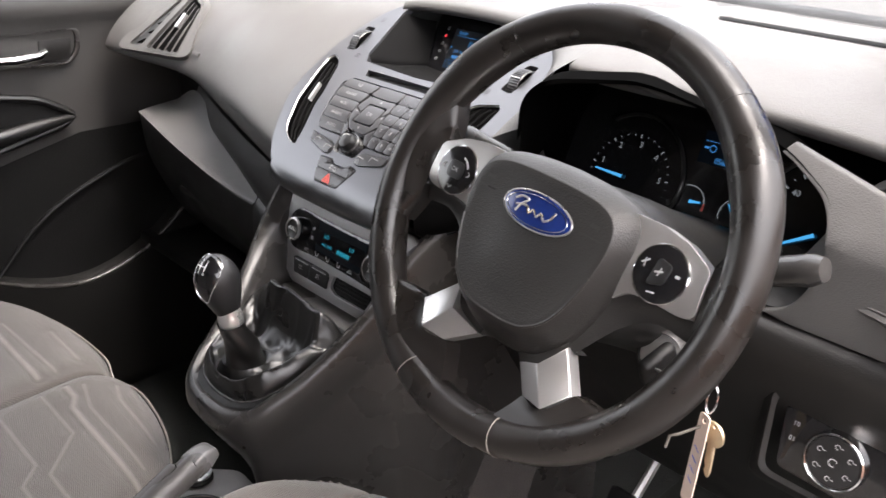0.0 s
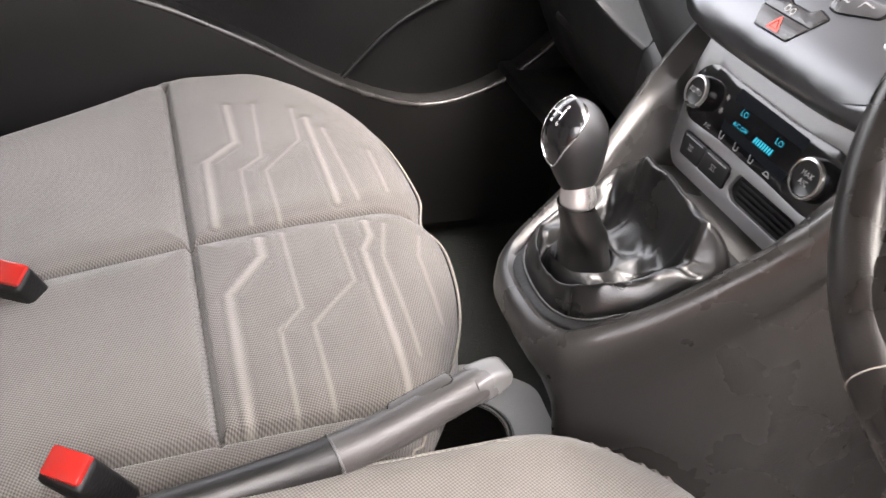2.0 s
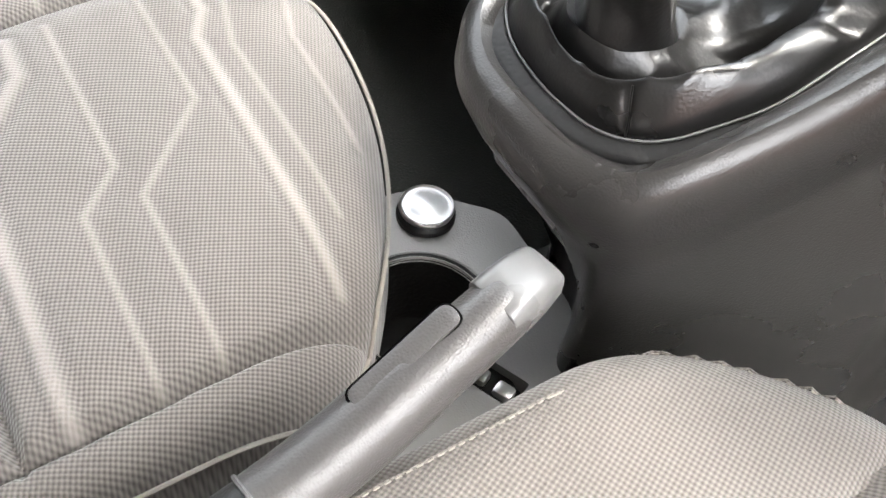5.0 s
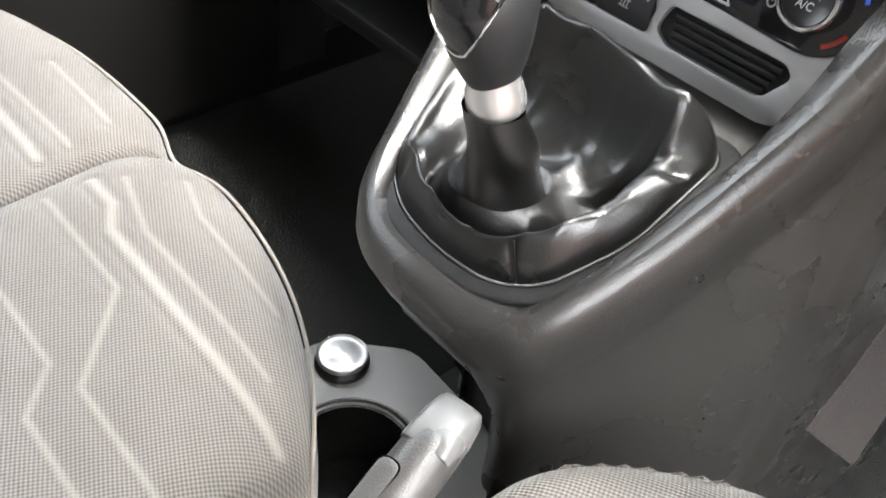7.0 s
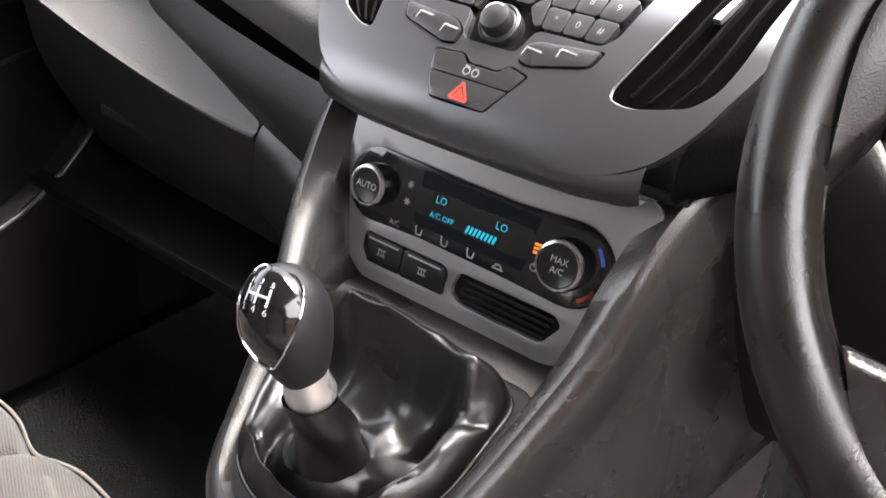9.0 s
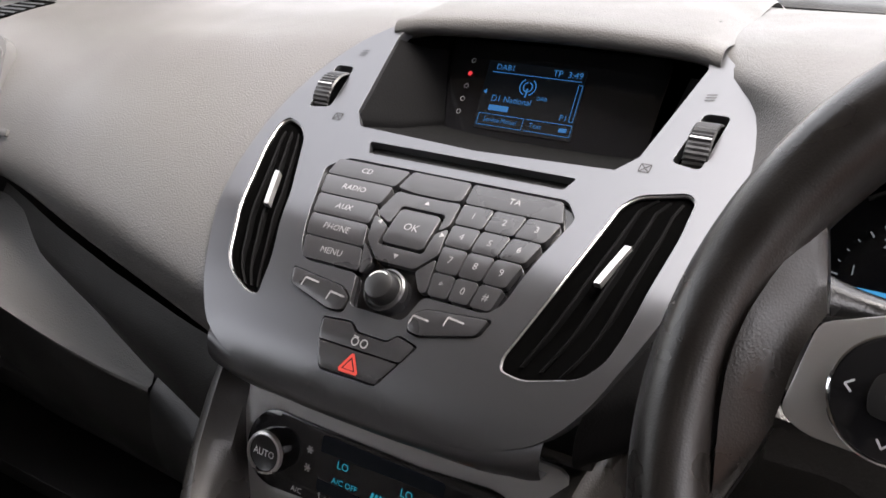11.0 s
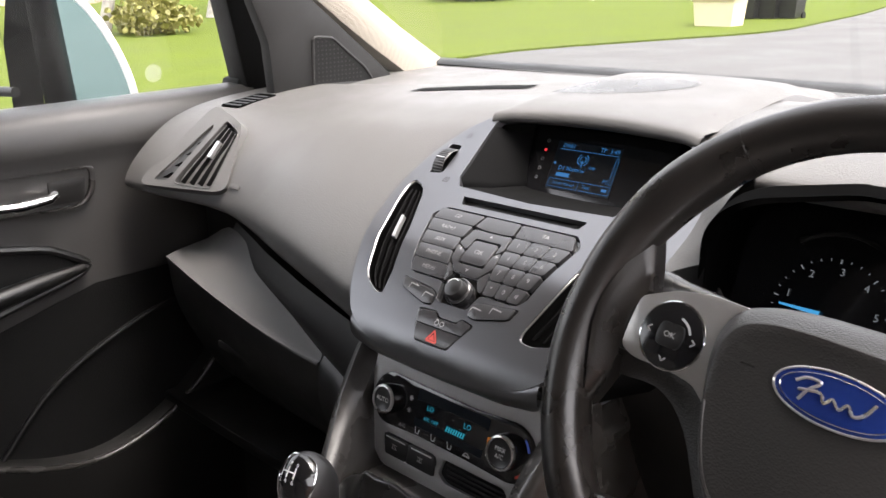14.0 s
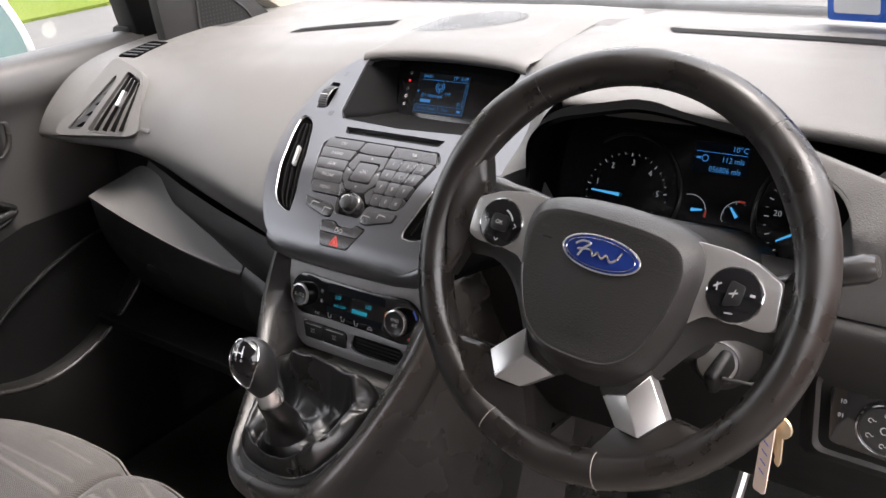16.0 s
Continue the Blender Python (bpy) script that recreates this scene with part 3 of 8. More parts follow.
G = [[(-0.60, 0.030, 0.985), (-0.572, -0.045, 0.985), (-0.568, -0.052, 0.975), (-0.568, -0.040, 0.90), (-0.56, 0.01, 0.80), (-0.56, 0.06, 0.77)],
     [(-0.505, 0.014, 1.020), (-0.47, -0.050, 0.966), (-0.465, -0.056, 0.955), (-0.46, -0.045, 0.885), (-0.46, 0.01, 0.79), (-0.46, 0.06, 0.76)],
     [(-0.395, -0.012, 0.992), (-0.36, -0.055, 0.948), (-0.36, -0.061, 0.938), (-0.36, -0.05, 0.87), (-0.36, 0.01, 0.785), (-0.36, 0.06, 0.755)],
     [(-0.295, -0.038, 0.966), (-0.28, -0.060, 0.942), (-0.278, -0.066, 0.932), (-0.278, -0.055, 0.865), (-0.278, 0.01, 0.78), (-0.278, 0.06, 0.75)],
     [(-0.232, -0.054, 0.950), (-0.228, -0.062, 0.940), (-0.228, -0.067, 0.93), (-0.228, -0.056, 0.863), (-0.228, 0.01, 0.78), (-0.228, 0.06, 0.75)]]
lidrows = [[tuple(p) for p in crom(r, 31)] for r in zip(*[[tuple(q) for q in crom([g[k] for g in G], 15)] for k in range(6)])]
part("lid", grid([r[:12] for r in lidrows]), M["soft"], glove, "grey lid")
# same surface as the lid; its shade is put into a black colour
part("box", grid([r[11:] for r in lidrows]), M["dark"], glove, "box front, blackened for the shade below the lid")
bm = bmesh.new()
block(bm, (-0.40, -0.045, 0.885), (0.13, 0.01, 0.012), 0.003)
part("latch", bm, M["dark"], glove, "black release latch")
bm = grid([crom([(x, -0.058 + dy, 0.945 + dz), (x, -0.070 + dy, 0.925 + dz), (x, -0.06 + dy, 0.86), (x, 0.02, 0.77)], 9) for x, dy, dz in ((-0.224, 0, 0.002), (-0.19, -0.008, -0.002), (-0.15, -0.02, -0.012), (-0.12, -0.03, -0.03))])
part("glovebox_end", bm, M["dark"], dash)
bm = bmesh.new()
block(bm, (-0.40, 0.13, 0.72), (0.6, 0.3, 0.02), 0.005)
part("underpanel", bm, M["dark"], dash)

# plain body side around the open driver's doorway, and the added, unseen wall beyond it
bm = bmesh.new()
block(bm, (0.79, -1.06, 1.02), (0.06, 0.52, 1.30), 0.01)
tagged(part("wall_door_post", bm, M["trim"], None), "charcoal trimmed post behind the driver's doorway", "wall", kind="structure")
bm = bmesh.new()
block(bm, (0.77, -0.15, 0.44), (0.07, 1.30, 0.12), 0.015)
tagged(part("trim_sill", bm, M["dark"], None), "black plastic door sill", "sill", kind="structure")
bm = bmesh.new()
block(bm, (0.76, 0.45, 0.78), (0.08, 0.24, 0.78), 0.02)
tagged(part("trim_front_post", bm, M["trim"], None), "charcoal front post of the driver's doorway", "pillar", kind="structure")


# ---- seats ----
def cushion(name, parent, x0, x1, yb, yf, top, front_curve, grooves, ridges, mat, label="", crown=0.012, side=0.03, nx=170, ny=110, depth=0.006, thick=0.17, drop_back=0.01, taper=0.0, front_roll=0.06):
    """An upholstered cushion with sewn grooves and embossed lines; front edge given by front_curve(x)."""
    X = np.linspace(x0, x1, nx)
    V = np.linspace(0, 1, ny)
    GX, GV = np.meshgrid(X, V, indexing="ij")
    if taper:
        GX = GX + (1 - (GX - x0) / (x1 - x0)) * taper * np.clip((0.62 - GV) / 0.62, 0, 1) ** 1.1
    FR = np.vectorize(front_curve)(GX)
    GY = yb + (FR - yb) * GV
    u = (GX - x0) / (x1 - x0) * 2 - 1
    Z = top + crown * (1 - u**2) - drop_back * (1 - GV)
    dx = np.minimum((GX - GX[:1, :]), x1 - GX)
    dy = FR - GY
    def roll(d, r):
        k = np.clip(1 - d / r, 0, 1)
        return r * 0.75 * (1 - np.sqrt(np.clip(1 - k * k, 0, 1)))
    Z = Z - roll(dx, side) - roll(dy, front_roll)
    def dist(lines, QX=None, QY=None):
        QX, QY = (GX, GY) if QX is None else (QX, QY)
        best = np.full(QX.shape, 1e9)
        for ln in lines:
            for (ax, ay), (bx, by) in zip(ln, ln[1:]):
                px, py = bx - ax, by - ay
                t = np.clip(((QX - ax) * px + (QY - ay) * py) / (px * px + py * py + 1e-12), 0, 1)
                best = np.minimum(best, np.hypot(QX - ax - t * px, QY - ay - t * py))
        return best
    if grooves:
        d = dist(grooves)
        Z = Z - depth * 1.5 * np.exp(-((d / 0.0035) ** 2)) - depth * 0.9 * np.exp(-((d / 0.016) ** 2))
    if ridges:
        d = dist([r[1] for r in ridges if r[0] == 0]) if any(r[0] == 0 for r in ridges) else None
        if d is not None:
            Z = Z + 0.0012 * np.exp(-((d / 0.0022) ** 2)) - 0.0016 * np.exp(-((d / 0.009) ** 2))
        for w, ln in ridges:
            if w:
                d = dist([ln])
                Z = Z - 0.0013 * np.exp(-(((d - w - 0.001) / 0.0034) ** 2)) + 0.0008 / (1 + np.exp((d - w) / 0.0008))
    rows = [[(GX[i, j], GY[i, j], Z[i, j]) for j in range(ny)] for i in range(nx)]
    full = []
    for i, r in enumerate(rows):
        a, b = r[0], r[-1]
        full.append([(a[0], a[1], a[2] - thick)] + r + [(b[0], b[1] + 0.004, b[2] - 0.04), (b[0], b[1] - 0.03, b[2] - thick)])
    bm = grid(full)
    for rr in (full[0], full[-1]):
        s = 1 if rr is full[-1] else -1
        lo = [(p[0] + s * 0.004, p[1], p[2] - 0.05) for p in rr[1:-2]]
        lo2 = [(p[0] - s * 0.01, p[1], top - thick) for p in rr[1:-2]]
        grid([rr[1:-2], lo, lo2], bm)
    ob = part(name, bm, mat, parent, label)
    if ridges:
        me = ob.data
        co = np.empty(len(me.vertices) * 3)
        me.vertices.foreach_get("co", co)
        PX, PY = co[0::3], co[1::3]
        val = np.zeros(len(PX))
        for w, ln in ridges:
            d = dist([ln], PX, PY)
            val = np.maximum(val, np.clip(1.3 - d / (w * 0.75), 0, 1) * 0.75 if w else np.clip(1.2 - d / 0.0026, 0, 1) * 0.5)
        me.attributes.new("emboss", "FLOAT", "POINT").data.foreach_set("value", val)
    def lay(x, y):
        i = int(np.argmin(abs(X - x)))
        j = int(np.argmin(abs(GY[i] - y)))
        return Vector((x, y, Z[i, j] + 0.0006))
    return lay


bench = thing("passenger_bench_seat", (-0.29, -0.6, FLOOR_Z), "taupe cloth two-person passenger bench seat with embossed chevron lines", "seat")

def bench_front(x):
    k = (x + 0.285) / 0.32
    return -0.262 - 0.10 * abs(k) ** 3.2 - 0.012 * math.exp(-(((x + 0.245) / 0.03) ** 2))

groove = [[(-0.245, -0.29), (-0.235, -0.42), (-0.222, -0.50), (-0.19, -0.66)], [(-0.60, -0.512), (-0.222, -0.506), (0.024, -0.503)], [(0.019, -0.345), (0.020, -0.42), (0.026, -0.62)]]
lines = [(0.0055, [(-0.207, -0.446), (-0.177, -0.446), (-0.128, -0.481), (0.018, -0.481)]), (0, [(-0.214, -0.423), (-0.099, -0.423), (-0.075, -0.445), (0.018, -0.445)]),
         (0, [(-0.218, -0.372), (-0.126, -0.372), (-0.076, -0.417), (0.016, -0.417)]), (0.0045, [(-0.216, -0.343), (-0.19, -0.343), (-0.169, -0.354), (0.006, -0.356)]),
         (0, [(-0.208, -0.325), (-0.158, -0.338), (-0.03, -0.338)]), (0, [(-0.19, -0.293), (-0.155, -0.304), (-0.07, -0.306)]),
         (0.0055, [(-0.50, -0.446), (-0.40, -0.446), (-0.36, -0.480), (-0.24, -0.481)]), (0, [(-0.50, -0.415), (-0.364, -0.422), (-0.337, -0.447), (-0.24, -0.448)]),
         (0, [(-0.48, -0.372), (-0.395, -0.376), (-0.332, -0.421), (-0.24, -0.420)]), (0.0045, [(-0.45, -0.36), (-0.258, -0.36)]), (0, [(-0.42, -0.345), (-0.26, -0.338)]), (0, [(-0.36, -0.305), (-0.272, -0.305)])]
lay = cushion("seat_cushion", bench, -0.625, 0.048, -0.74, -0.27, 0.768, bench_front, groove, lines, M["seat"], crown=0.010, side=0.035, nx=430, ny=310, depth=0.0075, taper=0.17)
# piping along the front edge
pts = [lay(x, bench_front(x) - 0.001) + Vector((0, 0.002, 0.0012)) for x in np.linspace(-0.60, 0.030, 60)]
pts += [lay(0.0475, y) + Vector((0.0022, 0, 0.0012)) for y in np.linspace(-0.375, -0.70, 24)]
pts = [Vector(p) for p in crom(pts, 160)]
part("piping", tube(pts, 0.0013, 6), M["stitch"], bench, "pale sewn piping")
bm = bmesh.new()
block(bm, (-0.29, -0.52, 0.57), (0.60, 0.40, 0.16), 0.02)
part("seat_base", bm, M["dark"], bench, "black seat base")


def backrest(name, parent, x0, x1, yb, z0, z1, mat, lean=0.16):
    rows = []
    for u in np.linspace(-1, 1, 25):
        x = (x0 + x1) / 2 + u * (x1 - x0) / 2
        f = -0.05 * (abs(u) ** 6)
        r = []
        for t, d in ((0, 0.0), (0.02, 0.05), (0.15, 0.075), (0.5, 0.07), (0.85, 0.06), (0.97, 0.04), (1.0, 0.0), (0.97, -0.05), (0.5, -0.06), (0.0, -0.05)):
            z = z0 + (z1 - z0) * t
            r.append((x, yb - lean * t + d + (f if d > 0 else -f * 0.3) - 0.012 * math.exp(-((u / 0.06) ** 2)) * (d > 0.03), z - 0.05 * abs(u) ** 4 * (t > 0.9)))
        rows.append([tuple(p) for p in crom(r, 40)])
    return part(name, grid(rows, cap=True), mat, parent)


backrest("backrest", bench, -0.62, 0.05, -0.80, 0.70, 1.28, M["seatplain"])
for x in (-0.45, -0.12):
    bm = bmesh.new()
    block(bm, (x, -0.985, 1.37), (0.24, 0.09, 0.17), 0.035, 4)
    part("headrest", bm, M["seatplain"], bench)

dseat = thing("driver_seat", (0.36, -0.6, FLOOR_Z), "taupe cloth driver's seat with raised side bolsters and pale stitching", "seat")

def driver_front(x):
    k = (x - 0.355) / 0.245
    return -0.192 - 0.085 * max(0, abs(k) - 0.50) ** 1.8 / 0.30

dg = [[(0.194, -0.20), (0.196, -0.232), (0.200, -0.258), (0.206, -0.31), (0.215, -0.44), (0.22, -0.74)], [(0.516, -0.20), (0.51, -0.31), (0.495, -0.74)]]
lay = cushion("seat_cushion", dseat, 0.105, 0.612, -0.76, -0.2, 0.817, driver_front, dg, [], M["seatplain"], crown=0.002, side=0.028, nx=200, ny=160, front_roll=0.045, depth=0.0028)
path_ = [(0.1165, y) for y in np.linspace(-0.70, -0.33, 90)] + [(x, driver_front(x) - 0.0115) for x in np.linspace(0.1165, 0.175, 17)]
path_ = [lay(x, y) + Vector((0, 0, 0.0006)) for x, y in path_]
part("seam", tube([p - Vector((0, 0, 0.0006)) for p in path_], 0.0006, 5), M["seatplain"], dseat, "taupe sewn seam")
bm = bmesh.new()
for i in range(0, len(path_) - 1):
    tube([path_[i] + Vector((0.0008, -0.0012, -0.0002)), path_[i].lerp(path_[i + 1], 0.58) + Vector((0.0008, -0.0012, -0.0002))], 0.0004, 5, bm)
tagged(part("stitching", bm, M["stitch"], dseat), "pale dashed stitches", kind="stuff")
bm = bmesh.new()
block(bm, (0.355, -0.50, 0.58), (0.42, 0.42, 0.18), 0.02)
part("seat_base", bm, M["dark"], dseat, "black plastic seat base")
backrest("backrest", dseat, 0.115, 0.60, -0.90, 0.72, 1.30, M["seatplain"], 0.15)
bm = bmesh.new()
block(bm, (0.357, -1.08, 1.40), (0.26, 0.10, 0.18), 0.035, 4)
part("headrest", bm, M["seatplain"], dseat)

def buckle(at, turn, label):
    b = thing("seat_belt_buckle", at, label, "buckle", "seat belt buckles")
    bm = bmesh.new()
    block(bm, Vector(at) + Vector((0, 0, 0.0)), (0.032, 0.024, 0.075), 0.005, 3, rot(28, 0, turn))
    part("housing", bm, M["rubber"], b)
    bm = bmesh.new()
    R = rot(28, 0, turn)
    block(bm, Vector(at) + R @ Vector((0, 0.002, 0.034)), (0.027, 0.020, 0.014), 0.003, 2, R)
    part("release_button", bm, M["red"], b, "red release button")
    bm = bmesh.new()
    tube([Vector(at) + R @ Vector((0, 0, -0.03)), Vector(at) + Vector((0, -0.03, -0.10))], 0.008, 8, bm)
    part("stem", bm, M["rubber"], b)

buckle((-0.172, -0.642, 0.762), 60, "red and black seat belt buckle sunk in the bench cushion")
buckle((0.070, -0.585, 0.785), 55, "red and black seat belt buckle beside the handbrake")


# ---- centre stack ----
STACK = prof_map([(.16, 1.225), (.107, 1.193), (0, 1.13), (-.055, 1.098), (-.085, 1.068), (-.110, 1.037), (-.1155, 1.018), (-.107, 1.003), (-.07, 1.000)], 0.010)
stack = thing("centre_stack", (0, 0.0, 1.08), "silver painted shield-shaped centre stack surround", "dashboard panel")
half = [tuple(p) for p in crom([(0.114, 0.055), (0.1380, 0.083), (0.1515, 0.113), (0.1580, 0.138), (0.1610, 0.165), (0.1605, 0.190), (0.1555, 0.224), (0.1450, 0.2615), (0.1350, 0.288), (0.1250, 0.310), (0.109, 0.330), (0.080, 0.344), (0.040, 0.350), (0.0, 0.3515)], 46)][:-1]
screen_hole = [(-0.105, 0.050), (-0.112, 0.075), (-0.098, 0.155), (-0.088, 0.168), (0.0, 0.172), (0.088, 0.168), (0.098, 0.155), (0.112, 0.075), (0.105, 0.050)]
outline = [(-x, s) for x, s in half] + [(x, s) for x, s in reversed(half)] + list(reversed(screen_hole))
ventL = [(-0.1470, 0.1705), (-0.1320, 0.1760), (-0.1225, 0.187), (-0.1002, 0.235), (-0.0870, 0.280), (-0.0850, 0.303), (-0.0940, 0.3025), (-0.1107, 0.2945), (-0.1195, 0.2845), (-0.1316, 0.249), (-0.1475, 0.199), (-0.1510, 0.178)]
ventR = [(0.1328, 0.1755), (0.1080, 0.183), (0.1010, 0.192), (0.0978, 0.212), (0.0902, 0.2525), (0.0755, 0.2965), (0.0765, 0.3035), (0.0893, 0.3055), (0.1180, 0.2965), (0.1275, 0.2845), (0.1325, 0.265), (0.1385, 0.205), (0.1385, 0.180)]
slot = rounded([(-0.073, 0.1795), (0.070, 0.1795), (0.066, 0.1895), (-0.068, 0.1895)], 0.002)
keypad = rounded([(-0.079, 0.1965), (0.072, 0.1965), (0.0815, 0.2085), (0.066, 0.270), (0.0585, 0.2775), (0.020, 0.2775), (0.014, 0.2935), (-0.022, 0.2935), (-0.026, 0.2745), (-0.064, 0.2745), (-0.0705, 0.268), (-0.0905, 0.2075)], 0.004)
hazard = rounded([(-0.036, 0.303), (-0.015, 0.301), (-0.010, 0.306), (0.010, 0.306), (0.015, 0.301), (0.029, 0.304), (0.012, 0.331), (-0.026, 0.3315)], 0.003)
callL = rounded([(-0.070, 0.2795), (-0.030, 0.2835), (-0.023, 0.289), (-0.024, 0.2985), (-0.033, 0.2995), (-0.066, 0.2905)], 0.003)
callR = [(-x - 0.006, s) for x, s in callL]
thumbL = rounded([(-0.143, 0.113), (-0.128, 0.113), (-0.122, 0.155), (-0.139, 0.158)], 0.004)
thumbR = [(-x - 0.006, s) for x, s in thumbL]
holes = [rounded(ventL, 0.006), rounded(ventR, 0.006), slot, keypad, hazard, callL, callR, thumbL, thumbR]
bm = sheet([outline] + holes, STACK, 0.002, 0.008, 0.0026, cut=0.006, seg=4)
sr = part("surround", bm, M["silver"], stack, "silver painted surround")
sr.modifiers.new("even_normals", "WEIGHTED_NORMAL").keep_sharp = True
# rounded lower chin under the surround
rows = []
hx, hs = [p[0] for p in half[::-1]], [p[1] for p in half[::-1]]
for x in np.linspace(-0.110, 0.110, 41):
    s0 = float(np.interp(abs(x), hx[:30], hs[:30])) - 0.0015
    rows.append([Vector(STACK(x, s0 + k, h)) for k, h in ((0.0, 0.0002), (0.004, 0.0015), (0.010, 0.0010), (0.018, -0.001), (0.026, -0.004), (0.036, -0.012))])
part("chin", grid(rows), M["silver"], stack, "dark silver lower edge")
# near-black backing: the shade behind the openings is put into its colour
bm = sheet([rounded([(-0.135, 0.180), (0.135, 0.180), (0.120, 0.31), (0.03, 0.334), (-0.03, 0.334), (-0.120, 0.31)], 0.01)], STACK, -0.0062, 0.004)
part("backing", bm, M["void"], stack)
# screen recess
rows = []
fl = [(-0.112, 0.075), (-0.098, 0.155), (-0.088, 0.169), (0.0, 0.173), (0.088, 0.169), (0.098, 0.155), (0.112, 0.075)]
front = [Vector(STACK(x, s, -0.001)) for x, s in crom(fl, 41)]
def back_of(p):
    t = (p.z - 1.13) / 0.07
    return Vector((p.x * 0.82, 0.100 + 0.04 * t * 1.0, 1.116 + 0.075 * max(0, t)))
recess = grid([[p for p in front], [p.lerp(back_of(p), 0.5) + Vector((0, 0, -0.002)) for p in front], [back_of(p) for p in front]])
part("screen_recess", recess, M["recess"], stack, "black screen recess")
bm = bmesh.new()
block(bm, (0, 0.165, 1.15), (0.2, 0.02, 0.12))
part("recess_back", bm, M["void"], stack)

SCR = plane_map((0, 0.1065, 1.128), (1, 0, 0), (0, 0.044, 0.072))
screen = thing("display_screen", (0, 0.12, 1.12), "black dashboard display showing blue radio text", "screen")
bm = sheet([rounded([(-0.088, -0.012), (0.074, -0.012), (0.078, 0.066), (-0.094, 0.066)], 0.006)], SCR, 0, 0.006, 0.001, cut=0)
part("panel", bm, M["piano"], screen)
bm = bmesh.new()
poly_on(bm, [(-0.055, -0.001), (0.022, -0.001), (0.020, 0.051), (-0.057, 0.051)], SCR, 0.0006)
part("picture", bm, M["bluefill"], screen)
bm = bmesh.new()
text_on(bm, "DAB1", 0.0062, -0.050, 0.0465, SCR, 0.0009, align="LEFT")
text_on(bm, "TP  3:49", 0.0068, 0.018, 0.0465, SCR, 0.0009, align="RIGHT")
bar_on(bm, -0.052, 0.0425, 0.018, 0.0425, 0.0005, SCR, 0.0009)
for r_, a0, a1 in ((0.0035, 100, 440), (0.0062, 120, 250), (0.0062, -70, 60)):
    arc_on(bm, -0.021, 0.034, r_, a0, a1, 0.0009, SCR, 0.0009)
bar_on(bm, -0.021, 0.033, -0.021, 0.026, 0.0013, SCR, 0.0009)
text_on(bm, "DAB", 0.0042, -0.012, 0.0265, SCR, 0.0009, align="LEFT")
text_on(bm, "D1 National", 0.0068, -0.047, 0.0225, SCR, 0.0009, align="LEFT", squash=0.95)
bar_on(bm, -0.047, 0.0155, -0.031, 0.0155, 0.0042, SCR, 0.0009)
text_on(bm, "P1", 0.0062, 0.012, 0.0150, SCR, 0.0009)
for a, b in (((-0.053, 0.0105), (-0.017, 0.0105)), ((-0.053, 0.002), (-0.017, 0.002)), ((-0.053, 0.0105), (-0.053, 0.002)), ((-0.017, 0.0105), (-0.017, 0.002)),
             ((-0.015, 0.0105), (0.020, 0.0105)), ((-0.015, 0.002), (0.020, 0.002)), ((0.020, 0.0105), (0.020, 0.002)), ((0.0165, 0.013), (0.0165, 0.040)), ((0.0195, 0.013), (0.0195, 0.040)), ((0.0165, 0.013), (0.0195, 0.013)), ((0.0165, 0.040), (0.0195, 0.040))):
    bar_on(bm, *a, *b, 0.0005, SCR, 0.0009)
text_on(bm, "Service Manual", 0.0052, -0.035, 0.0063, SCR, 0.0009, squash=0.85)
text_on(bm, "Text", 0.0052, -0.007, 0.0063, SCR, 0.0009)
bar_on(bm, 0.011, 0.0063, 0.017, 0.0063, 0.003, SCR, 0.0009)
poly_on(bm, [(-0.055, 0.027), (-0.052, 0.029), (-0.052, 0.025)], SCR, 0.0009)
part("readout", bm, M["blue_glow"], screen, "blue lettering", smooth=0)
bm = bmesh.new()
for i, yy in enumerate((0.049, 0.039, 0.029, 0.019, 0.009)):
    if i != 1:
        arc_on(bm, -0.070, yy, 0.0016, 0, 360, 0.0006, SCR, 0.0009, 12)
part("menu_icons", bm, M["greyprint"], screen, smooth=0)
bm = bmesh.new()
poly_on(bm, ellipse(-0.070, 0.039, 0.0018, 0.0018, 12), SCR, 0.0009)
part("active_icon", bm, M["red_glow"], screen, "red lit icon", smooth=0)

# ---- radio keys ----
radio = thing("radio_keypad", (0, -0.045, 1.09), "dark grey car radio keypad with numbered keys", "radio")
bm = sheet([keypad], STACK, -0.002, 0.004, 0.0, cut=0.007)
part("plate", bm, M["piano"], radio)

def lerp_row(s, pts):
    return np.interp(s, [p[0] for p in pts], [p[1] for p in pts])

Lx = [(0.198, -0.0855), (0.2075, -0.0885), (0.274, -0.068)]
Mx = [(0.198, -0.0295), (0.215, -0.034), (0.235, -0.036), (0.274, -0.0245)]
def radio_key(loop, words="", size=0.0062, pos=None, bar=True, r=0.0025):
    k = part("key", sheet([rounded(loop, r)], STACK, 0.0028, 0.005, 0.0015, cut=0.008, seg=3), M["key"], radio)
    if words:
        bm = bmesh.new()
        cx = sum(p[0] for p in loop) / len(loop)
        cy = sum(p[1] for p in loop) / len(loop)
        pos = pos or (cx, cy)
        f = lambda x, s, h: STACK(x, 2 * pos[1] - s, h)
        text_on(bm, words, size * 0.92, pos[0], pos[1], f, 0.0032)
        part("legend", bm, M["legend"], k, smooth=0)
    return k

ss = [0.1985, 0.2130, 0.2285, 0.2440, 0.2590, 0.2735]
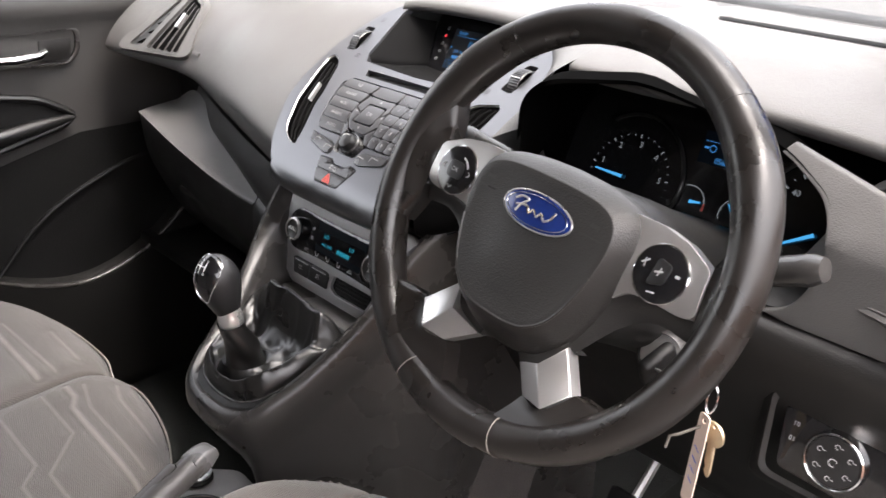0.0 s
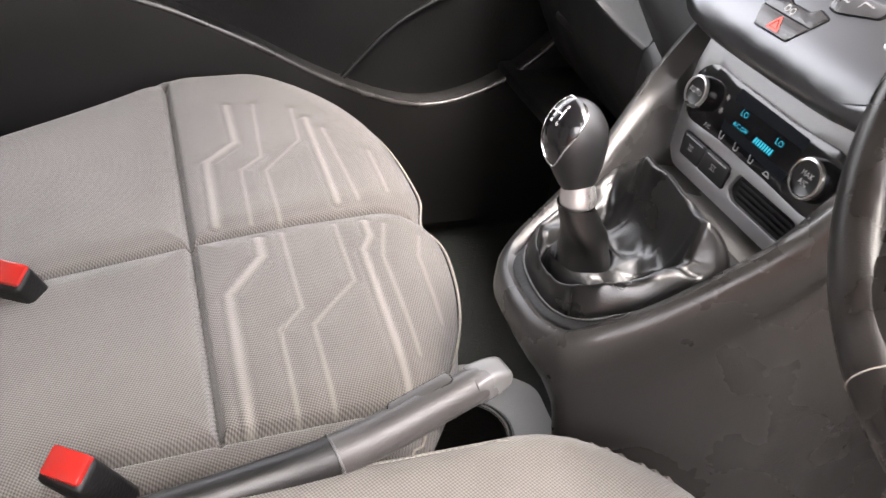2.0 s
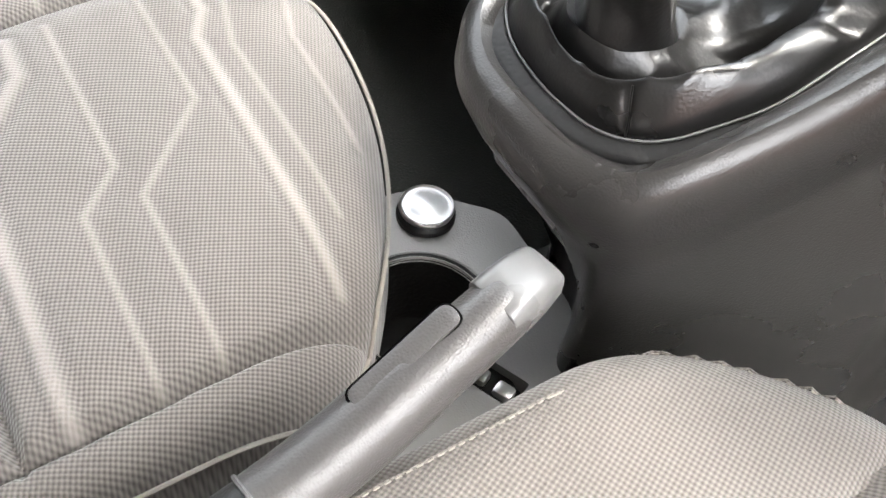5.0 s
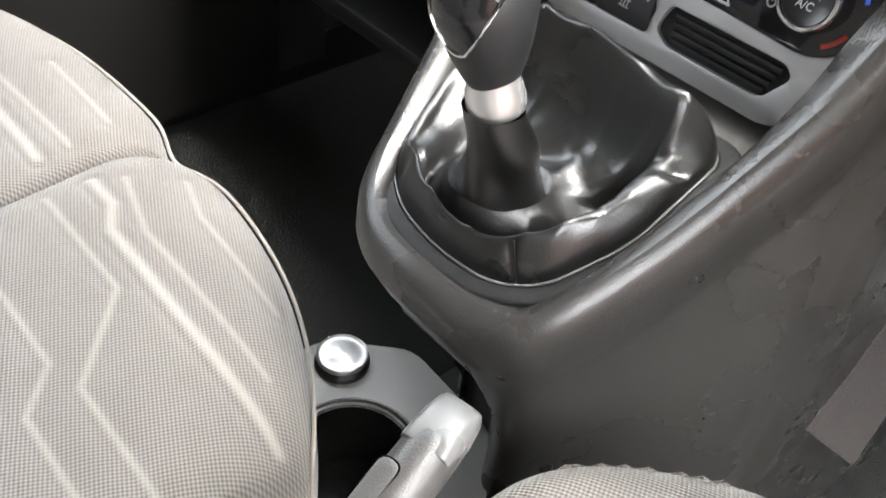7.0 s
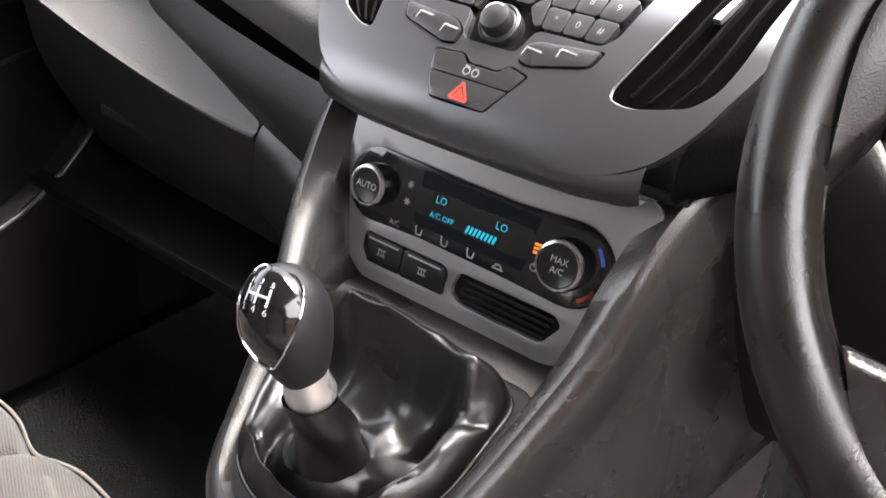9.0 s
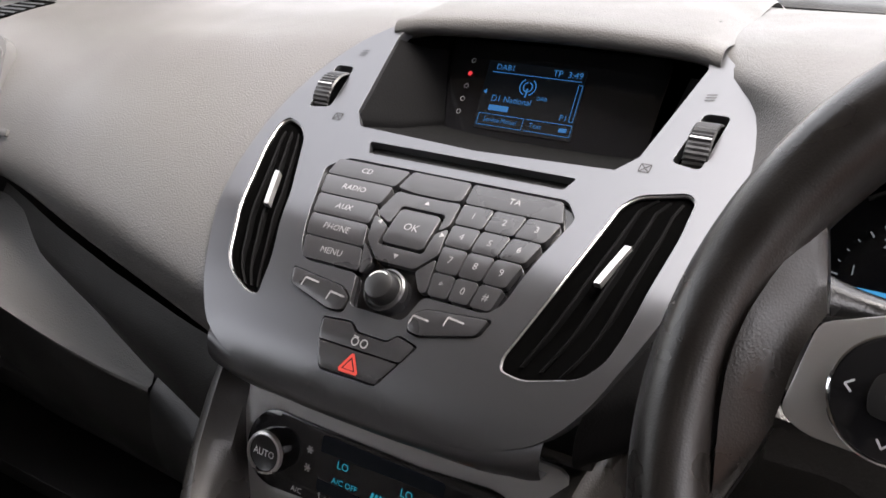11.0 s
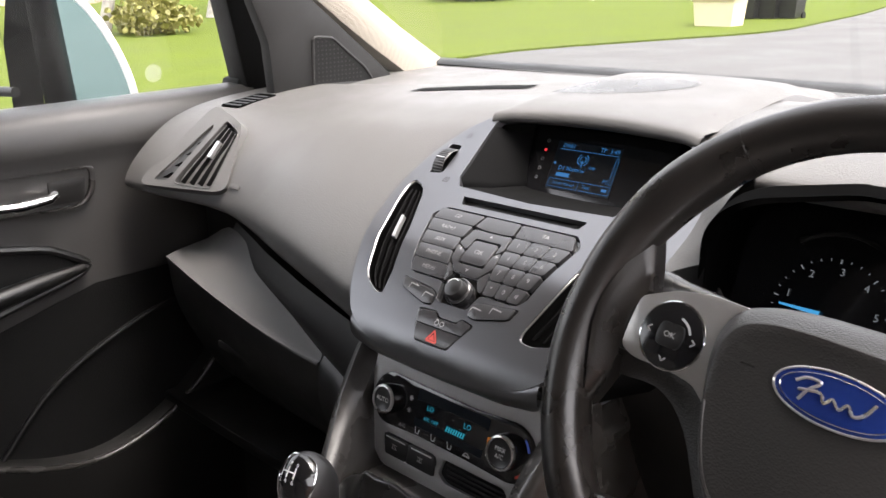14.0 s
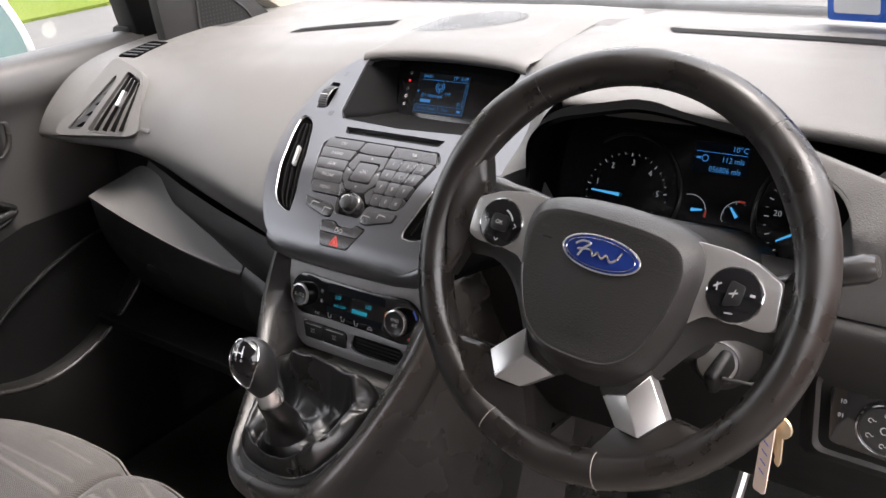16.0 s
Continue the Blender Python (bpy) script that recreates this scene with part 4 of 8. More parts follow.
for i, w in enumerate(("CD", "RADIO", "AUX", "PHONE", "MENU")):
    a, b = ss[i] + 0.0004, ss[i + 1] - 0.0004
    radio_key([(lerp_row(a, Lx) + 0.0015, a), (lerp_row(a, Mx) - 0.0008, a), (lerp_row(b, Mx) - 0.0008, b), (lerp_row(b, Lx) + 0.0015, b)], w, 0.0062)
Rx = [(0.198, 0.0705), (0.2085, 0.0785), (0.274, 0.0605)]
Nx = [(0.198, 0.0135), (0.215, 0.015), (0.235, 0.0165), (0.277, 0.0215)]
rs = [0.1985, 0.2145, 0.2305, 0.2460, 0.2620, 0.2765]
for i, ws_ in enumerate((("TA",), ("1", "2", "3"), ("4", "5", "6"), ("7", "8", "9"), ("*", "0", "#"))):
    a, b = rs[i] + 0.0004, rs[i + 1] - 0.0004
    n = len(ws_)
    for j, w in enumerate(ws_):
        def xx(s, t):
            return lerp_row(s, Nx) + (lerp_row(s, Rx) - lerp_row(s, Nx)) * t
        radio_key([(xx(a, j / n) + 0.0005, a), (xx(a, (j + 1) / n) - 0.0005, a), (xx(b, (j + 1) / n) - 0.0005, b), (xx(b, j / n) + 0.0005, b)], w, 0.0066)
radio_key([(-0.0285, 0.1985), (0.0122, 0.1985), (0.0125, 0.2135), (0.002, 0.2145), (-0.018, 0.2145), (-0.0318, 0.2125)])
radio_key([(-0.030, 0.2155), (-0.018, 0.2160), (0.002, 0.2160), (0.0135, 0.2152), (0.0150, 0.232), (0.0100, 0.238), (0.0090, 0.2255), (-0.021, 0.2255), (-0.022, 0.2400), (-0.034, 0.2340)])
radio_key([(-0.034, 0.2360), (-0.022, 0.2415), (-0.022, 0.2545), (0.009, 0.2545), (0.0095, 0.2400), (0.0155, 0.2345), (0.0185, 0.2520), (0.008, 0.2640), (-0.018, 0.2640), (-0.030, 0.2520)])
radio_key([(-0.030, 0.2550), (-0.019, 0.2650), (-0.023, 0.2735), (-0.0245, 0.2735)])
radio_key([(0.0185, 0.2550), (0.0205, 0.2755), (0.016, 0.2755), (0.009, 0.2650)])
ok = radio_key([(-0.0205, 0.2275), (0.0075, 0.2275), (0.0075, 0.2525), (-0.0205, 0.2525)], "OK", 0.0075, r=0.004)
for cx, cs, d in ((-0.0065, 0.2205, (0, -1)), (-0.0065, 0.2590, (0, 1)), (-0.0275, 0.2400, (-1, 0)), (0.0140, 0.2400, (1, 0))):
    bm = bmesh.new()
    t = (-d[1], d[0])
    poly_on(bm, [(cx + d[0] * 0.002, cs + d[1] * 0.002), (cx - d[0] * 0.001 + t[0] * 0.0018, cs - d[1] * 0.001 + t[1] * 0.0018), (cx - d[0] * 0.001 - t[0] * 0.0018, cs - d[1] * 0.001 - t[1] * 0.0018)], STACK, 0.0031)
    part("arrow", bm, M["legend"], radio, smooth=0)
o = Vector(STACK(-0.0045, 0.2795, 0.0))
n = (Vector(STACK(0, 0.2795, 0.01)) - Vector(STACK(0, 0.2795, 0.0))).normalized()
bm = lathe(bmesh.new(), o, n, [(0.0, 0.0115), (0.0058, 0.0113), (0.0082, 0.0104), (0.0092, 0.0080), (0.0096, 0.003), (0.0115, 0.002), (0.0115, -0.004)], 36)
kn = part("volume_knob", bm, M["button"], radio, "ribbed black rotary knob")
bm = lathe(bmesh.new(), o, n, [(0.0104, 0.0025), (0.0114, 0.0034), (0.0126, 0.0025), (0.0126, -0.002)], 36)
part("knob_ring", bm, M["key"], kn)
bm = bmesh.new()
arc_on(bm, -0.0045, 0.2795, 0.0070, 200, 300, 0.0007, STACK, 0.0114)
part("knob_mark", bm, M["white"], kn, smooth=0)

for nm, lp, sx in (("seek_button", callL, -1), ("call_button", callR, 1)):
    b = thing(nm, STACK(lp[0][0], lp[0][1]), "black rocker button below the radio keypad", "button", "rocker buttons")
    cx = sum(p[0] for p in lp) / len(lp)
    cs = sum(p[1] for p in lp) / len(lp)
    inner = [(cx + (x - cx) * 0.94, cs + (s - cs) * 0.9) for x, s in lp]
    part("rocker", sheet([inner], STACK, 0.0035, 0.007, 0.0012, cut=0.008), M["key"], b)
    bm = bmesh.new()
    for dx in (-0.010, 0.010):
        bar_on(bm, cx + dx - 0.005, cs + dx * 0.2 * (-sx) - 0.003, cx + dx + 0.005, cs + dx * 0.2 * (-sx) - 0.002, 0.0011, STACK, 0.0039)
        bar_on(bm, cx + dx - 0.005, cs + dx * 0.2 * (-sx) - 0.003, cx + dx - 0.006, cs + dx * 0.2 * (-sx) + 0.002, 0.0009, STACK, 0.0039)
    part("symbol", bm, M["legend"], b, smooth=0)

hz = thing("hazard_switch", STACK(0, 0.316), "black hazard light switch with a red triangle", "switch")
part("upper_key", sheet([rounded([(-0.0345, 0.3040), (-0.0155, 0.3022), (-0.011, 0.3072), (0.010, 0.3072), (0.0150, 0.3022), (0.0272, 0.3050), (0.0215, 0.3155), (-0.0325, 0.3155)], 0.002)], STACK, 0.0028, 0.006, 0.0008), M["key"], hz)
part("lower_key", sheet([rounded([(-0.0322, 0.3165), (0.0210, 0.3165), (0.0115, 0.3300), (-0.0255, 0.3303)], 0.002)], STACK, 0.0028, 0.006, 0.0008), M["key"], hz)
bm = bmesh.new()
a, b, c = (-0.0065, 0.3185), (-0.0125, 0.3280), (-0.0005, 0.3280)
for p, q in ((a, b), (b, c), (c, a)):
    bar_on(bm, *p, *q, 0.0016, STACK, 0.0034)
poly_on(bm, [(-0.0065, 0.3215), (-0.0100, 0.3268), (-0.0030, 0.3268)], STACK, 0.0033)
part("triangle", bm, M["redprint"], hz, "red warning triangle", smooth=0)
bm = bmesh.new()
arc_on(bm, -0.0085, 0.3115, 0.0022, 0, 360, 0.0008, STACK, 0.0034, 12)
arc_on(bm, -0.0025, 0.3115, 0.0022, 0, 360, 0.0008, STACK, 0.0034, 12)
bar_on(bm, -0.0105, 0.3085, -0.0070, 0.3090, 0.0008, STACK, 0.0034)
part("padlock_symbol", bm, M["legend"], hz, smooth=0)

# vents of the stack
def inset(lp, k):
    cx = sum(p[0] for p in lp) / len(lp)
    cy = sum(p[1] for p in lp) / len(lp)
    return [(cx + (x - cx) * k, cy + (y - cy) * k) for x, y in lp]

for vent, sx, lb in ((ventL, -1, "air vent with long black slats beside the radio"), (ventR, 1, "air vent with long black slats beside the radio")):
    v = thing("air_vent", STACK(sx * 0.117, 0.235), lb, "vent", "dashboard air vents")
    lp_ = rounded(vent, 0.006)
    # shallow duct, its deep shade put into the colour
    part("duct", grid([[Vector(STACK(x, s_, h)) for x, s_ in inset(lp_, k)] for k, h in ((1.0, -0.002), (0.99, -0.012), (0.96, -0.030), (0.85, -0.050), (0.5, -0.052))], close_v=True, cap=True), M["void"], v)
    part("vent_lip", tube([Vector(STACK(x, s_, 0.0002)) for x, s_ in lp_], 0.0007, 6, close=True), M["satin"], v, "thin bright lip")
    for j in range(1, 4):
        t = j / 4
        line = []
        for s_ in np.linspace(0.182, 0.298, 14):
            if sx < 0:
                lo = np.interp(s_, [0.171, 0.190, 0.249, 0.2845, 0.3025], [0.149, 0.1495, 0.1316, 0.1195, 0.100])
                hi = np.interp(s_, [0.171, 0.176, 0.187, 0.235, 0.280, 0.303], [0.147, 0.132, 0.1225, 0.1002, 0.087, 0.085])
            else:
                lo = np.interp(s_, [0.180, 0.205, 0.265, 0.2845, 0.2965], [0.1385, 0.1385, 0.1325, 0.1275, 0.118])
                hi = np.interp(s_, [0.176, 0.183, 0.192, 0.212, 0.2525, 0.2965], [0.1328, 0.108, 0.101, 0.0978, 0.0902, 0.0755])
            line.append((sx * (hi + (lo - hi) * t), s_))
        rows = [[Vector(STACK(x, s_, h)) + Vector((sx * dx, 0, 0)) for x, s_ in line] for dx, h in ((0.0010, -0.007), (0.0006, -0.001), (-0.0002, -0.0002), (-0.0010, -0.0010), (-0.0004, -0.007))]
        part("slat", grid(rows), M["recess"], v)
    rows = []
    for s_ in np.linspace(0.219, 0.246, 6):
        x = np.interp(s_, [0.182, 0.298], [0.1365, 0.0925] if sx < 0 else [0.1245, 0.0955])
        rows.append([Vector(STACK(sx * (x + a), s_, h)) for a, h in ((0.0020, -0.002), (0.0018, 0.0022), (-0.0018, 0.0022), (-0.0020, -0.002))])
    part("tab", grid(rows, close_v=True, cap=True), M["satin"], v, "silver direction tab")

for lp, sx in ((thumbL, -1), (thumbR, 1)):
    cx = sum(p[0] for p in lp) / len(lp)
    w = thing("vent_thumbwheel", STACK(cx, 0.135), "ribbed black vent thumbwheel", "thumbwheel", "vent thumbwheels")
    rows = []
    for k in np.linspace(-75, 75, 39):
        rr = 0.0215 + (0.0006 if int((k + 75) / 3.95) % 2 else 0.0)
        rows.append([Vector(STACK(cx + a + sx * 0.0008, 0.1355 + rr * math.sin(radians(k)), -0.0135 + rr * math.cos(radians(k)) - d)) for a, d in ((-0.0072, 0.001), (-0.0062, 0), (0.0062, 0), (0.0072, 0.001))])
    part("wheel", grid(rows), M["button"], w)
    bm = bmesh.new()
    bar_on(bm, cx - 0.006 + sx * 0.0008, 0.1395, cx + 0.006 + sx * 0.0008, 0.1395, 0.0012, STACK, 0.0088)
    part("index_line", bm, M["satin"], w, smooth=0)
for cx, cs in ((-0.110, 0.163), (0.104, 0.163)):
    bm = bmesh.new()
    for p, q in (((-0.003, -0.003), (0.003, -0.003)), ((0.003, -0.003), (0.003, 0.003)), ((0.003, 0.003), (-0.003, 0.003)), ((-0.003, 0.003), (-0.003, -0.003)), ((-0.003, -0.003), (0.003, 0.003)), ((-0.003, 0.003), (0.003, -0.003))):
        bar_on(bm, cx + p[0], cs + p[1], cx + q[0], cs + q[1], 0.0006, STACK, 0.0023)
    part("shut_symbol", bm, M["trim"], stack, smooth=0)
for cx, cs in ((-0.129, 0.098), (0.121, 0.100)):
    bm = bmesh.new()
    for k in (-0.0025, 0, 0.0025):
        bar_on(bm, cx - 0.003, cs + k, cx + 0.003, cs + k - 0.001, 0.0007, STACK, 0.0023)
    part("flow_symbol", bm, M["trim"], stack, smooth=0)
bm = sheet([inset(slot, 1.0)], STACK, -0.004, 0.002, 0)
part("disc_slot", bm, M["rubber"], stack, "black disc slot")

# ---- climate panel ----
CLIM = prof_map([(-.070, 1.05), (-.08, 1.02), (-.10, .963), (-.118, .895), (-.13, .86)], 0.004)
cs0 = 0.0316   # length of the first stretch
def CL(x, s, h=0.0):
    return CLIM(x, s + cs0, h)

climate = thing("climate_control_panel", (0, -0.1, 0.95), "gloss black climate control unit with two dials and a cyan display", "control panel")
face = [(-0.100, 0.012), (0.112, 0.012), (0.118, 0.022), (0.100, 0.085), (0.088, 0.118), (0.075, 0.124), (-0.07, 0.124), (-0.085, 0.112), (-0.100, 0.06)]
pill = []
for a in np.linspace(90, 270, 13):
    pill.append((-0.071 + 0.0225 * math.cos(radians(a)), 0.0605 - 0.0245 * math.sin(radians(a))))
pill += [(-0.03, 0.083), (0.03, 0.084)]
for a in np.linspace(-90, 90, 13):
    pill.append((0.0735 + 0.0275 * math.cos(radians(a)), 0.0605 - 0.0255 * math.sin(radians(a))))
pill += [(0.03, 0.038), (-0.03, 0.037)]
keys = rounded([(-0.072, 0.0925), (-0.008, 0.0925), (-0.003, 0.098), (-0.006, 0.1125), (-0.066, 0.1125), (-0.073, 0.104)], 0.003)
tray = rounded([(0.004, 0.0925), (0.073, 0.0925), (0.0785, 0.098), (0.068, 0.113), (0.010, 0.113), (0.000, 0.107)], 0.004)
bm = sheet([rounded(face, 0.006), pill, keys, tray], CL, 0, 0.004, 0.0008)
part("fascia", bm, M["panel"], climate, "grey metallic fascia")
body = part("control_face", sheet([inset(pill, 0.995)], CL, 0.0015, 0.006, 0.001), M["piano"], climate)
for x, rr in ((-0.071, 0.0135), (0.071, 0.0150)):
    o = Vector(CL(x, 0.0608, 0.0))
    n = (Vector(CL(x, 0.0608, 0.01)) - o).normalized()
    d = part("dial", lathe(bmesh.new(), o, n, [(0, 0.0105), (rr * 0.72, 0.0105), (rr * 0.80, 0.0112), (rr * 0.84, 0.0105)], 36), M["button"], climate)
    part("dial_ring", lathe(bmesh.new(), o, n, [(rr * 0.82, 0.0095), (rr * 0.86, 0.0122), (rr * 0.96, 0.0118), (rr, 0.0095)], 36), M["collar"], d, "bright silver ring")
    part("dial_skirt", lathe(bmesh.new(), o, n, [(rr, 0.0095), (rr * 1.02, 0.008), (rr * 1.05, 0.001), (rr * 1.05, -0.001)], 36), M["piano"], d, "gloss black skirt")
    bm = bmesh.new()
    f = lambda a, s, h, x=x: CL(a, 2 * 0.0608 - s, h)
    if x < 0:
        text_on(bm, "AUTO", 0.0058, x, 0.0608, f, 0.0112)
    else:
        text_on(bm, "MAX", 0.0052, x, 0.0635, f, 0.0112)
        text_on(bm, "A/C", 0.0052, x, 0.0580, f, 0.0112)
    part("legend", bm, M["white"], d, smooth=0)
bm = bmesh.new()
poly_on(bm, rounded([(-0.037, 0.040), (0.049, 0.041), (0.046, 0.076), (-0.036, 0.0745)], 0.003), CL, 0.0018)
part("display_window", bm, M["bluefill"], climate, smooth=0)
bm = bmesh.new()
f = lambda a, s, h: CL(a, 0.118 - s, h)
text_on(bm, "LO", 0.0066, -0.019, 0.118 - 0.0545, f, 0.0022)
text_on(bm, "LO", 0.0066, 0.026, 0.118 - 0.0555, f, 0.0022)
text_on(bm, "A/C OFF", 0.0050, -0.016, 0.118 - 0.0645, f, 0.0022)
for i in range(8):
    bar_on(bm, 0.003 + i * 0.0028, 0.0670, 0.0045 + i * 0.0028, 0.0620, 0.0018, CL, 0.0022)
part("readout", bm, M["cyan_glow"], climate, "cyan characters", smooth=0)
bm = bmesh.new()
text_on(bm, "A/C", 0.0050, -0.050, 0.118 - 0.0795, f, 0.0022)
for x in (-0.031, -0.011, 0.009):
    for p, q in (((-0.002, 0.003), (-0.001, -0.001)), ((-0.001, -0.001), (0.0025, -0.001)), ((0.0025, -0.001), (0.003, 0.003))):
        bar_on(bm, x + p[0], 0.0795 - p[1], x + q[0], 0.0795 - q[1], 0.0009, CL, 0.0022)
    poly_on(bm, ellipse(x - 0.002, 0.0757, 0.0008, 0.0008, 8), CL, 0.0022)
arc_on(bm, 0.030, 0.0800, 0.0028, 180, 360, 0.001, CL, 0.0022)
bar_on(bm, 0.026, 0.0800, 0.034, 0.0800, 0.0012, CL, 0.0022)
arc_on(bm, 0.0525, 0.0700, 0.0021, -60, 240, 0.0008, CL, 0.0022)
bar_on(bm, 0.0525, 0.0665, 0.0525, 0.0695, 0.0008, CL, 0.0022)
for s_ in (0.052, 0.063):
    for k in range(3):
        a = radians(60 * k)
        bar_on(bm, -0.044 - 0.0025 * math.cos(a), s_ - 0.0025 * math.sin(a), -0.044 + 0.0025 * math.cos(a), s_ + 0.0025 * math.sin(a), 0.0008, CL, 0.0022)
part("symbols", bm, M["greyprint"], climate, smooth=0)
bm = bmesh.new()
for k in range(3):
    bar_on(bm, 0.0495, 0.0565 + k * 0.0024, 0.0555, 0.0560 + k * 0.0024, 0.0015, CL, 0.0022)
part("heated_screen_lamp", bm, M["amber_glow"], climate, "lit amber symbol", smooth=0)
bm = bmesh.new()
arc_on(bm, 0.0735, 0.0605, 0.0205, -48, -18, 0.0022, CL, 0.0022)
part("cold_mark", bm, M["blueprint"], climate, smooth=0)
bm = bmesh.new()
arc_on(bm, 0.0735, 0.0605, 0.0205, 25, 60, 0.0022, CL, 0.0022)
part("hot_mark", bm, M["redprint"], climate, smooth=0)
bm = bmesh.new()
arc_on(bm, -0.071, 0.0605, 0.0185, 120, 150, 0.0018, CL, 0.0022)
part("cold_mark", bm, M["blueprint"], climate, smooth=0)
for x0, x1 in ((-0.071, -0.039), (-0.038, -0.005)):
    k = part("switch", sheet([rounded([(x0, 0.0935), (x1, 0.0935), (x1 + (0.0015 if x1 > -0.01 else 0), 0.1115), (x0 + (0.005 if x0 < -0.05 else 0), 0.1115)], 0.002)], CL, 0.002, 0.005, 0.001), M["button"], climate)
    bm = bmesh.new()
    xc = (x0 + x1) / 2
    bar_on(bm, x0 + 0.004, 0.0955, x1 - 0.003, 0.0955, 0.0012, CL, 0.0024)
    for d in (-0.002, 0, 0.002):
        bar_on(bm, xc + d, 0.1005, xc + d, 0.1045, 0.0006, CL, 0.0024)
    bar_on(bm, xc - 0.0035, 0.1005, xc + 0.0035, 0.1005, 0.0006, CL, 0.0024)
    bar_on(bm, xc - 0.0035, 0.1045, xc + 0.0035, 0.1045, 0.0006, CL, 0.0024)
    part("symbol", bm, M["greyprint"], k, smooth=0)
part("tray_back", sheet([inset(tray, 0.99)], CL, -0.004, 0.002, 0), M["rubber"], climate)
for i in range(4):
    s_ = 0.0965 + i * 0.0042
    bm = bmesh.new()
    rows = [[Vector(CL(x, s_ + ds, h)) for x in np.linspace(0.008 + 0.001 * i, 0.072 - 0.0015 * i, 3)] for ds, h in ((-0.0016, -0.003), (-0.0008, -0.0006), (0.0006, -0.0006), (0.0012, -0.003))]
    part("tray_rib", grid(rows, bm), M["button"], climate)


# ---- console ----
console = thing("centre_console", (0, -0.15, FLOOR_Z), "charcoal plastic centre console around the gear lever", "console")
# ridge: distance back, half width, ridge height, deck height
RIDGE = [(-0.060, 0.128, 1.022, 0.985), (-0.084, 0.124, 1.008, 0.950), (-0.110, 0.118, 0.985, 0.900), (-0.140, 0.1105, 0.952, 0.898), (-0.175, 0.0985, 0.920, 0.888), (-0.210, 0.0870, 0.893, 0.873), (-0.238, 0.0770, 0.876, 0.862), (-0.256, 0.0695, 0.8665, 0.854), (-0.268, 0.0615, 0.860, 0.850), (-0.276, 0.0500, 0.856, 0.8475), (-0.281, 0.033, 0.8535, 0.846), (-0.2825, 0.016, 0.853, 0.8455), (-0.283, 0.0, 0.853, 0.8455)]
rd = crom(RIDGE, 60)
def mid_x(y):
    """The console leans a little towards the driver at its rear."""
    return 0.014 * min(1, max(0, (-0.09 - y) / 0.18))

line = []
for sx in (-1, 1):
    side_line = []
    for y, w, zt, zd in rd:
        if sx < 0:
            w = w - 0.009 * min(1, max(0, (-0.13 - y) / 0.05)) * min(1, w / 0.05)
        side_line.append((sx * w + mid_x(y), y, zt, zd, sx))
    line += side_line if sx < 0 else side_line[-2::-1]
rows = []
for i, (x, y, zt, zd, sx) in enumerate(line):
    a, b = line[max(0, i - 2)], line[min(len(line) - 1, i + 2)]
    n = Vector((-(b[1] - a[1]), b[0] - a[0], 0)).normalized() * -1  # outwards in plan
    rr = min(1, max(0, (-0.12 - y) / 0.05))
    fl = (0.06 if sx > 0 else 0.0) * min(1, max(0, (y + 0.275) / 0.15)) ** 1.2  # the driver's side spreads outwards
    lf = 1 - max(0.0, n.x)  # the rear and the passenger's side draw in towards the floor
    wide = 0.026 * (1 - rr)
    prof = [(-0.012 - 0.007 * rr - wide, zd - 0.003), (-0.0105 - 0.004 * rr - 0.35 * wide, zt - 0.011), (-0.0065 - 0.002 * rr, zt - 0.002), (-0.002, zt), (0.003, zt - 0.003), (0.006, zt - 0.010), (0.0065, zt - 0.022),
            (0.005 + fl * 0.1 - 0.009 * lf, zt - 0.042), (0.002 + fl * 0.1 - 0.018 * lf, zt - 0.056), (0.003 + fl * 0.1 - 0.025 * lf, zt - 0.066), (-0.012 - 0.050 * lf + fl * 0.6, 0.72), (-0.030 - 0.045 * lf + fl, 0.46)]
    rows.append([Vector((x, y, z)) + n * d for d, z in prof])
part("shell", grid(rows), M["console"], console, "grey plastic shell with a thick rounded edge")
# the side runs on forwards under the driver's dash
edge_ = rows[-1][5:]
part("side_extension", grid([edge_] + [[p + Vector((0.10 * k, k, 0.01 * math.sin(j))) for j, p in enumerate(edge_)] for k in (0.03, 0.08, 0.16, 0.26)]), M["console"], console)
h_ = len(rd)
inner = [r[0] for r in rows]
rows = []
for i in range(h_ - 1):
    if rd[i][0] <= -0.1085:
        l, r = inner[i], inner[len(inner) - 1 - i]
        row = [l.lerp(r, u) for u in np.linspace(-0.02, 1.02, 41)]
        for p in row:  # opening under the gaiter
            wide = np.interp(p.y, [-0.262, -0.250, -0.212, -0.148], [0.030, 0.048, 0.068, 0.074])
            if -0.262 < p.y < -0.150 and abs(p.x - 0.006) < wide:
                p.z -= 0.06
        rows.append(row)
part("deck", grid(rows), M["fascia"], console, "grey plastic deck with a fine grain")
bm = bmesh.new()
block(bm, (0, 0.02, 0.80), (0.22, 0.16, 0.30), 0.01)
part("core", bm, M["dark"], console)
bm = bmesh.new()
block(bm, (0, 0.0, 1.012), (0.25, 0.16, 0.008), 0.002)
part("upper_bridge", bm, M["dark"], console)

# ---- gear lever ----
def deck_z(y):
    return float(np.interp(-y, [-p[0] for p in RIDGE], [p[3] for p in RIDGE]))

gear = thing("gear_lever", (0.0, -0.21, 0.87), "gear lever with black knob, silver collar and creased leather gaiter", "gear lever")
DECK = lambda x, y, h=0.0: (x, y - 0.2 * h, deck_z(y) + h)
ring_i = rounded([(-0.042, -0.251), (-0.018, -0.2645), (0.015, -0.2685), (0.046, -0.265), (0.066, -0.250), (0.080, -0.212), (0.0805, -0.149), (-0.078, -0.149), (-0.066, -0.198)], 0.014, 5)
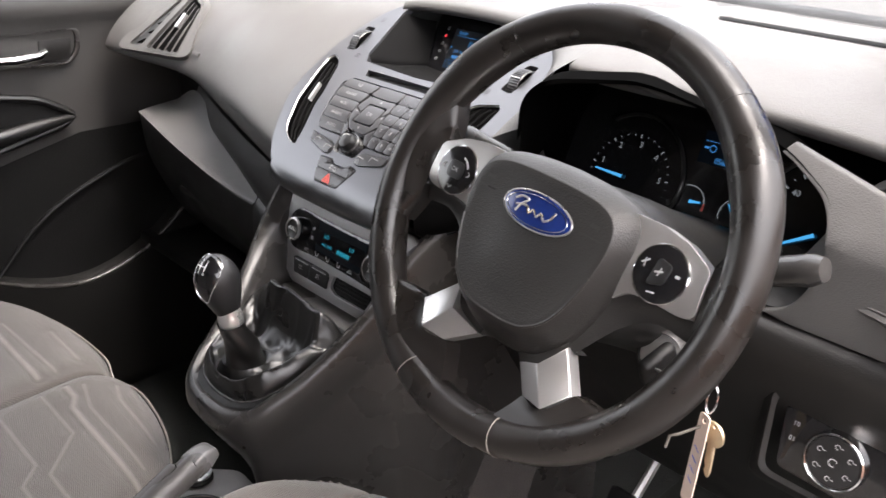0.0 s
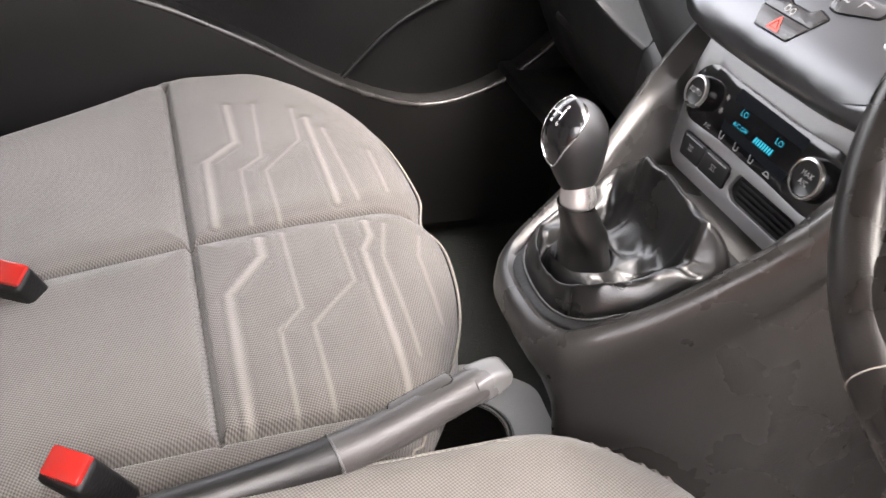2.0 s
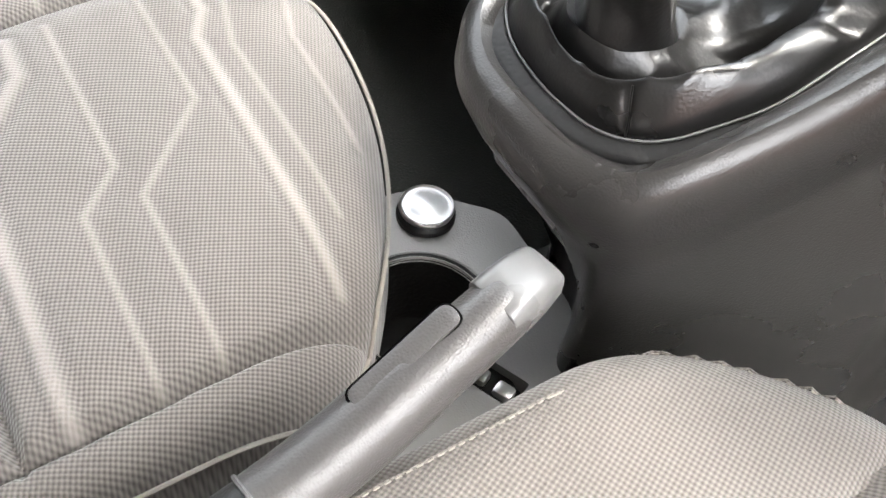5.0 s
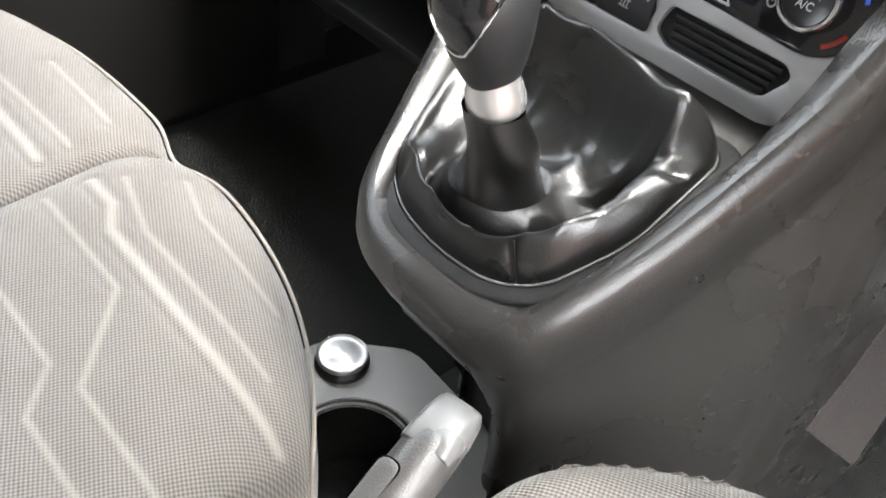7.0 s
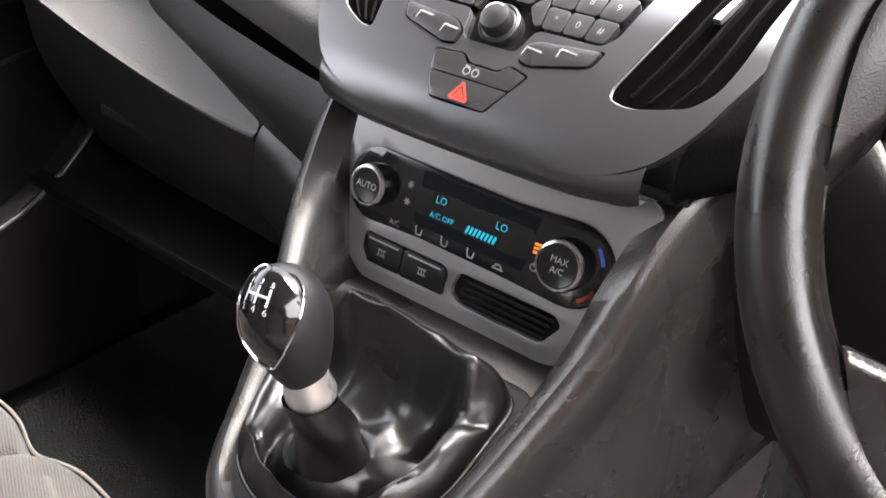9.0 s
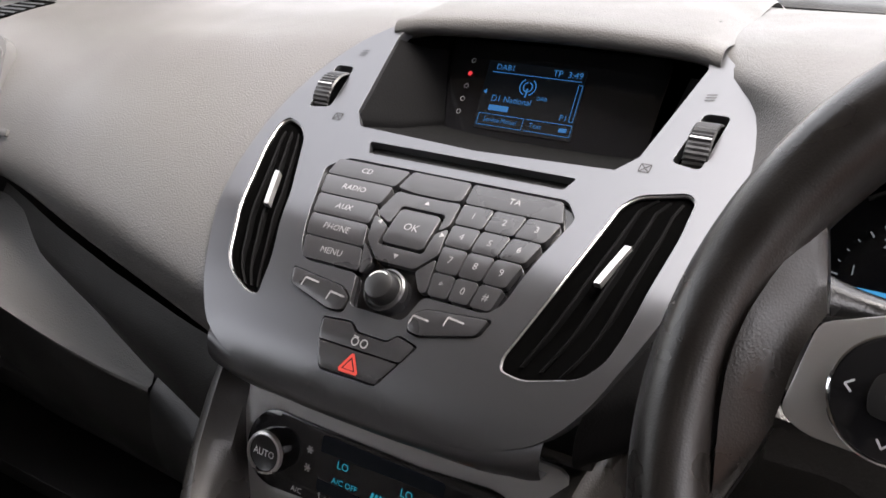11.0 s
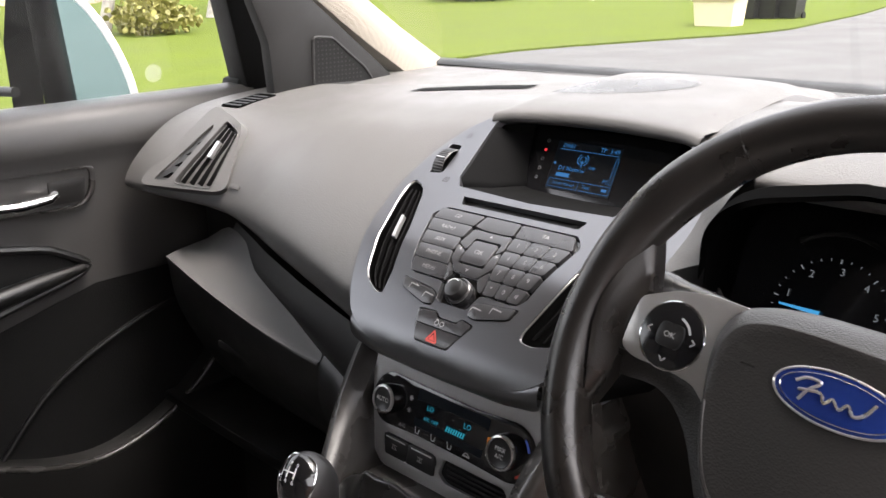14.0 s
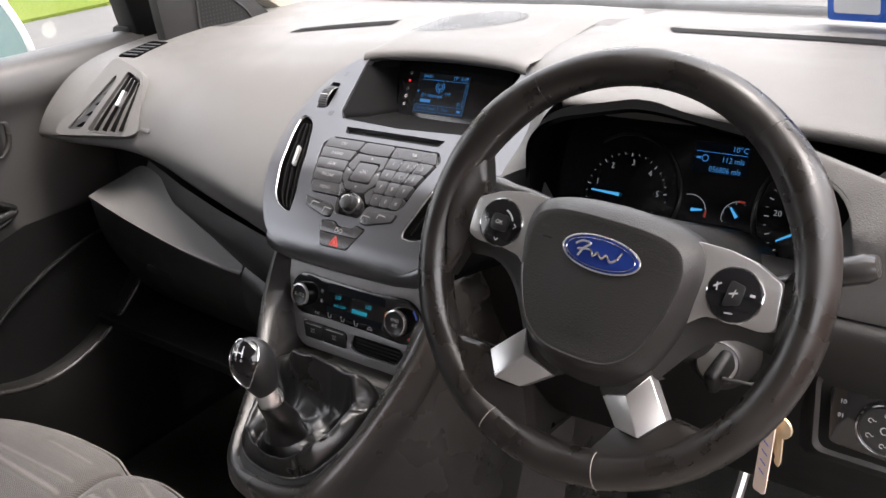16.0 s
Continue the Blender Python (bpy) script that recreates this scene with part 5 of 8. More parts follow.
ring_o = rounded([(-0.053, -0.252), (-0.024, -0.2735), (0.015, -0.2775), (0.051, -0.274), (0.076, -0.254), (0.0895, -0.212), (0.0895, -0.141), (-0.087, -0.141), (-0.076, -0.198)], 0.016, 5)
part("gaiter_frame", sheet([ring_o, ring_i], DECK, 0.0045, 0.010, 0.0022, cut=0.02, seg=3), M["rubber"], gear, "black gaiter frame")
edge = [Vector(DECK(x, y, 0.0042)) for x, y in ring_i]
part("bright_line", tube(edge, 0.0006, 6, close=True), M["brakecap"], gear, "thin bright line")
# gaiter: a soft roll round the sides and back, a standing fold at the front, a pleated sleeve up the lever
GC = Vector((0.012, -0.212, 0.0))
axis = Vector((-0.19, -0.13, 0.97)).normalized()
top_c = Vector((0.017, -0.2455, 0.9200))
foot = Vector((0.012, -0.232, 0.858))
base = []
for i in range(len(ring_i)):
    p, q = np.array(ring_i[i]), np.array(ring_i[(i + 1) % len(ring_i)])
    for t in np.linspace(0, 1, max(1, int(np.linalg.norm(q - p) / 0.0022)), endpoint=False):
        base.append(p + (q - p) * t)
# share of the way in from the frame, height over the deck
ROLL = [(0.0, -0.002), (0.02, 0.006), (0.08, 0.0125), (0.18, 0.0175), (0.28, 0.0200), (0.36, 0.0195), (0.41, 0.0150), (0.44, 0.006), (0.47, -0.003), (0.52, -0.008), (0.62, -0.008), (0.78, 0.002), (0.90, 0.009), (1.0, 0.014)]
LEFT = [(0.0, -0.002), (-0.01, 0.003), (0.03, 0.009), (0.09, 0.0125), (0.17, 0.0125), (0.25, 0.010), (0.34, 0.008), (0.44, 0.006), (0.54, 0.002), (0.64, -0.004), (0.74, -0.003), (0.88, 0.006), (1.0, 0.014)]
FOLD = [(0.0, -0.002), (0.02, 0.010), (0.08, 0.022), (0.16, 0.033), (0.25, 0.0415), (0.325, 0.0450), (0.355, 0.0435), (0.41, 0.032), (0.48, 0.019), (0.57, 0.009), (0.70, 0.005), (0.86, 0.007), (1.0, 0.014)]
NR = 46
RL, LF, FD = crom(ROLL, NR), crom(LEFT, NR), crom(FOLD, NR)
def ease(x, lo, hi):
    t = min(1.0, max(0.0, (x - lo) / (hi - lo)))
    return t * t * (3 - 2 * t)
rows = []
for k in range(NR):
    ring = []
    for bx, by in base:
        deg = math.degrees(math.atan2(by - GC.y, bx - GC.x)) % 360
        wl = ease(deg, 132, 150) * (1 - ease(deg, 205, 226))
        wf = ease(deg, 36, 47) * (1 - ease(deg, 128, 150))
        f, h = RL[k] * (1 - wl) + LF[k] * wl
        f, h = f * (1 - wf) + FD[k][0] * wf, h * (1 - wf) + FD[k][1] * wf
        a = radians(deg)
        fx, fy = foot.x + math.cos(a) * 0.0240, foot.y + math.sin(a) * 0.0240
        x, y = bx + (fx - bx) * f, by + (fy - by) * f
        t = max(0.0, min(1.0, f))
        inner = math.sin(math.pi * t) ** 0.7
        # long soft tension folds and the pinched corners
        c1 = 0.0030 * math.sin(3.1 * a + 3.0 * t + 0.8) * inner + 0.0017 * math.sin(5 * a - 4 * t) * ease(t, 0.4, 0.7) * (1 - 0.7 * ease(t, 0.9, 1.0))
        pinch = -0.0075 * math.exp(-(((deg - 223) / 5.0) ** 2)) * math.exp(-(((t - 0.12) / 0.13) ** 2)) - 0.005 * math.exp(-(((deg - 30) / 4.5) ** 2)) * math.exp(-(((t - 0.16) / 0.13) ** 2))
        pinch -= 0.0040 * math.exp(-(((deg - 268) / 3.0) ** 2)) * math.exp(-(((t - 0.24) / 0.07) ** 2))
        seam = -0.0035 * math.exp(-(((deg - 311) / 1.1) ** 2)) * (1 - ease(t, 0.2, 0.35))
        nz = noise.noise(Vector((bx * 30, by * 30, t * 3.0))) * 0.0034 * inner + noise.noise(Vector((x * 90, y * 90, h * 50))) * 0.0005 * ease(t, 0.0, 0.1)
        nz += max(0.0, 1 - abs(noise.noise(Vector((x * 34, y * 34, 1.7 + h * 16)))) * 2.8) ** 2 * 0.0020 * ease(t, 0.10, 0.3) * (1 - ease(t, 0.8, 1.0))
        zb = deck_z(by) * (1 - t) + deck_z(foot.y) * t
        ring.append(Vector((x, y, zb + h + c1 + pinch + seam + nz)))
    rows.append(ring)
for k in range(1, 16):
    t = k / 15
    ring = []
    for bx, by in base:
        a = math.atan2(by - GC.y, bx - GC.x)
        rr = 0.0240 - 0.0108 * t**0.6 + 0.0013 * math.sin(4 * a + 5 * t) * (1 - 0.6 * t) + 0.0006 * math.sin(10 * t + 2.5 * math.sin(a + 1))
        c = foot.lerp(top_c + axis * 0.007, t) + Vector((0.0025 * math.sin(3.1 * t), 0.002 * math.sin(4 * t), 0.014 * (1 - t)))
        ring.append(c + Vector((math.cos(a) * rr, math.sin(a) * rr, 0.002 * math.sin(2 * a + 1) * (1 - t))))
    rows.append(ring)
part("gaiter", grid(rows, close_v=True), M["leather"], gear, "creased black leather gaiter", smooth=75)
pts = []
for k in range(0, 15):
    i = min(range(len(base)), key=lambda j: abs((math.degrees(math.atan2(base[j][1] - GC.y, base[j][0] - GC.x)) % 360) - 311))
    pts.append(rows[k][i] + Vector((0.0016, 0.0, 0.0030)))
part("seam", tube(pts, 0.0005, 5), M["rubber"], gear, "sewn seam")
bm = lathe(bmesh.new(), top_c, axis, [(0.0116, 0.005), (0.0128, 0.0065), (0.0133, 0.009), (0.0131, 0.013), (0.0125, 0.016), (0.0118, 0.019), (0.0112, 0.028)], 32)
part("collar", bm, M["collar"], gear, "bright silver collar")
kc = top_c + axis * 0.0540
U = Vector((1, 0, 0.05))
U = (U - axis * U.dot(axis)).normalized()
W = axis.cross(U).normalized()
def knob_at(d, h=0.0):
    """The knob's skin in a direction (across, back-and-forth, up)."""
    dx, dy, dz = d
    lo = max(0.0, -dz)
    k = (1 - 0.40 * lo**1.3) * max(1e-3, math.hypot(dx, dy)) ** (-0.55 * min(1, lo * 2.5))
    return kc + U * (0.0205 + h) * dx * k + W * (0.0225 + h) * dy * k + axis * ((0.0290 if dz > 0 else 0.0400) + h) * dz
rows = []
for th in np.linspace(0.001, math.pi - 0.001, 34):
    rows.append([knob_at((math.sin(th) * math.cos(a), math.sin(th) * math.sin(a), math.cos(th))) for a in np.linspace(0, 2 * math.pi, 36, endpoint=False)])
part("knob", grid(rows, close_v=True), M["button"], gear, "black leatherette knob")
# gloss black face with the shift pattern
fd = Vector((0.22, -0.66, 0.70)).normalized()
fx = (Vector((1, 0, 0)) - fd * fd.x).normalized()
fy = fd.cross(fx).normalized()
def KN(x, y, h=0.0):
    d = (fd + fx * (x / 0.0185) + fy * (y / 0.025)).normalized()
    return knob_at(d, 0.0008 + h)
cap = rounded([(-0.019, 0.026), (0.019, 0.026), (0.0225, 0.004), (0.0175, -0.026), (0.0085, -0.052), (-0.0085, -0.052), (-0.0175, -0.026), (-0.0225, 0.004)], 0.009, 5)
k = part("pattern_cap", sheet([cap], KN, 0.0, 0.003, 0.0006, cut=0.003), M["piano"], gear, "gloss black cap")
part("cap_rim", tube([Vector(KN(x * 1.01, y * 1.01, 0.0003)) for x, y in cap], 0.0007, 6, close=True), M["chrome"], k)
bm = bmesh.new()
for x in (-0.0050, 0, 0.0050):
    bar_on(bm, x - 0.001, -0.0010, x - 0.001, 0.0070, 0.0010, KN, 0.0013)
bar_on(bm, -0.0060, 0.003, 0.0040, 0.003, 0.0010, KN, 0.0013)
for w, x, y in (("1", -0.006, 0.0092), ("3", -0.001, 0.0092), ("5", 0.004, 0.0092), ("2", -0.006, -0.0034), ("4", -0.001, -0.0034), ("6", 0.004, -0.0034)):
    text_on(bm, w, 0.0042, x, y, KN, 0.0013)
part("shift_pattern", bm, M["white"], k, "white shift pattern", smooth=0)

# ---- handbrake ----
hb = thing("handbrake", (0.09, -0.5, 0.70), "charcoal handbrake lever with a silver-grey release button", "handbrake")
tip, back_ = Vector((0.086, -0.318, 0.845)), Vector((0.118, -0.58, 0.795))
P = [back_, Vector((0.113, -0.50, 0.806)), Vector((0.107, -0.43, 0.817)), Vector((0.098, -0.375, 0.832)), Vector((0.092, -0.345, 0.840)), Vector((0.089, -0.333, 0.8425))]
pts = [Vector(p) for p in crom(P, 30)]
rad = np.interp(np.linspace(0, 1, 30), [0, 0.25, 0.6, 0.62, 0.66, 0.90, 1], [0.0135, 0.0135, 0.0137, 0.0126, 0.0126, 0.0120, 0.0106])
part("grip", tube(pts[11:28], list(rad[11:28]), 24, flat=1.05), M["brake"], hb, "grained grip")
part("rear_grip", tube(pts[:12], list(rad[:12] - 0.0006), 24, flat=1.05), M["dark"], hb, "black rear part")
dirv = (tip - Vector((0.098, -0.375, 0.832))).normalized()
side = dirv.cross(Vector((0, 0, 1))).normalized()
upv = side.cross(dirv)
rows = []
for t, w, hgt in ((-0.0030, 0.0110, 0.0112), (-0.0025, 0.0116, 0.0117), (0.004, 0.0116, 0.0117), (0.0130, 0.0111, 0.0108), (0.0215, 0.0101, 0.0072), (0.0240, 0.0088, 0.0050)):
    c = Vector((0.0905, -0.340, 0.8412)) + dirv * t
    rows.append([c + side * w * (abs(math.cos(a)) ** 0.5) * np.sign(math.cos(a)) + upv * hgt * (abs(math.sin(a)) ** 0.5) * np.sign(math.sin(a)) for a in np.linspace(0, 2 * math.pi, 24, endpoint=False)])
part("release_end", grid(rows, close_v=True, cap=True), M["brakecap"], hb, "silver-grey end cap", smooth=50)
ringp = [pts[11] + (side * math.cos(a) * 0.0139 + upv * math.sin(a) * 0.0143) for a in np.linspace(0, 2 * math.pi, 24, endpoint=False)]
part("seam_ring", tube(ringp, 0.0009, 6, close=True), M["brakecap"], hb, "pale seam ring")
c0 = pts[29] - dirv * 0.043 + upv * 0.0122 - side * 0.005
lp = rounded([(-0.0040, -0.024), (0.0040, -0.024), (0.0045, 0.021), (-0.0045, 0.021)], 0.004)
HB = lambda x, y, h=0.0: c0 + side * x + dirv * y + upv * (h - 0.0022 * min(0.0, y / 0.024) * -1)
ts = part("thumb_strip", sheet([lp], HB, 0.0016, 0.004, 0.0010, cut=0), M["brake"], hb)
part("strip_groove", tube([HB(x * 1.12, y * 1.015, 0.0002) for x, y in lp], 0.0007, 6, close=True), M["void"], ts)
part("lower_sleeve", tube([back_ + Vector((0.004, -0.10, -0.035)), back_ + Vector((0.001, -0.03, -0.010)), back_], [0.013, 0.0135, 0.0135], 16), M["rubber"], hb, "black rubber sleeve")

# ---- rear console plinth ----
pl = thing("floor_console", (0, -0.4, 0.56), "grey plastic floor console with a cup holder", "console")
PZ = 0.69
PL = plane_map((0, 0, PZ), (1, 0, 0), (0, 1, 0))
out = rounded([(-0.085, -0.62), (0.078, -0.62), (0.070, -0.26), (0.035, -0.222), (-0.045, -0.218), (-0.088, -0.262)], 0.012)
cup = ellipse(-0.004, -0.300, 0.037, 0.037, 36)
usb = rounded([(0.035, -0.305), (0.068, -0.290), (0.062, -0.272), (0.030, -0.287)], 0.003)
part("deck", sheet([out, cup, usb], PL, 0, 0.012, 0.004, cut=0, seg=3), M["deck"], pl)
bm = grid([[(x * k, -0.42 + (y + 0.42) * k, z) for x, y in out] for k, z in ((0.985, PZ - 0.01), (1.0, PZ - 0.05), (1.03, 0.55))], close_v=True)
part("skirt", bm, M["trim"], pl)
part("cup_holder", lathe(bmesh.new(), (-0.004, -0.300, PZ), (0, 0, -1), [(0.0415, -0.0012), (0.0385, -0.0022), (0.0365, 0.0), (0.034, 0.055), (0.0, 0.057)], 36), M["rubber"], pl, "deep black cup holder")
part("cup_rim", lathe(bmesh.new(), (-0.004, -0.300, PZ), (0, 0, 1), [(0.0362, -0.001), (0.0375, 0.0018), (0.041, 0.0015), (0.043, 0.0)], 36), M["deck"], pl)
bm = bmesh.new()
block(bm, (0.048, -0.289, PZ - 0.010), (0.04, 0.026, 0.006), 0.001)
us = part("socket_well", bm, M["rubber"], pl, "black socket recess")
for dx in (-0.007, 0.008):
    bm = bmesh.new()
    block(bm, (0.049 + dx, -0.288 + dx * 0.4, PZ - 0.006), (0.011, 0.009, 0.008), 0.002, 2, rot(0, 0, 24))
    part("socket", bm, M["satin"], us)
pw = thing("power_socket_cap", (-0.064, -0.262, PZ), "round silver-rimmed power socket cap", "socket")
PC = (-0.064, -0.262, PZ)
part("collar", lathe(bmesh.new(), PC, (0, 0, 1), [(0.0180, 0.0), (0.0180, 0.003), (0.0164, 0.005), (0.0150, 0.006)], 32), M["rubber"], pw)
part("rim", lathe(bmesh.new(), PC, (0, 0, 1), [(0.0148, 0.005), (0.0164, 0.0065), (0.0170, 0.0085), (0.0162, 0.0096), (0.0150, 0.0088)], 32), M["satin"], pw, "silver rim")
part("cap", lathe(bmesh.new(), PC, (0, 0, 1), [(0.0152, 0.0086), (0.0138, 0.0082), (0.0100, 0.0096), (0.0, 0.0104)], 32), M["panel"], pw, "silver-grey domed cap")

# carpeted tunnel side in the driver's footwell, with the plastic lip where the console side ends
# the carpet's lit look comes from its paler colour
patch("side_carpet", ((0.150, -0.043, 0.675), (0.187, 0.025, 0.605), (0.176, 0.100, 0.760), (0.147, -0.036, 0.742)), M["wallcarpet"], console, "carpeted tunnel side, paler grey for the light on it")
# pale bar along the console's end paints its edge highlight
bm = tube([(0.1465, -0.037, 0.744), (0.1485, -0.041, 0.710), (0.151, -0.045, 0.674)], 0.0028, 8)
part("side_lip_highlight", bm, M["deck"], console, "plastic lip in pale grey for its edge highlight")


# ---- steering wheel ----
WC = Vector((0.346, -0.166, 1.121))
TILT_W = radians(27.5)
wu = Vector((1, 0, 0))
wv = Vector((0, math.sin(TILT_W), math.cos(TILT_W)))
wn = wu.cross(wv)
_turn = Matrix.Rotation(radians(-5.0), 3, wn)  # the wheel stands a little turned
wu, wv = _turn @ wu, _turn @ wv

def WH(x, y, h=0.0):
    return WC + wu * x + wv * y + wn * h
wheel = thing("steering_wheel", tuple(WC), "black leather steering wheel with silver spokes and blue badge", "steering wheel")
R0 = 0.157
rows = []
for a in np.linspace(0, 2 * math.pi, 96, endpoint=False):
    deg = math.degrees(a) % 360
    bulge = 0.0018 * (math.exp(-(((deg - 35) / 14) ** 2)) + math.exp(-(((deg - 145) / 14) ** 2)))
    c, s = math.cos(a), math.sin(a)
    rows.append([WH(c * (R0 + (0.0150 + bulge) * math.cos(b)) - 0.0025, s * (R0 + (0.0150 + bulge) * math.cos(b)) - 0.002, (0.0175 + bulge) * math.sin(b)) for b in np.linspace(0, 2 * math.pi, 20, endpoint=False)])
part("rim", grid(rows, close_u=True, close_v=True), M["wheel"], wheel, "worn black leather rim")
for deg in (127, 53, 250, 287):
    a = radians(deg)
    c, s = math.cos(a), math.sin(a)
    ring = [WH(c * (R0 + 0.0152 * math.cos(b)) - 0.0025, s * (R0 + 0.0152 * math.cos(b)) - 0.002, 0.0177 * math.sin(b)) for b in np.linspace(0, 2 * math.pi, 20, endpoint=False)]
    part("seam", tube(ring[:12], 0.0004 if deg > 200 else 0.0005, 5), M["stitch"] if deg > 200 else M["trim"], wheel)

def WS_(x, y, h=0.0):
    """The sunk middle of the wheel."""
    return WH(x + 0.003, y - 0.006, h - 0.012)

HU = 0.0035  # the hub's middle
def solid(name, tops, faces, mat, label="", deep=0.016, bevel=0.0011, seg=2):
    """A moulded block: top corners (across, up, proud), top faces by index, walls straight down."""
    bm = bmesh.new()
    vt = [bm.verts.new(WH(x + HU, y, n)) for x, y, n in tops]
    for f in faces:
        bm.faces.new([vt[i] for i in f])
    r = bmesh.ops.extrude_face_region(bm, geom=list(bm.faces), use_keep_orig=True)
    low = [v for v in r["geom"] if isinstance(v, bmesh.types.BMVert)]
    for v in low:
        v.co -= wn * deep
    bmesh.ops.recalc_face_normals(bm, faces=bm.faces)
    lows = set(low)
    es = [e for e in bm.edges if e.verts[0] not in lows and e.verts[1] not in lows]
    bmesh.ops.bevel(bm, geom=es, offset=bevel, segments=seg, profile=0.5, affect="EDGES", clamp_overlap=True)
    return part(name, bm, mat, wheel, label)

def bridge(name, a, b, mat, label="", n=9, deep=0.018, belly=0.0):
    """Leather-covered web between two edges, each of (across, up, proud) points."""
    A_, B_ = crom(a, 11), crom(b, 11)
    rows = []
    for t in np.linspace(0, 1, n):
        e = t * t * (3 - 2 * t)
        r = [WH(p[0] * (1 - t) + q[0] * t + HU, p[1] * (1 - t) + q[1] * t, p[2] * (1 - e) + q[2] * e + belly * math.sin(math.pi * t)) for p, q in zip(A_, B_)]
        d0, d1 = (r[1] - r[0]).normalized(), (r[-1] - r[-2]).normalized()
        rows.append([r[0] - wn * deep, r[0] - wn * 0.004 - d0 * 0.0008] + r[:] + [r[-1] - wn * 0.004 + d1 * 0.0008, r[-1] - wn * deep])
    return part(name, grid(rows), mat, wheel, label, smooth=60)

for sx in (-1, 1):
    # silver upper spoke, straight-ended, a little hollow towards its foot
    lp = rounded([(sx * x, y) for x, y in ((0.060, 0.036), (0.085, 0.0365), (0.107, 0.0325), (0.1285, 0.0225), (0.1315, -0.0095), (0.122, -0.0135), (0.095, -0.0130), (0.080, -0.0150), (0.068, -0.026), (0.055, -0.022))], 0.004, 3)
    SPK = lambda x, y, h=0.0: WH(x + HU, y, h + 0.0095 - 0.05 * max(0, abs(x) - 0.075) - 2.2 * (y - 0.012) ** 2 * (1 if y > 0.012 else 3.0))
    part("spoke", sheet([lp], SPK, 0.0, 0.014, 0.0016, cut=0.006, seg=3), M["satin"], wheel, "satin silver upper spoke")
    # leather web from the spoke's end to the rim
    bridge("spoke_end", [(sx * 0.1275, 0.0260, 0.003), (sx * 0.131, 0.010, 0.007), (sx * 0.132, -0.0150, 0.002)], [(sx * 0.1385, 0.060, 0.004), (sx * 0.1500, 0.008, 0.014), (sx * 0.1410, -0.050, 0.004)], M["wheel"], belly=-0.0015)
    # dark lower lip under the silver, running down beside the pad to the lower spoke
    bridge("spoke_backing", [(sx * 0.136, -0.012, -0.004), (sx * 0.100, -0.012, -0.002), (sx * 0.070, -0.022, -0.001), (sx * 0.046, -0.068, -0.004)], [(sx * 0.132, -0.027, -0.009), (sx * 0.104, -0.0255, -0.008), (sx * 0.082, -0.040, -0.008), (sx * 0.060, -0.072, -0.006)], M["airbag"])
    # lower spoke: two silver facets meeting in a ridge
    T_ = [(sx * 0.0555, -0.0700, -0.001), (sx * 0.0785, -0.0965, 0.005), (sx * 0.0640, -0.1155, 0.011), (sx * 0.0450, -0.0895, 0.009), (sx * 0.0430, -0.1160, 0.005), (sx * 0.0220, -0.0985, -0.005)]
    solid("spoke_facet", T_, [(0, 1, 2, 3), (3, 2, 4, 5)], M["satin"], "satin silver lower facet", 0.014)
    bridge("spoke_root", [(sx * 0.0795, -0.0955, 0.002), (sx * 0.0640, -0.1160, 0.009), (sx * 0.0415, -0.1165, 0.002)], [(sx * 0.1110, -0.0960, 0.006), (sx * 0.0830, -0.1290, 0.0135), (sx * 0.0260, -0.1450, 0.006)], M["wheel"], belly=-0.001)
    bridge("lower_web", [(sx * 0.050, -0.062, 0.000), (sx * 0.036, -0.078, 0.0), (sx * 0.016, -0.088, -0.002)], [(sx * 0.0560, -0.0695, -0.002), (sx * 0.044, -0.088, 0.000), (sx * 0.0215, -0.0985, -0.006)], M["airbag"])
# horn pad: rounded shoulders, a raised panel that drops away below its lower crease
halfp = [(0.0, 0.0470), (0.030, 0.0455), (0.055, 0.0410), (0.0715, 0.0320), (0.0770, 0.0130), (0.0730, -0.0140), (0.0650, -0.0430), (0.0530, -0.0690), (0.0370, -0.0860), (0.0170, -0.0935), (0.0, -0.0950)]
halfi = [(0.0, 0.0330), (0.026, 0.0325), (0.046, 0.0300), (0.0590, 0.0230), (0.0645, 0.0090), (0.0630, -0.0120), (0.0560, -0.0370), (0.0455, -0.0580), (0.0300, -0.0700), (0.0140, -0.0735), (0.0, -0.0740)]
def loop_of(h):
    c = crom([(x, y) for x, y in h], 41)
    return [(x, y) for x, y in c] + [(-x, y) for x, y in c[-2:0:-1]]
lo_, li_ = loop_of(halfp), loop_of(halfi)
rows = []
for k, n_ in ((0.0, -0.010), (0.0, -0.001), (0.06, 0.0050), (0.18, 0.0095), (0.40, 0.0150), (0.70, 0.0205), (0.90, 0.0238), (0.97, 0.0250), (1.0, 0.0252), (1.08, 0.0248), (1.25, 0.0244)):
    rows.append([WH(HU + (x0 + (x1 - x0) * k if k <= 1 else x1 * (2 - k)), (y0 + (y1 - y0) * k if k <= 1 else -0.018 + (y1 + 0.018) * (2 - k)), n_ - 0.006 * max(0, -y0 / 0.095) * (k < 0.5)) for (x0, y0), (x1, y1) in zip(lo_, li_)])
for k, n_ in ((0.5, 0.0252), (0.25, 0.0262), (0.0, 0.0265)):
    rows.append([WH(HU + x1 * k, -0.018 + (y1 + 0.018) * k, n_) for x1, y1 in li_])
part("horn_pad", grid(rows, close_v=True), M["airbag"], wheel, "grained charcoal airbag cover")
low_ = [p for p in li_ if p[1] < -0.016]
low_.sort(key=lambda p: math.atan2(p[0], -p[1] + 0.02))
part("pad_crease", tube([WH(HU + x, y, 0.0246) for x, y in low_], 0.0013, 6), M["airbag"], wheel)
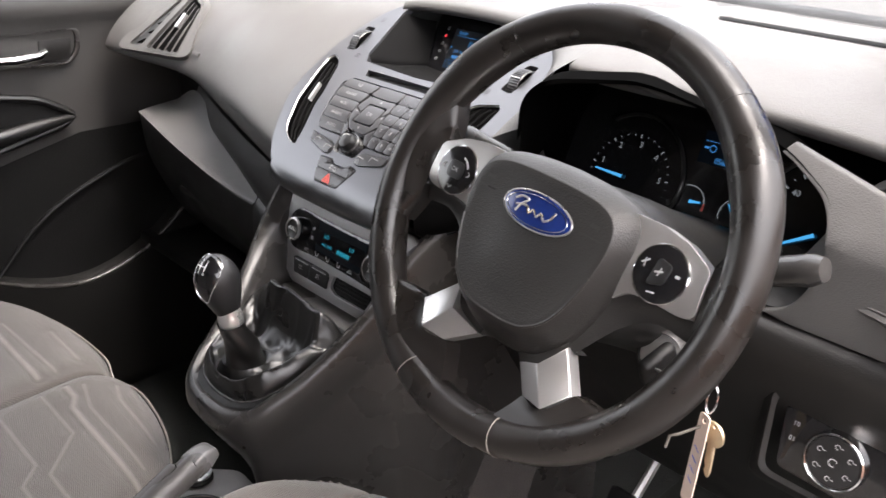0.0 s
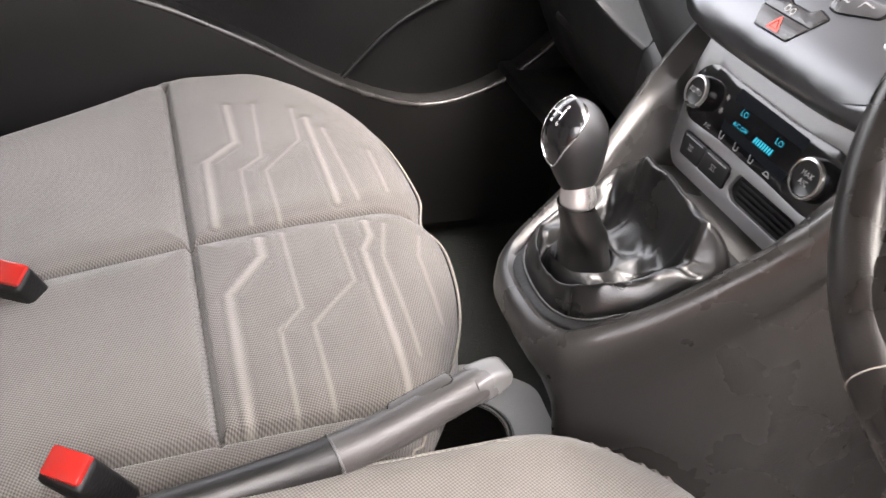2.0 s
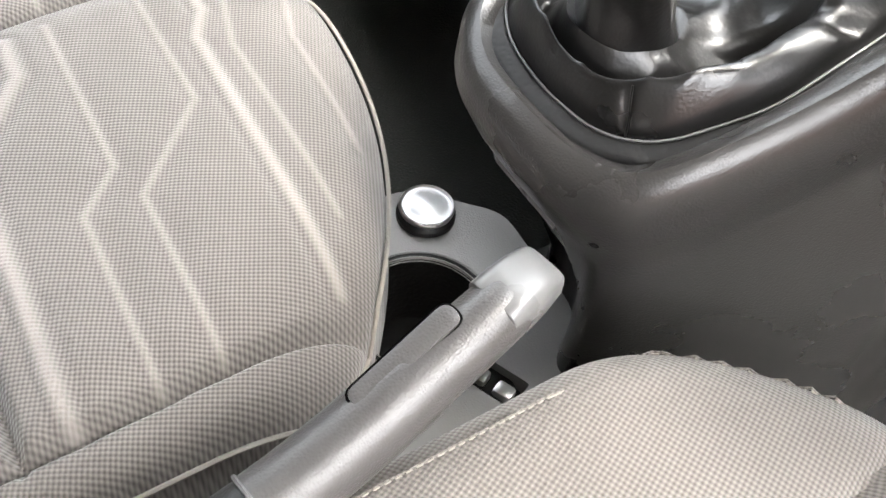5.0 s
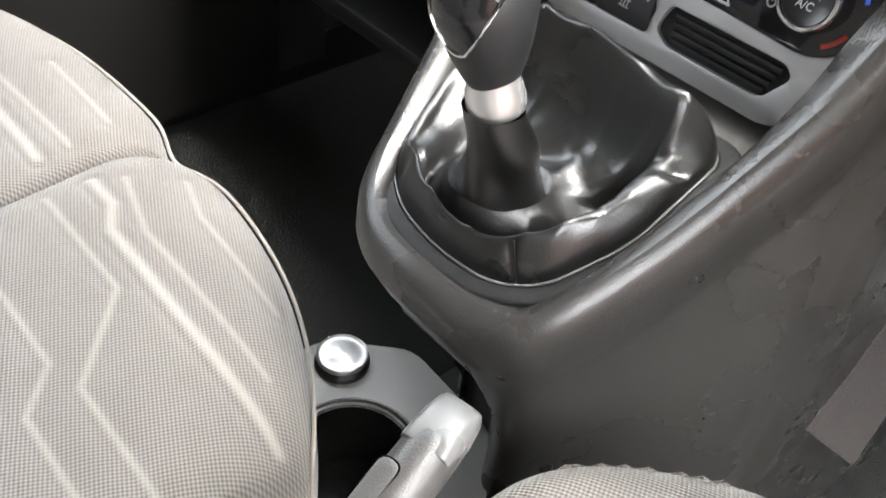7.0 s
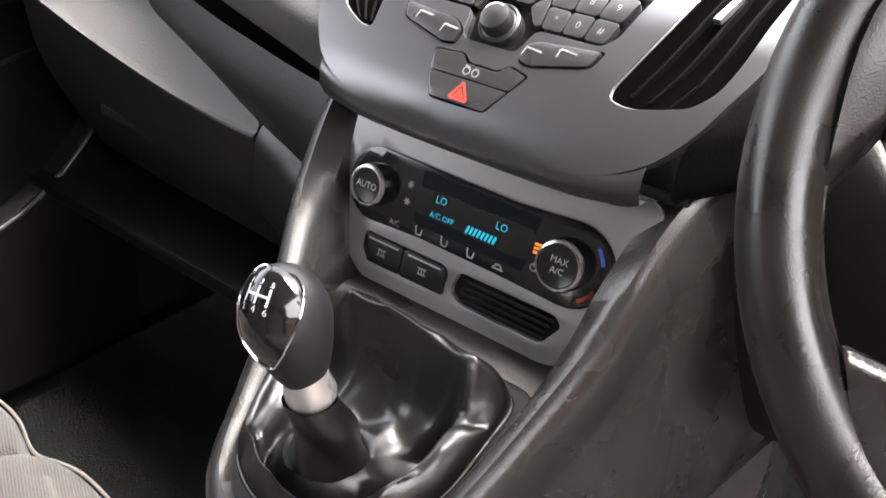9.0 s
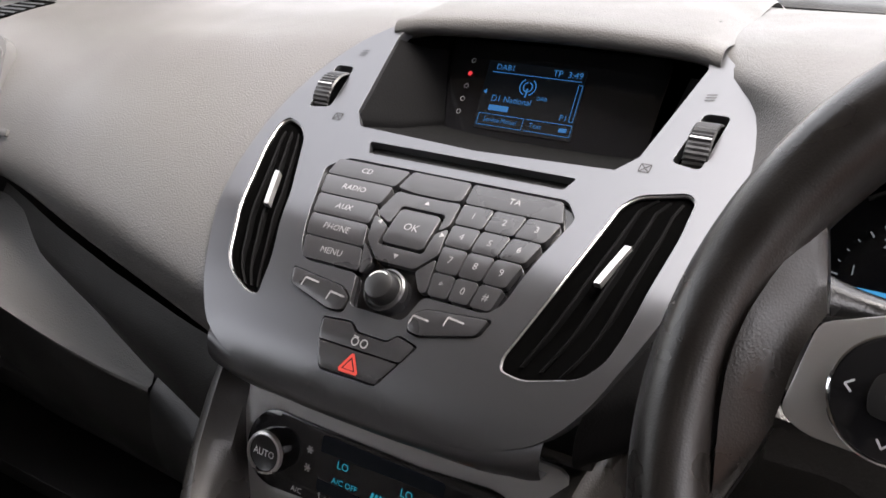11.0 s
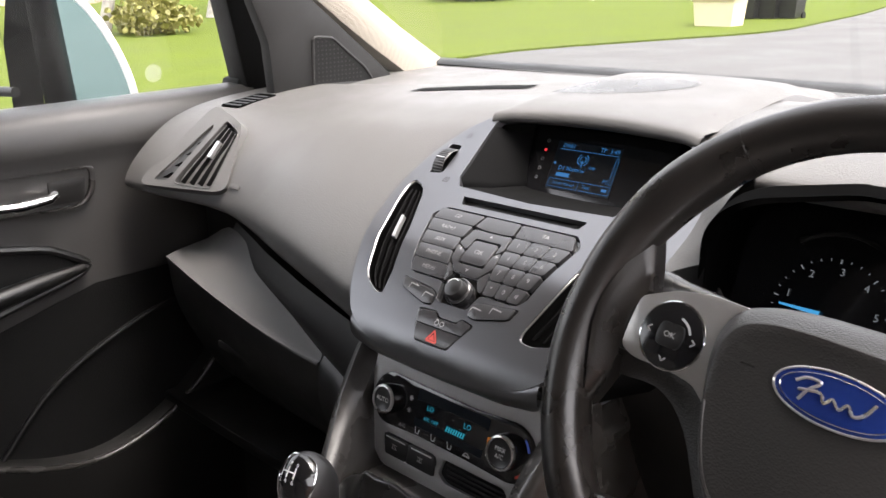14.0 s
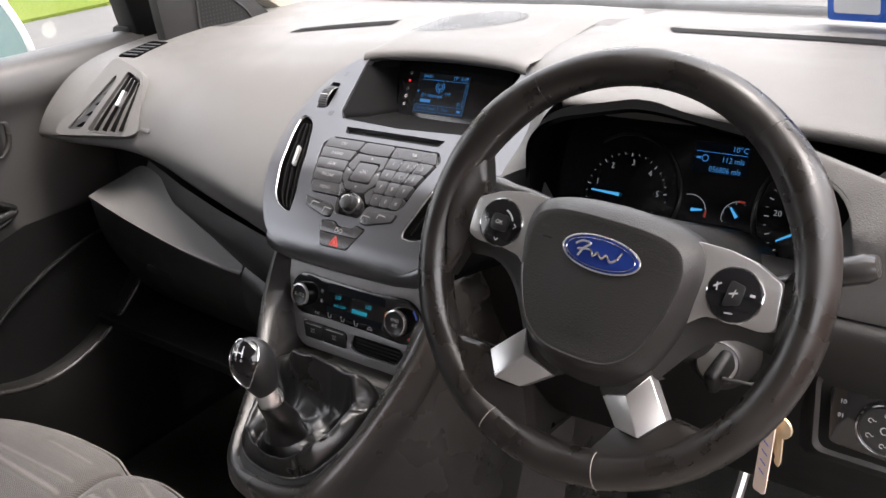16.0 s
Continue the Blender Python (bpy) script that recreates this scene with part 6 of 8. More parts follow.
for x0, x1, y in ((-0.060, -0.042, 0.0135), (0.040, 0.060, 0.0135)):
    bm = bmesh.new()
    bar_on(bm, x0, y, x1, y, 0.0010, WS_, 0.0385)
    part("moulded_line", bm, M["console"], wheel, smooth=0)
for sx in (-1, 1):
    bm = bmesh.new()
    bar_on(bm, sx * 0.050 - 0.004, 0.0215, sx * 0.050 + 0.004, 0.0215, 0.0030, WS_, 0.0385)
    part("horn_mark", bm, M["console"], wheel, smooth=0)
bm = bmesh.new()
text_on(bm, "AIRBAG", 0.0085, 0.0, -0.050, WS_, 0.0380)
part("airbag_lettering", bm, M["trim"], wheel, "faint moulded letters", smooth=0)
# badge: blue oval, silver rim, plain pale stroke
BD = lambda x, y, h=0.0: WS_(x + 0.001, y + 0.0125, h + 0.0368 - 0.002 * (x / 0.03) ** 2)
bd = part("badge", sheet([ellipse(0, 0, 0.0315, 0.0128, 48)], BD, 0.0035, 0.006, 0.0010, cut=0.006), M["badge"], wheel, "blue oval badge")
part("badge_rim", tube([Vector(BD(x, y, 0.0030)) for x, y in ellipse(0, 0, 0.0320, 0.0132, 48)], 0.0008, 6, close=True), M["satin"], bd, "silver rim")
part("badge_inner_rim", tube([Vector(BD(x, y, 0.0038)) for x, y in ellipse(0, 0, 0.0285, 0.0108, 48)], 0.0003, 5, close=True), M["chrome"], bd)
bm = bmesh.new()
w = [(-0.021, 0.003), (-0.016, 0.0062), (-0.009, 0.0058), (-0.014, 0.0005), (-0.017, -0.0055)]
tube([Vector(BD(x, y, 0.0040)) for x, y in crom(w, 24)], 0.0009, 5, bm)
w = [(-0.0185, -0.0005), (-0.008, 0.0012), (-0.005, -0.003), (-0.0015, 0.0005), (0.0025, -0.003), (0.006, 0.0005), (0.0095, -0.0035), (0.014, -0.001), (0.0175, 0.0055)]
tube([Vector(BD(x, y, 0.0040)) for x, y in crom(w, 40)], 0.0009, 5, bm)
part("badge_stroke", bm, M["satin"], bd, "pale flowing stroke")
# button pods
for sx in (-1, 1):
    cx, cy = sx * 0.0995, 0.0125
    PD = lambda x, y, h=0.0, cx=cx, cy=cy: WS_(cx + x, cy + y, 0.0200 + h)
    pod = part("button_pod", sheet([ellipse(0, 0, 0.0192, 0.0192, 40)], PD, 0.0022, 0.008, 0.0014, cut=0), M["piano"], wheel, "round gloss black button pod")
    part("pod_rim", tube([Vector(PD(x, y, 0.001)) for x, y in ellipse(0, 0, 0.0199, 0.0199, 40)], 0.0007, 6, close=True), M["chrome"], pod)
    bm = bmesh.new()
    if sx < 0:
        part("ok_key", sheet([rounded([(-0.007, -0.007), (0.007, -0.007), (0.0085, 0.0), (0.007, 0.007), (-0.007, 0.007), (-0.0085, 0)], 0.003)], PD, 0.0042, 0.003, 0.0008, cut=0), M["button"], pod)
        text_on(bm, "OK", 0.0050, 0, 0, PD, 0.0046)
        for dx, dy in ((0, -1), (-1, 0), (1, 0)):
            tx, ty = -dy, dx
            for q in (-1, 1):
                bar_on(bm, dx * 0.0155, dy * 0.0155, dx * 0.013 + q * tx * 0.002, dy * 0.013 + q * ty * 0.002, 0.0007, PD, 0.0027)
        arc_on(bm, 0, 0, 0.0115, 20, 75, 0.0014, PD, 0.0027)
    else:
        part("voice_key", sheet([rounded([(-0.006, -0.010), (0.006, -0.006), (0.007, 0.008), (-0.004, 0.010)], 0.003)], PD, 0.0042, 0.003, 0.0008, cut=0), M["button"], pod)
        bar_on(bm, -0.0155, 0.002, -0.0105, 0.006, 0.0012, PD, 0.0027)
        bar_on(bm, -0.0135, 0.006, -0.0125, 0.000, 0.0009, PD, 0.0027)
        bar_on(bm, -0.003, 0.000, 0.003, 0.002, 0.0012, PD, 0.0046)
        bar_on(bm, 0.000, -0.002, 0.001, 0.004, 0.0009, PD, 0.0046)
        bar_on(bm, 0.0110, 0.003, 0.0145, 0.003, 0.0020, PD, 0.0027)
        bar_on(bm, -0.003, -0.0140, 0.003, -0.0130, 0.0011, PD, 0.0027)
    part("symbols", bm, M["greyprint"], pod, smooth=0)

# column shroud, stalks, ignition
wu = Vector((1, 0, 0))
wv = Vector((0, math.sin(TILT_W), math.cos(TILT_W)))
col = thing("steering_column", (0.346, -0.03, 1.05), "black plastic steering column shroud with stalks", "steering column")
rows = []
for t, w, h in ((0.014, 0.05, 0.045), (0.03, 0.062, 0.055), (0.07, 0.068, 0.06), (0.14, 0.072, 0.062), (0.24, 0.075, 0.07)):
    c = WC - wn * t + wv * (-0.012)
    rows.append([c + wu * w * (abs(math.cos(a)) ** 0.6) * np.sign(math.cos(a)) + wv * h * (abs(math.sin(a)) ** 0.6) * np.sign(math.sin(a)) for a in np.linspace(0, 2 * math.pi, 28, endpoint=False)])
part("shroud", grid(rows, close_v=True, cap=True), M["dark"], col)
for line_ in ([(-0.05, 0.030, -0.05), (-0.10, 0.043, -0.045), (-0.132, 0.045, -0.035), (-0.158, 0.043, -0.030)], [(0.05, 0.004, -0.06), (0.11, 0.010, -0.055), (0.150, 0.026, -0.045), (0.182, 0.038, -0.040)]):
    p = [WC + wu * a + wv * b + wn * c for a, b, c in line_]
    part("stalk", tube([Vector(q) for q in crom(p, 14)], list(np.interp(np.linspace(0, 1, 14), [0, 0.5, 0.65, 0.95, 1], [0.007, 0.008, 0.0125, 0.0135, 0.010])), 14, flat=0.8), M["console"], col, "black control stalk")
ig = Vector((0.417, -0.104, 1.018))
ia = Vector((0.15, -0.9, 0.35)).normalized()
part("ignition_barrel", lathe(bmesh.new(), ig - ia * 0.03, ia, [(0.030, -0.03), (0.026, 0.010), (0.021, 0.022), (0.0195, 0.028), (0.0175, 0.030), (0.0165, 0.027)], 28), M["trim"], col)
part("ignition_face", lathe(bmesh.new(), ig - ia * 0.03, ia, [(0.0168, 0.024), (0.0168, 0.0275), (0.010, 0.029), (0.0, 0.029)], 28), M["satin"], col, "silver lock face")
keyset = thing("ignition_key", tuple(ig), "ignition key with brass key and pale paper tag on a ring", "key")
k0 = ig + ia * 0.006 + Vector((0.002, 0, -0.004))
bm = bmesh.new()
block(bm, ig + ia * 0.012 + Vector((0.004, 0, -0.004)), (0.012, 0.035, 0.022), 0.005, 3, rot(20, 0, -10))
part("key_head", bm, M["rubber"], keyset, "black key head")
rc = Vector((0.466, -0.104, 1.008))
part("fob_chain", tube([ig + ia * 0.028 + Vector((0.008, 0, -0.006)), Vector((0.45, -0.118, 1.016)), rc + Vector((0, 0, 0.008))], 0.0016, 8), M["rubber"], keyset)
part("ring", tube([rc + Vector((math.cos(a) * 0.004, 0.002 * math.sin(a), math.sin(a) * 0.011 - 0.006)) for a in np.linspace(0, 2 * math.pi, 20, endpoint=False)], 0.0010, 6, close=True), M["chrome"], keyset, "steel ring")
c = rc + Vector((0.006, -0.001, -0.034))
bm = sheet([ellipse(0, 0, 0.0105, 0.0105, 24), ellipse(0, 0.007, 0.002, 0.002, 10)], plane_map(c, (0.95, -0.3, 0), (0, 0, 1)), 0, 0.0022, 0.0004, cut=0)
br = part("brass_key", bm, M["brass"], keyset, "brass key")
bm = sheet([rounded([(-0.0035, 0), (0.0035, 0), (0.0035, -0.026), (0.002, -0.031), (-0.001, -0.029), (-0.0025, -0.026), (-0.0015, -0.022), (-0.0035, -0.018)], 0.0005)], plane_map(c + Vector((0, 0, -0.008)), (0.95, -0.3, 0), (0, 0, 1)), 0, 0.002, 0.0003, cut=0)
part("blade", bm, M["brass"], br)
bm = sheet([rounded([(-0.006, 0), (0.006, 0), (0.0065, -0.085), (-0.0065, -0.085)], 0.004), ellipse(0, -0.006, 0.002, 0.002, 10)], plane_map(rc + Vector((-0.001, -0.004, -0.018)), (0.9, -0.4, 0), (0.05, 0, 1)), 0, 0.0012, 0.0, cut=0)
tg = part("paper_tag", bm, M["tag"], keyset, "pale pink paper tag")
bm = bmesh.new()
TG = plane_map(rc + Vector((-0.001, -0.0045, -0.018)), (0.9, -0.4, 0), (0.05, 0, 1))
for yy in (-0.03, -0.040, -0.050, -0.060):
    bar_on(bm, -0.003, yy, 0.003, yy - 0.004, 0.0012, TG, 0.0004)
part("scribble", bm, M["blueprint"], tg, smooth=0)
part("cable_tie", tube([rc + Vector((-0.003, -0.002, -0.030)), rc + Vector((-0.018, -0.006, -0.044)), rc + Vector((-0.026, -0.006, -0.050)), rc + Vector((-0.028, -0.006, -0.062))], 0.0012, 6), M["stitch"], keyset, "pale plastic tie")


# ---- instrument cluster ----
CF = plane_map((0, 0.090, 1.090), (1, 0, 0), (0, 0.394, 0.919))
clus = thing("instrument_cluster", (0.34, 0.08, 1.06), "black instrument cluster with blue needles and a blue trip display", "instrument cluster")
BF = lambda x, z, h=0.0: Vector((x, -0.029 - h + 0.05 * max(0, (z - 1.12) / 0.07) * min(1, max(0, (x - 0.22) / 0.06)), z))
facel = rounded([(0.150, -0.07), (0.53, -0.07), (0.535, 0.02), (0.49, 0.075), (0.30, 0.095), (0.19, 0.085), (0.145, 0.04)], 0.03, 5)
part("face", sheet([facel], CF, 0, 0.004, 0, cut=0), M["piano"], clus)
mouth = rounded([(0.196, 1.050), (0.474, 1.050), (0.499, 1.100), (0.486, 1.142), (0.43, 1.170), (0.30, 1.187), (0.222, 1.183), (0.197, 1.160)], 0.024, 5)
fm = [Vector((x, -0.028 + 0.05 * max(0, (z - 1.12) / 0.07) * min(1, max(0, (x - 0.22) / 0.06)), z)) for x, z in mouth]
bk = [Vector(CF(*p)) for p in rounded([(0.165, -0.055), (0.52, -0.055), (0.528, 0.0), (0.50, 0.06), (0.43, 0.082), (0.30, 0.09), (0.205, 0.083), (0.165, 0.05)], 0.024, 5)]
rows = [[p + Vector(((p.x - 0.35) * 0.06, 0.02, (p.z - 1.11) * 0.10)) for p in fm], [p + Vector(((p.x - 0.35) * 0.03, -0.002, (p.z - 1.11) * 0.05)) for p in fm], fm, [p.lerp(q, 0.3) for p, q in zip(fm, bk)], bk]
# black colour stands in for the shade under the hood
part("cowl", grid(rows, close_v=True), M["void"], clus, "cowl blackened for the shade under the hood")
right_ = [p for p in mouth if p[0] > 0.43]
rim_ = [(0.440, 1.1745), (0.550, 1.149), (0.606, 1.134), (0.640, 1.115), (0.652, 1.090), (0.646, 1.045), (0.478, 1.046)] + sorted(right_, key=lambda p: math.atan2(p[1] - 1.11, p[0] - 0.40))
part("binnacle_surround", sheet([rim_], BF, 0.002, 0.006, 0.0018, cut=0.012, seg=3), M["soft"], dash, "grey foam surround of the instruments")

def dial(cx, cy, r, a0, a1, n, nums, need, minor=1, size=0.0085):
    bm = bmesh.new()
    arc = lambda a, k: (cx + r * k * math.cos(radians(a)), cy + r * k * math.sin(radians(a)))
    for i in range(n * minor + 1):
        a = a0 + (a1 - a0) * i / (n * minor)
        k = 0.92 if i % minor == 0 else 0.96
        bar_on(bm, *arc(a, k), *arc(a, 1.0), 0.0011 if i % minor == 0 else 0.0006, CF, 0.0015)
    for w, t in nums:
        x, y = arc(a0 + (a1 - a0) * t, 0.78)
        text_on(bm, w, size, x, y, CF, 0.0015)
    part("scale", bm, M["pale_glow"], clus, smooth=0)
    bm = bmesh.new()
    x0, y0 = arc(need, 0.12)
    x1, y1 = arc(need, 0.84)
    d = np.array([x1 - x0, y1 - y0])
    nn = np.array([-d[1], d[0]]) / np.linalg.norm(d)
    poly_on(bm, [np.array([x0, y0]) - nn * 0.0018, np.array([x1, y1]) - nn * 0.0008, np.array([x1, y1]) + nn * 0.0008, np.array([x0, y0]) + nn * 0.0018], CF, 0.004)
    part("needle", bm, M["needle"], clus, "blue needle", smooth=0)

dial(0.246, -0.018, 0.046, 210, -30, 6, [("0", 0.02), ("1", 0.20), ("2", 0.36), ("3", 0.52), ("4", 0.67), ("5", 0.83), ("6", 0.98)], 178, 4)
dial(0.448, -0.012, 0.056, 220, -40, 14, [("20", 0.16), ("40", 0.30), ("60", 0.44), ("80", 0.58), ("100", 0.72), ("120", 0.86)], 212, 2, 0.0080)
dial(0.318, -0.021, 0.0165, 110, -15, 4, [], 8, 1)
dial(0.368, -0.023, 0.0165, 195, 75, 4, [], 128, 1)
for cx_, a0_, a1_ in ((0.318, 110, -15), (0.368, 195, 75)):
    bm = bmesh.new()
    arc_on(bm, cx_, -0.022, 0.0168, a0_, a1_, 0.0008, CF, 0.0016)
    part("gauge_arc", bm, M["pale_glow"], clus, smooth=0)
    bm = bmesh.new()
    arc_on(bm, cx_, -0.022, 0.0168, a1_, a1_ + 24, 0.0022, CF, 0.0018, 8)
    part("gauge_red_mark", bm, M["redprint"], clus, smooth=0)
part("tach_ring", tube([Vector(CF(*p, 0.002)) for p in [(0.246 + 0.060 * math.cos(a), -0.014 + 0.062 * math.sin(a)) for a in np.linspace(-0.9, 2.2, 40)]], 0.0022, 6), M["dark"], clus)
part("speed_ring", tube([Vector(CF(*p, 0.002)) for p in [(0.448 + 0.066 * math.cos(a), -0.012 + 0.068 * math.sin(a)) for a in np.linspace(0.9, 4.1, 40)]], 0.0022, 6), M["dark"], clus)
bm = bmesh.new()
poly_on(bm, [(0.312, 0.018), (0.368, 0.018), (0.368, 0.049), (0.312, 0.049)], CF, 0.001)
part("trip_display", bm, M["bluefill"], clus, smooth=0)
bm = bmesh.new()
text_on(bm, "10°C", 0.0078, 0.366, 0.0445, CF, 0.0016, align="RIGHT")
bar_on(bm, 0.314, 0.0395, 0.366, 0.0395, 0.0005, CF, 0.0016)
text_on(bm, "112 mls", 0.0082, 0.364, 0.0330, CF, 0.0016, align="RIGHT", squash=0.9)
text_on(bm, "056806 mls", 0.0082, 0.362, 0.0225, CF, 0.0016, align="RIGHT", squash=0.85)
arc_on(bm, 0.324, 0.0330, 0.0032, 0, 360, 0.0009, CF, 0.0016)
bar_on(bm, 0.315, 0.0330, 0.3195, 0.0330, 0.0022, CF, 0.0016)
part("trip_readout", bm, M["blue_glow"], clus, "blue trip figures", smooth=0)
bm = bmesh.new()
poly_on(bm, ellipse(0.4905, 0.006, 0.0042, 0.0036, 14), CF, 0.0016)
part("brake_lamp", bm, M["red_glow"], clus, "lit red warning lamp", smooth=0)

# ---- lower dash on the driver's side ----
rows = []
for x in np.linspace(0.125, 0.665, 28):
    dz_ = 0.034 * min(1, max(0, (x - 0.185) / 0.02)) * min(1, max(0, (0.66 - x) / 0.02))
    rows.append([tuple(p) for p in crom([(x, 0.02, 1.10 - dz_), (x, -0.022, 1.075 - 0.8 * dz_), (x, -0.040, 1.045 - 0.3 * dz_), (x, -0.034, 1.00), (x, -0.012, 0.93), (x, 0.02, 0.86), (x, 0.07, 0.78), (x, 0.12, 0.74)], 30)])
bm = grid(rows)
part("knee_panel", bm, M["trim"], dash, "charcoal knee panel")
LS = plane_map((0.540, -0.030, 0.952), (1, 0.02, 0), (0, 0.22, 0.97))
ls = thing("light_switch_panel", (0.53, -0.02, 0.92), "gloss black headlight switch panel with a round silver-rimmed knob", "switch panel")
part("plate", sheet([rounded([(-0.048, 0.026), (-0.030, 0.034), (0.050, 0.030), (0.078, 0.020), (0.078, -0.022), (0.045, -0.032), (-0.042, -0.026)], 0.006)], LS, 0.002, 0.012, 0.002, cut=0), M["piano"], ls)
o = Vector(LS(0, 0, 0.002))
part("knob", lathe(bmesh.new(), o, Vector(LS(0, 0, 1)) - Vector(LS(0, 0, 0)), [(0.0, 0.0085), (0.0195, 0.0085), (0.0205, 0.0075), (0.0215, 0.0)], 36), M["button"], ls)
part("knob_ring", lathe(bmesh.new(), o, Vector(LS(0, 0, 1)) - Vector(LS(0, 0, 0)), [(0.0205, 0.0078), (0.0215, 0.0092), (0.0228, 0.0085), (0.0240, 0.0)], 36), M["chrome"], ls, "silver ring")
bm = bmesh.new()
for a in np.linspace(30, 330, 6):
    x, y = 0.0135 * math.cos(radians(a)), 0.0135 * math.sin(radians(a))
    arc_on(bm, x, y, 0.0018, 0, 300, 0.0006, LS, 0.011)
    bar_on(bm, x + 0.002, y, x + 0.0045, y, 0.0006, LS, 0.011)
arc_on(bm, 0, 0, 0.003, 20, 300, 0.0008, LS, 0.011)
for yy in (0.014, 0.001):
    text_on(bm, "10" if yy > 0.005 else "01", 0.0055, -0.036, yy, LS, 0.0025)
for yy in (0.008, -0.010):
    arc_on(bm, 0.045, yy, 0.003, 0, 360, 0.0008, LS, 0.0025)
    bar_on(bm, 0.049, yy - 0.003, 0.054, yy + 0.003, 0.0009, LS, 0.0025)
part("symbols", bm, M["greyprint"], ls, smooth=0)
rows = [[Vector(LS(*p, h)) for p in rounded([(-0.056 - k, 0.032 + k), (0.08, 0.038 + k), (0.08, -0.036 - k), (-0.050 - k, -0.032 - k)], 0.01)] for k, h in ((0.0, 0.004), (0.004, 0.006), (0.012, 0.0), (0.02, -0.02))]
part("switch_surround", grid(rows, close_v=True), M["trim"], dash)


# ---- end vents ----
def end_vent(sx, label):
    v = thing("air_vent", (sx * 0.55, 0.0, 1.10), label, "vent", "dashboard air vents")
    bl, br, tr, tl = ((-0.628, -0.053, 1.073), (-0.466, -0.014, 1.078), (-0.498, 0.042, 1.154), (-0.585, 0.057, 1.171))
    if sx > 0:
        bl, br, tr, tl = [(-q[0], q[1], q[2]) for q in (br, bl, tl, tr)]
    Q0 = quad_map(bl, br, tr, tl, 0.004)
    Q = (lambda x, y, h=0.0: Q0(x, y, h)) if sx < 0 else (lambda x, y, h=0.0: Q0(1 - x, y, h))
    outer = rounded([(0, 0), (1, 0), (1, 1), (0, 1)], 0.16, 5)
    hole = rounded([(0.40, 0.05), (0.84, 0.03), (0.965, 0.88), (0.58, 0.93)], 0.07, 5)
    side_ = rounded([(0.15, 0.07), (0.33, 0.08), (0.44, 0.76), (0.36, 0.82)], 0.05, 4)
    part("bezel", sheet([outer, hole, side_], Q, 0.0035, 0.012, 0.0, cut=0.12), M["soft"], v, "grey plastic bezel")
    part("rim", tube([Vector(Q(x, y, 0.0035)) for x, y in hole], 0.0012, 6, close=True), M["soft"], v)
    part("duct", sheet([rounded([(0.37, 0.03), (0.88, 0.02), (0.99, 0.90), (0.55, 0.96)], 0.08, 4)], Q, -0.012, 0.002, 0, cut=0.2), M["void"], v)
    part("side_duct", sheet([rounded([(0.13, 0.05), (0.36, 0.06), (0.46, 0.80), (0.33, 0.86)], 0.04, 4)], Q, 0.001, 0.002, 0, cut=0.2), M["trim"], v)
    for j in range(4):
        u = 0.475 + j * 0.098
        rows = [[Vector(Q(u + du + (0.15 - 0.012 * j) * t, 0.09 + (0.78 - 0.015 * j) * t, h)) for t in np.linspace(0, 1, 8)] for du, h in ((-0.004, -0.007), (-0.006, 0.002), (0.006, 0.002), (0.008, -0.007))]
        slat = part("slat", grid(rows), M["rubber"], v)
        # pale strip paints the highlight along the slat's edge
        rows = [[Vector(Q(u + du + (0.15 - 0.012 * j) * t, 0.09 + (0.78 - 0.015 * j) * t, h)) for t in np.linspace(0, 1, 8)] for du, h in ((-0.0045, 0.002), (-0.004, 0.0026), (0.004, 0.0026), (0.0045, 0.002))]
        part("slat_edge_highlight", grid(rows), M["soft"], slat, "pale strip for the highlight along the slat edge")
    for j in range(4):
        t, g = 0.11 + j * 0.145, 1.0 - 0.17 * j
        x = 0.31 + 0.15 * t
        rows = [[Vector(Q(x - 0.10 * g, t, 0.0016)), Vector(Q(x, t, 0.0016))], [Vector(Q(x - 0.03 * g, t + 0.07 * g, 0.0018)), Vector(Q(x + 0.015, t + 0.07 * g, 0.0018))]]
        # flat quad that paints the shade of a slot
        part("notch", grid(rows), M["void"], v, "flat dark patch for the shade in a small air slot")
    rows = [[Vector(Q(u, t, h)) for u, h in ((0.605 + 0.13 * t, 0.002), (0.605 + 0.13 * t, 0.007), (0.655 + 0.13 * t, 0.007), (0.655 + 0.13 * t, 0.002))] for t in (0.42, 0.64)]
    part("tab", grid(rows, close_v=True, cap=True), M["satin"], v, "silver direction tab")

end_vent(-1, "grey-framed side air vent beside the passenger door")
end_vent(1, "grey-framed side air vent at the driver's end of the dash")
# demister vent on the dash top near the passenger door
dm = thing("demister_vent", (-0.60, 0.13, 1.172), "small black demister grille on the dash top", "vent")
DM = quad_map((-0.618, 0.080, 1.1633), (-0.574, 0.084, 1.1634), (-0.574, 0.150, 1.1733), (-0.616, 0.146, 1.1732))
part("frame", sheet([rounded([(0, 0), (1, 0), (1, 1), (0, 1)], 0.15)], DM, 0.003, 0.003, 0, cut=0), M["void"], dm)
for j in range(5):
    rows = [[Vector(DM(u, 0.14 + j * 0.17 + dt, h)) for u in (0.1, 0.9)] for dt, h in ((-0.04, 0.003), (-0.01, 0.0042), (0.03, 0.003))]
    part("bar", grid(rows), M["dark"], dm)
# airbag tab on the passenger pad
ab = thing("airbag_tab", (-0.455, -0.01, 1.086), "small moulded airbag tab on the passenger pad", "badge")
AB = plane_map((-0.455, -0.0085, 1.0885), (1, -0.10, 0), (0, 0.55, 0.83))
part("tab", sheet([rounded([(-0.010, -0.003), (0.010, -0.003), (0.010, 0.003), (-0.010, 0.003)], 0.0015)], AB, 0.0008, 0.004, 0.0004, cut=0), M["soft"], ab)

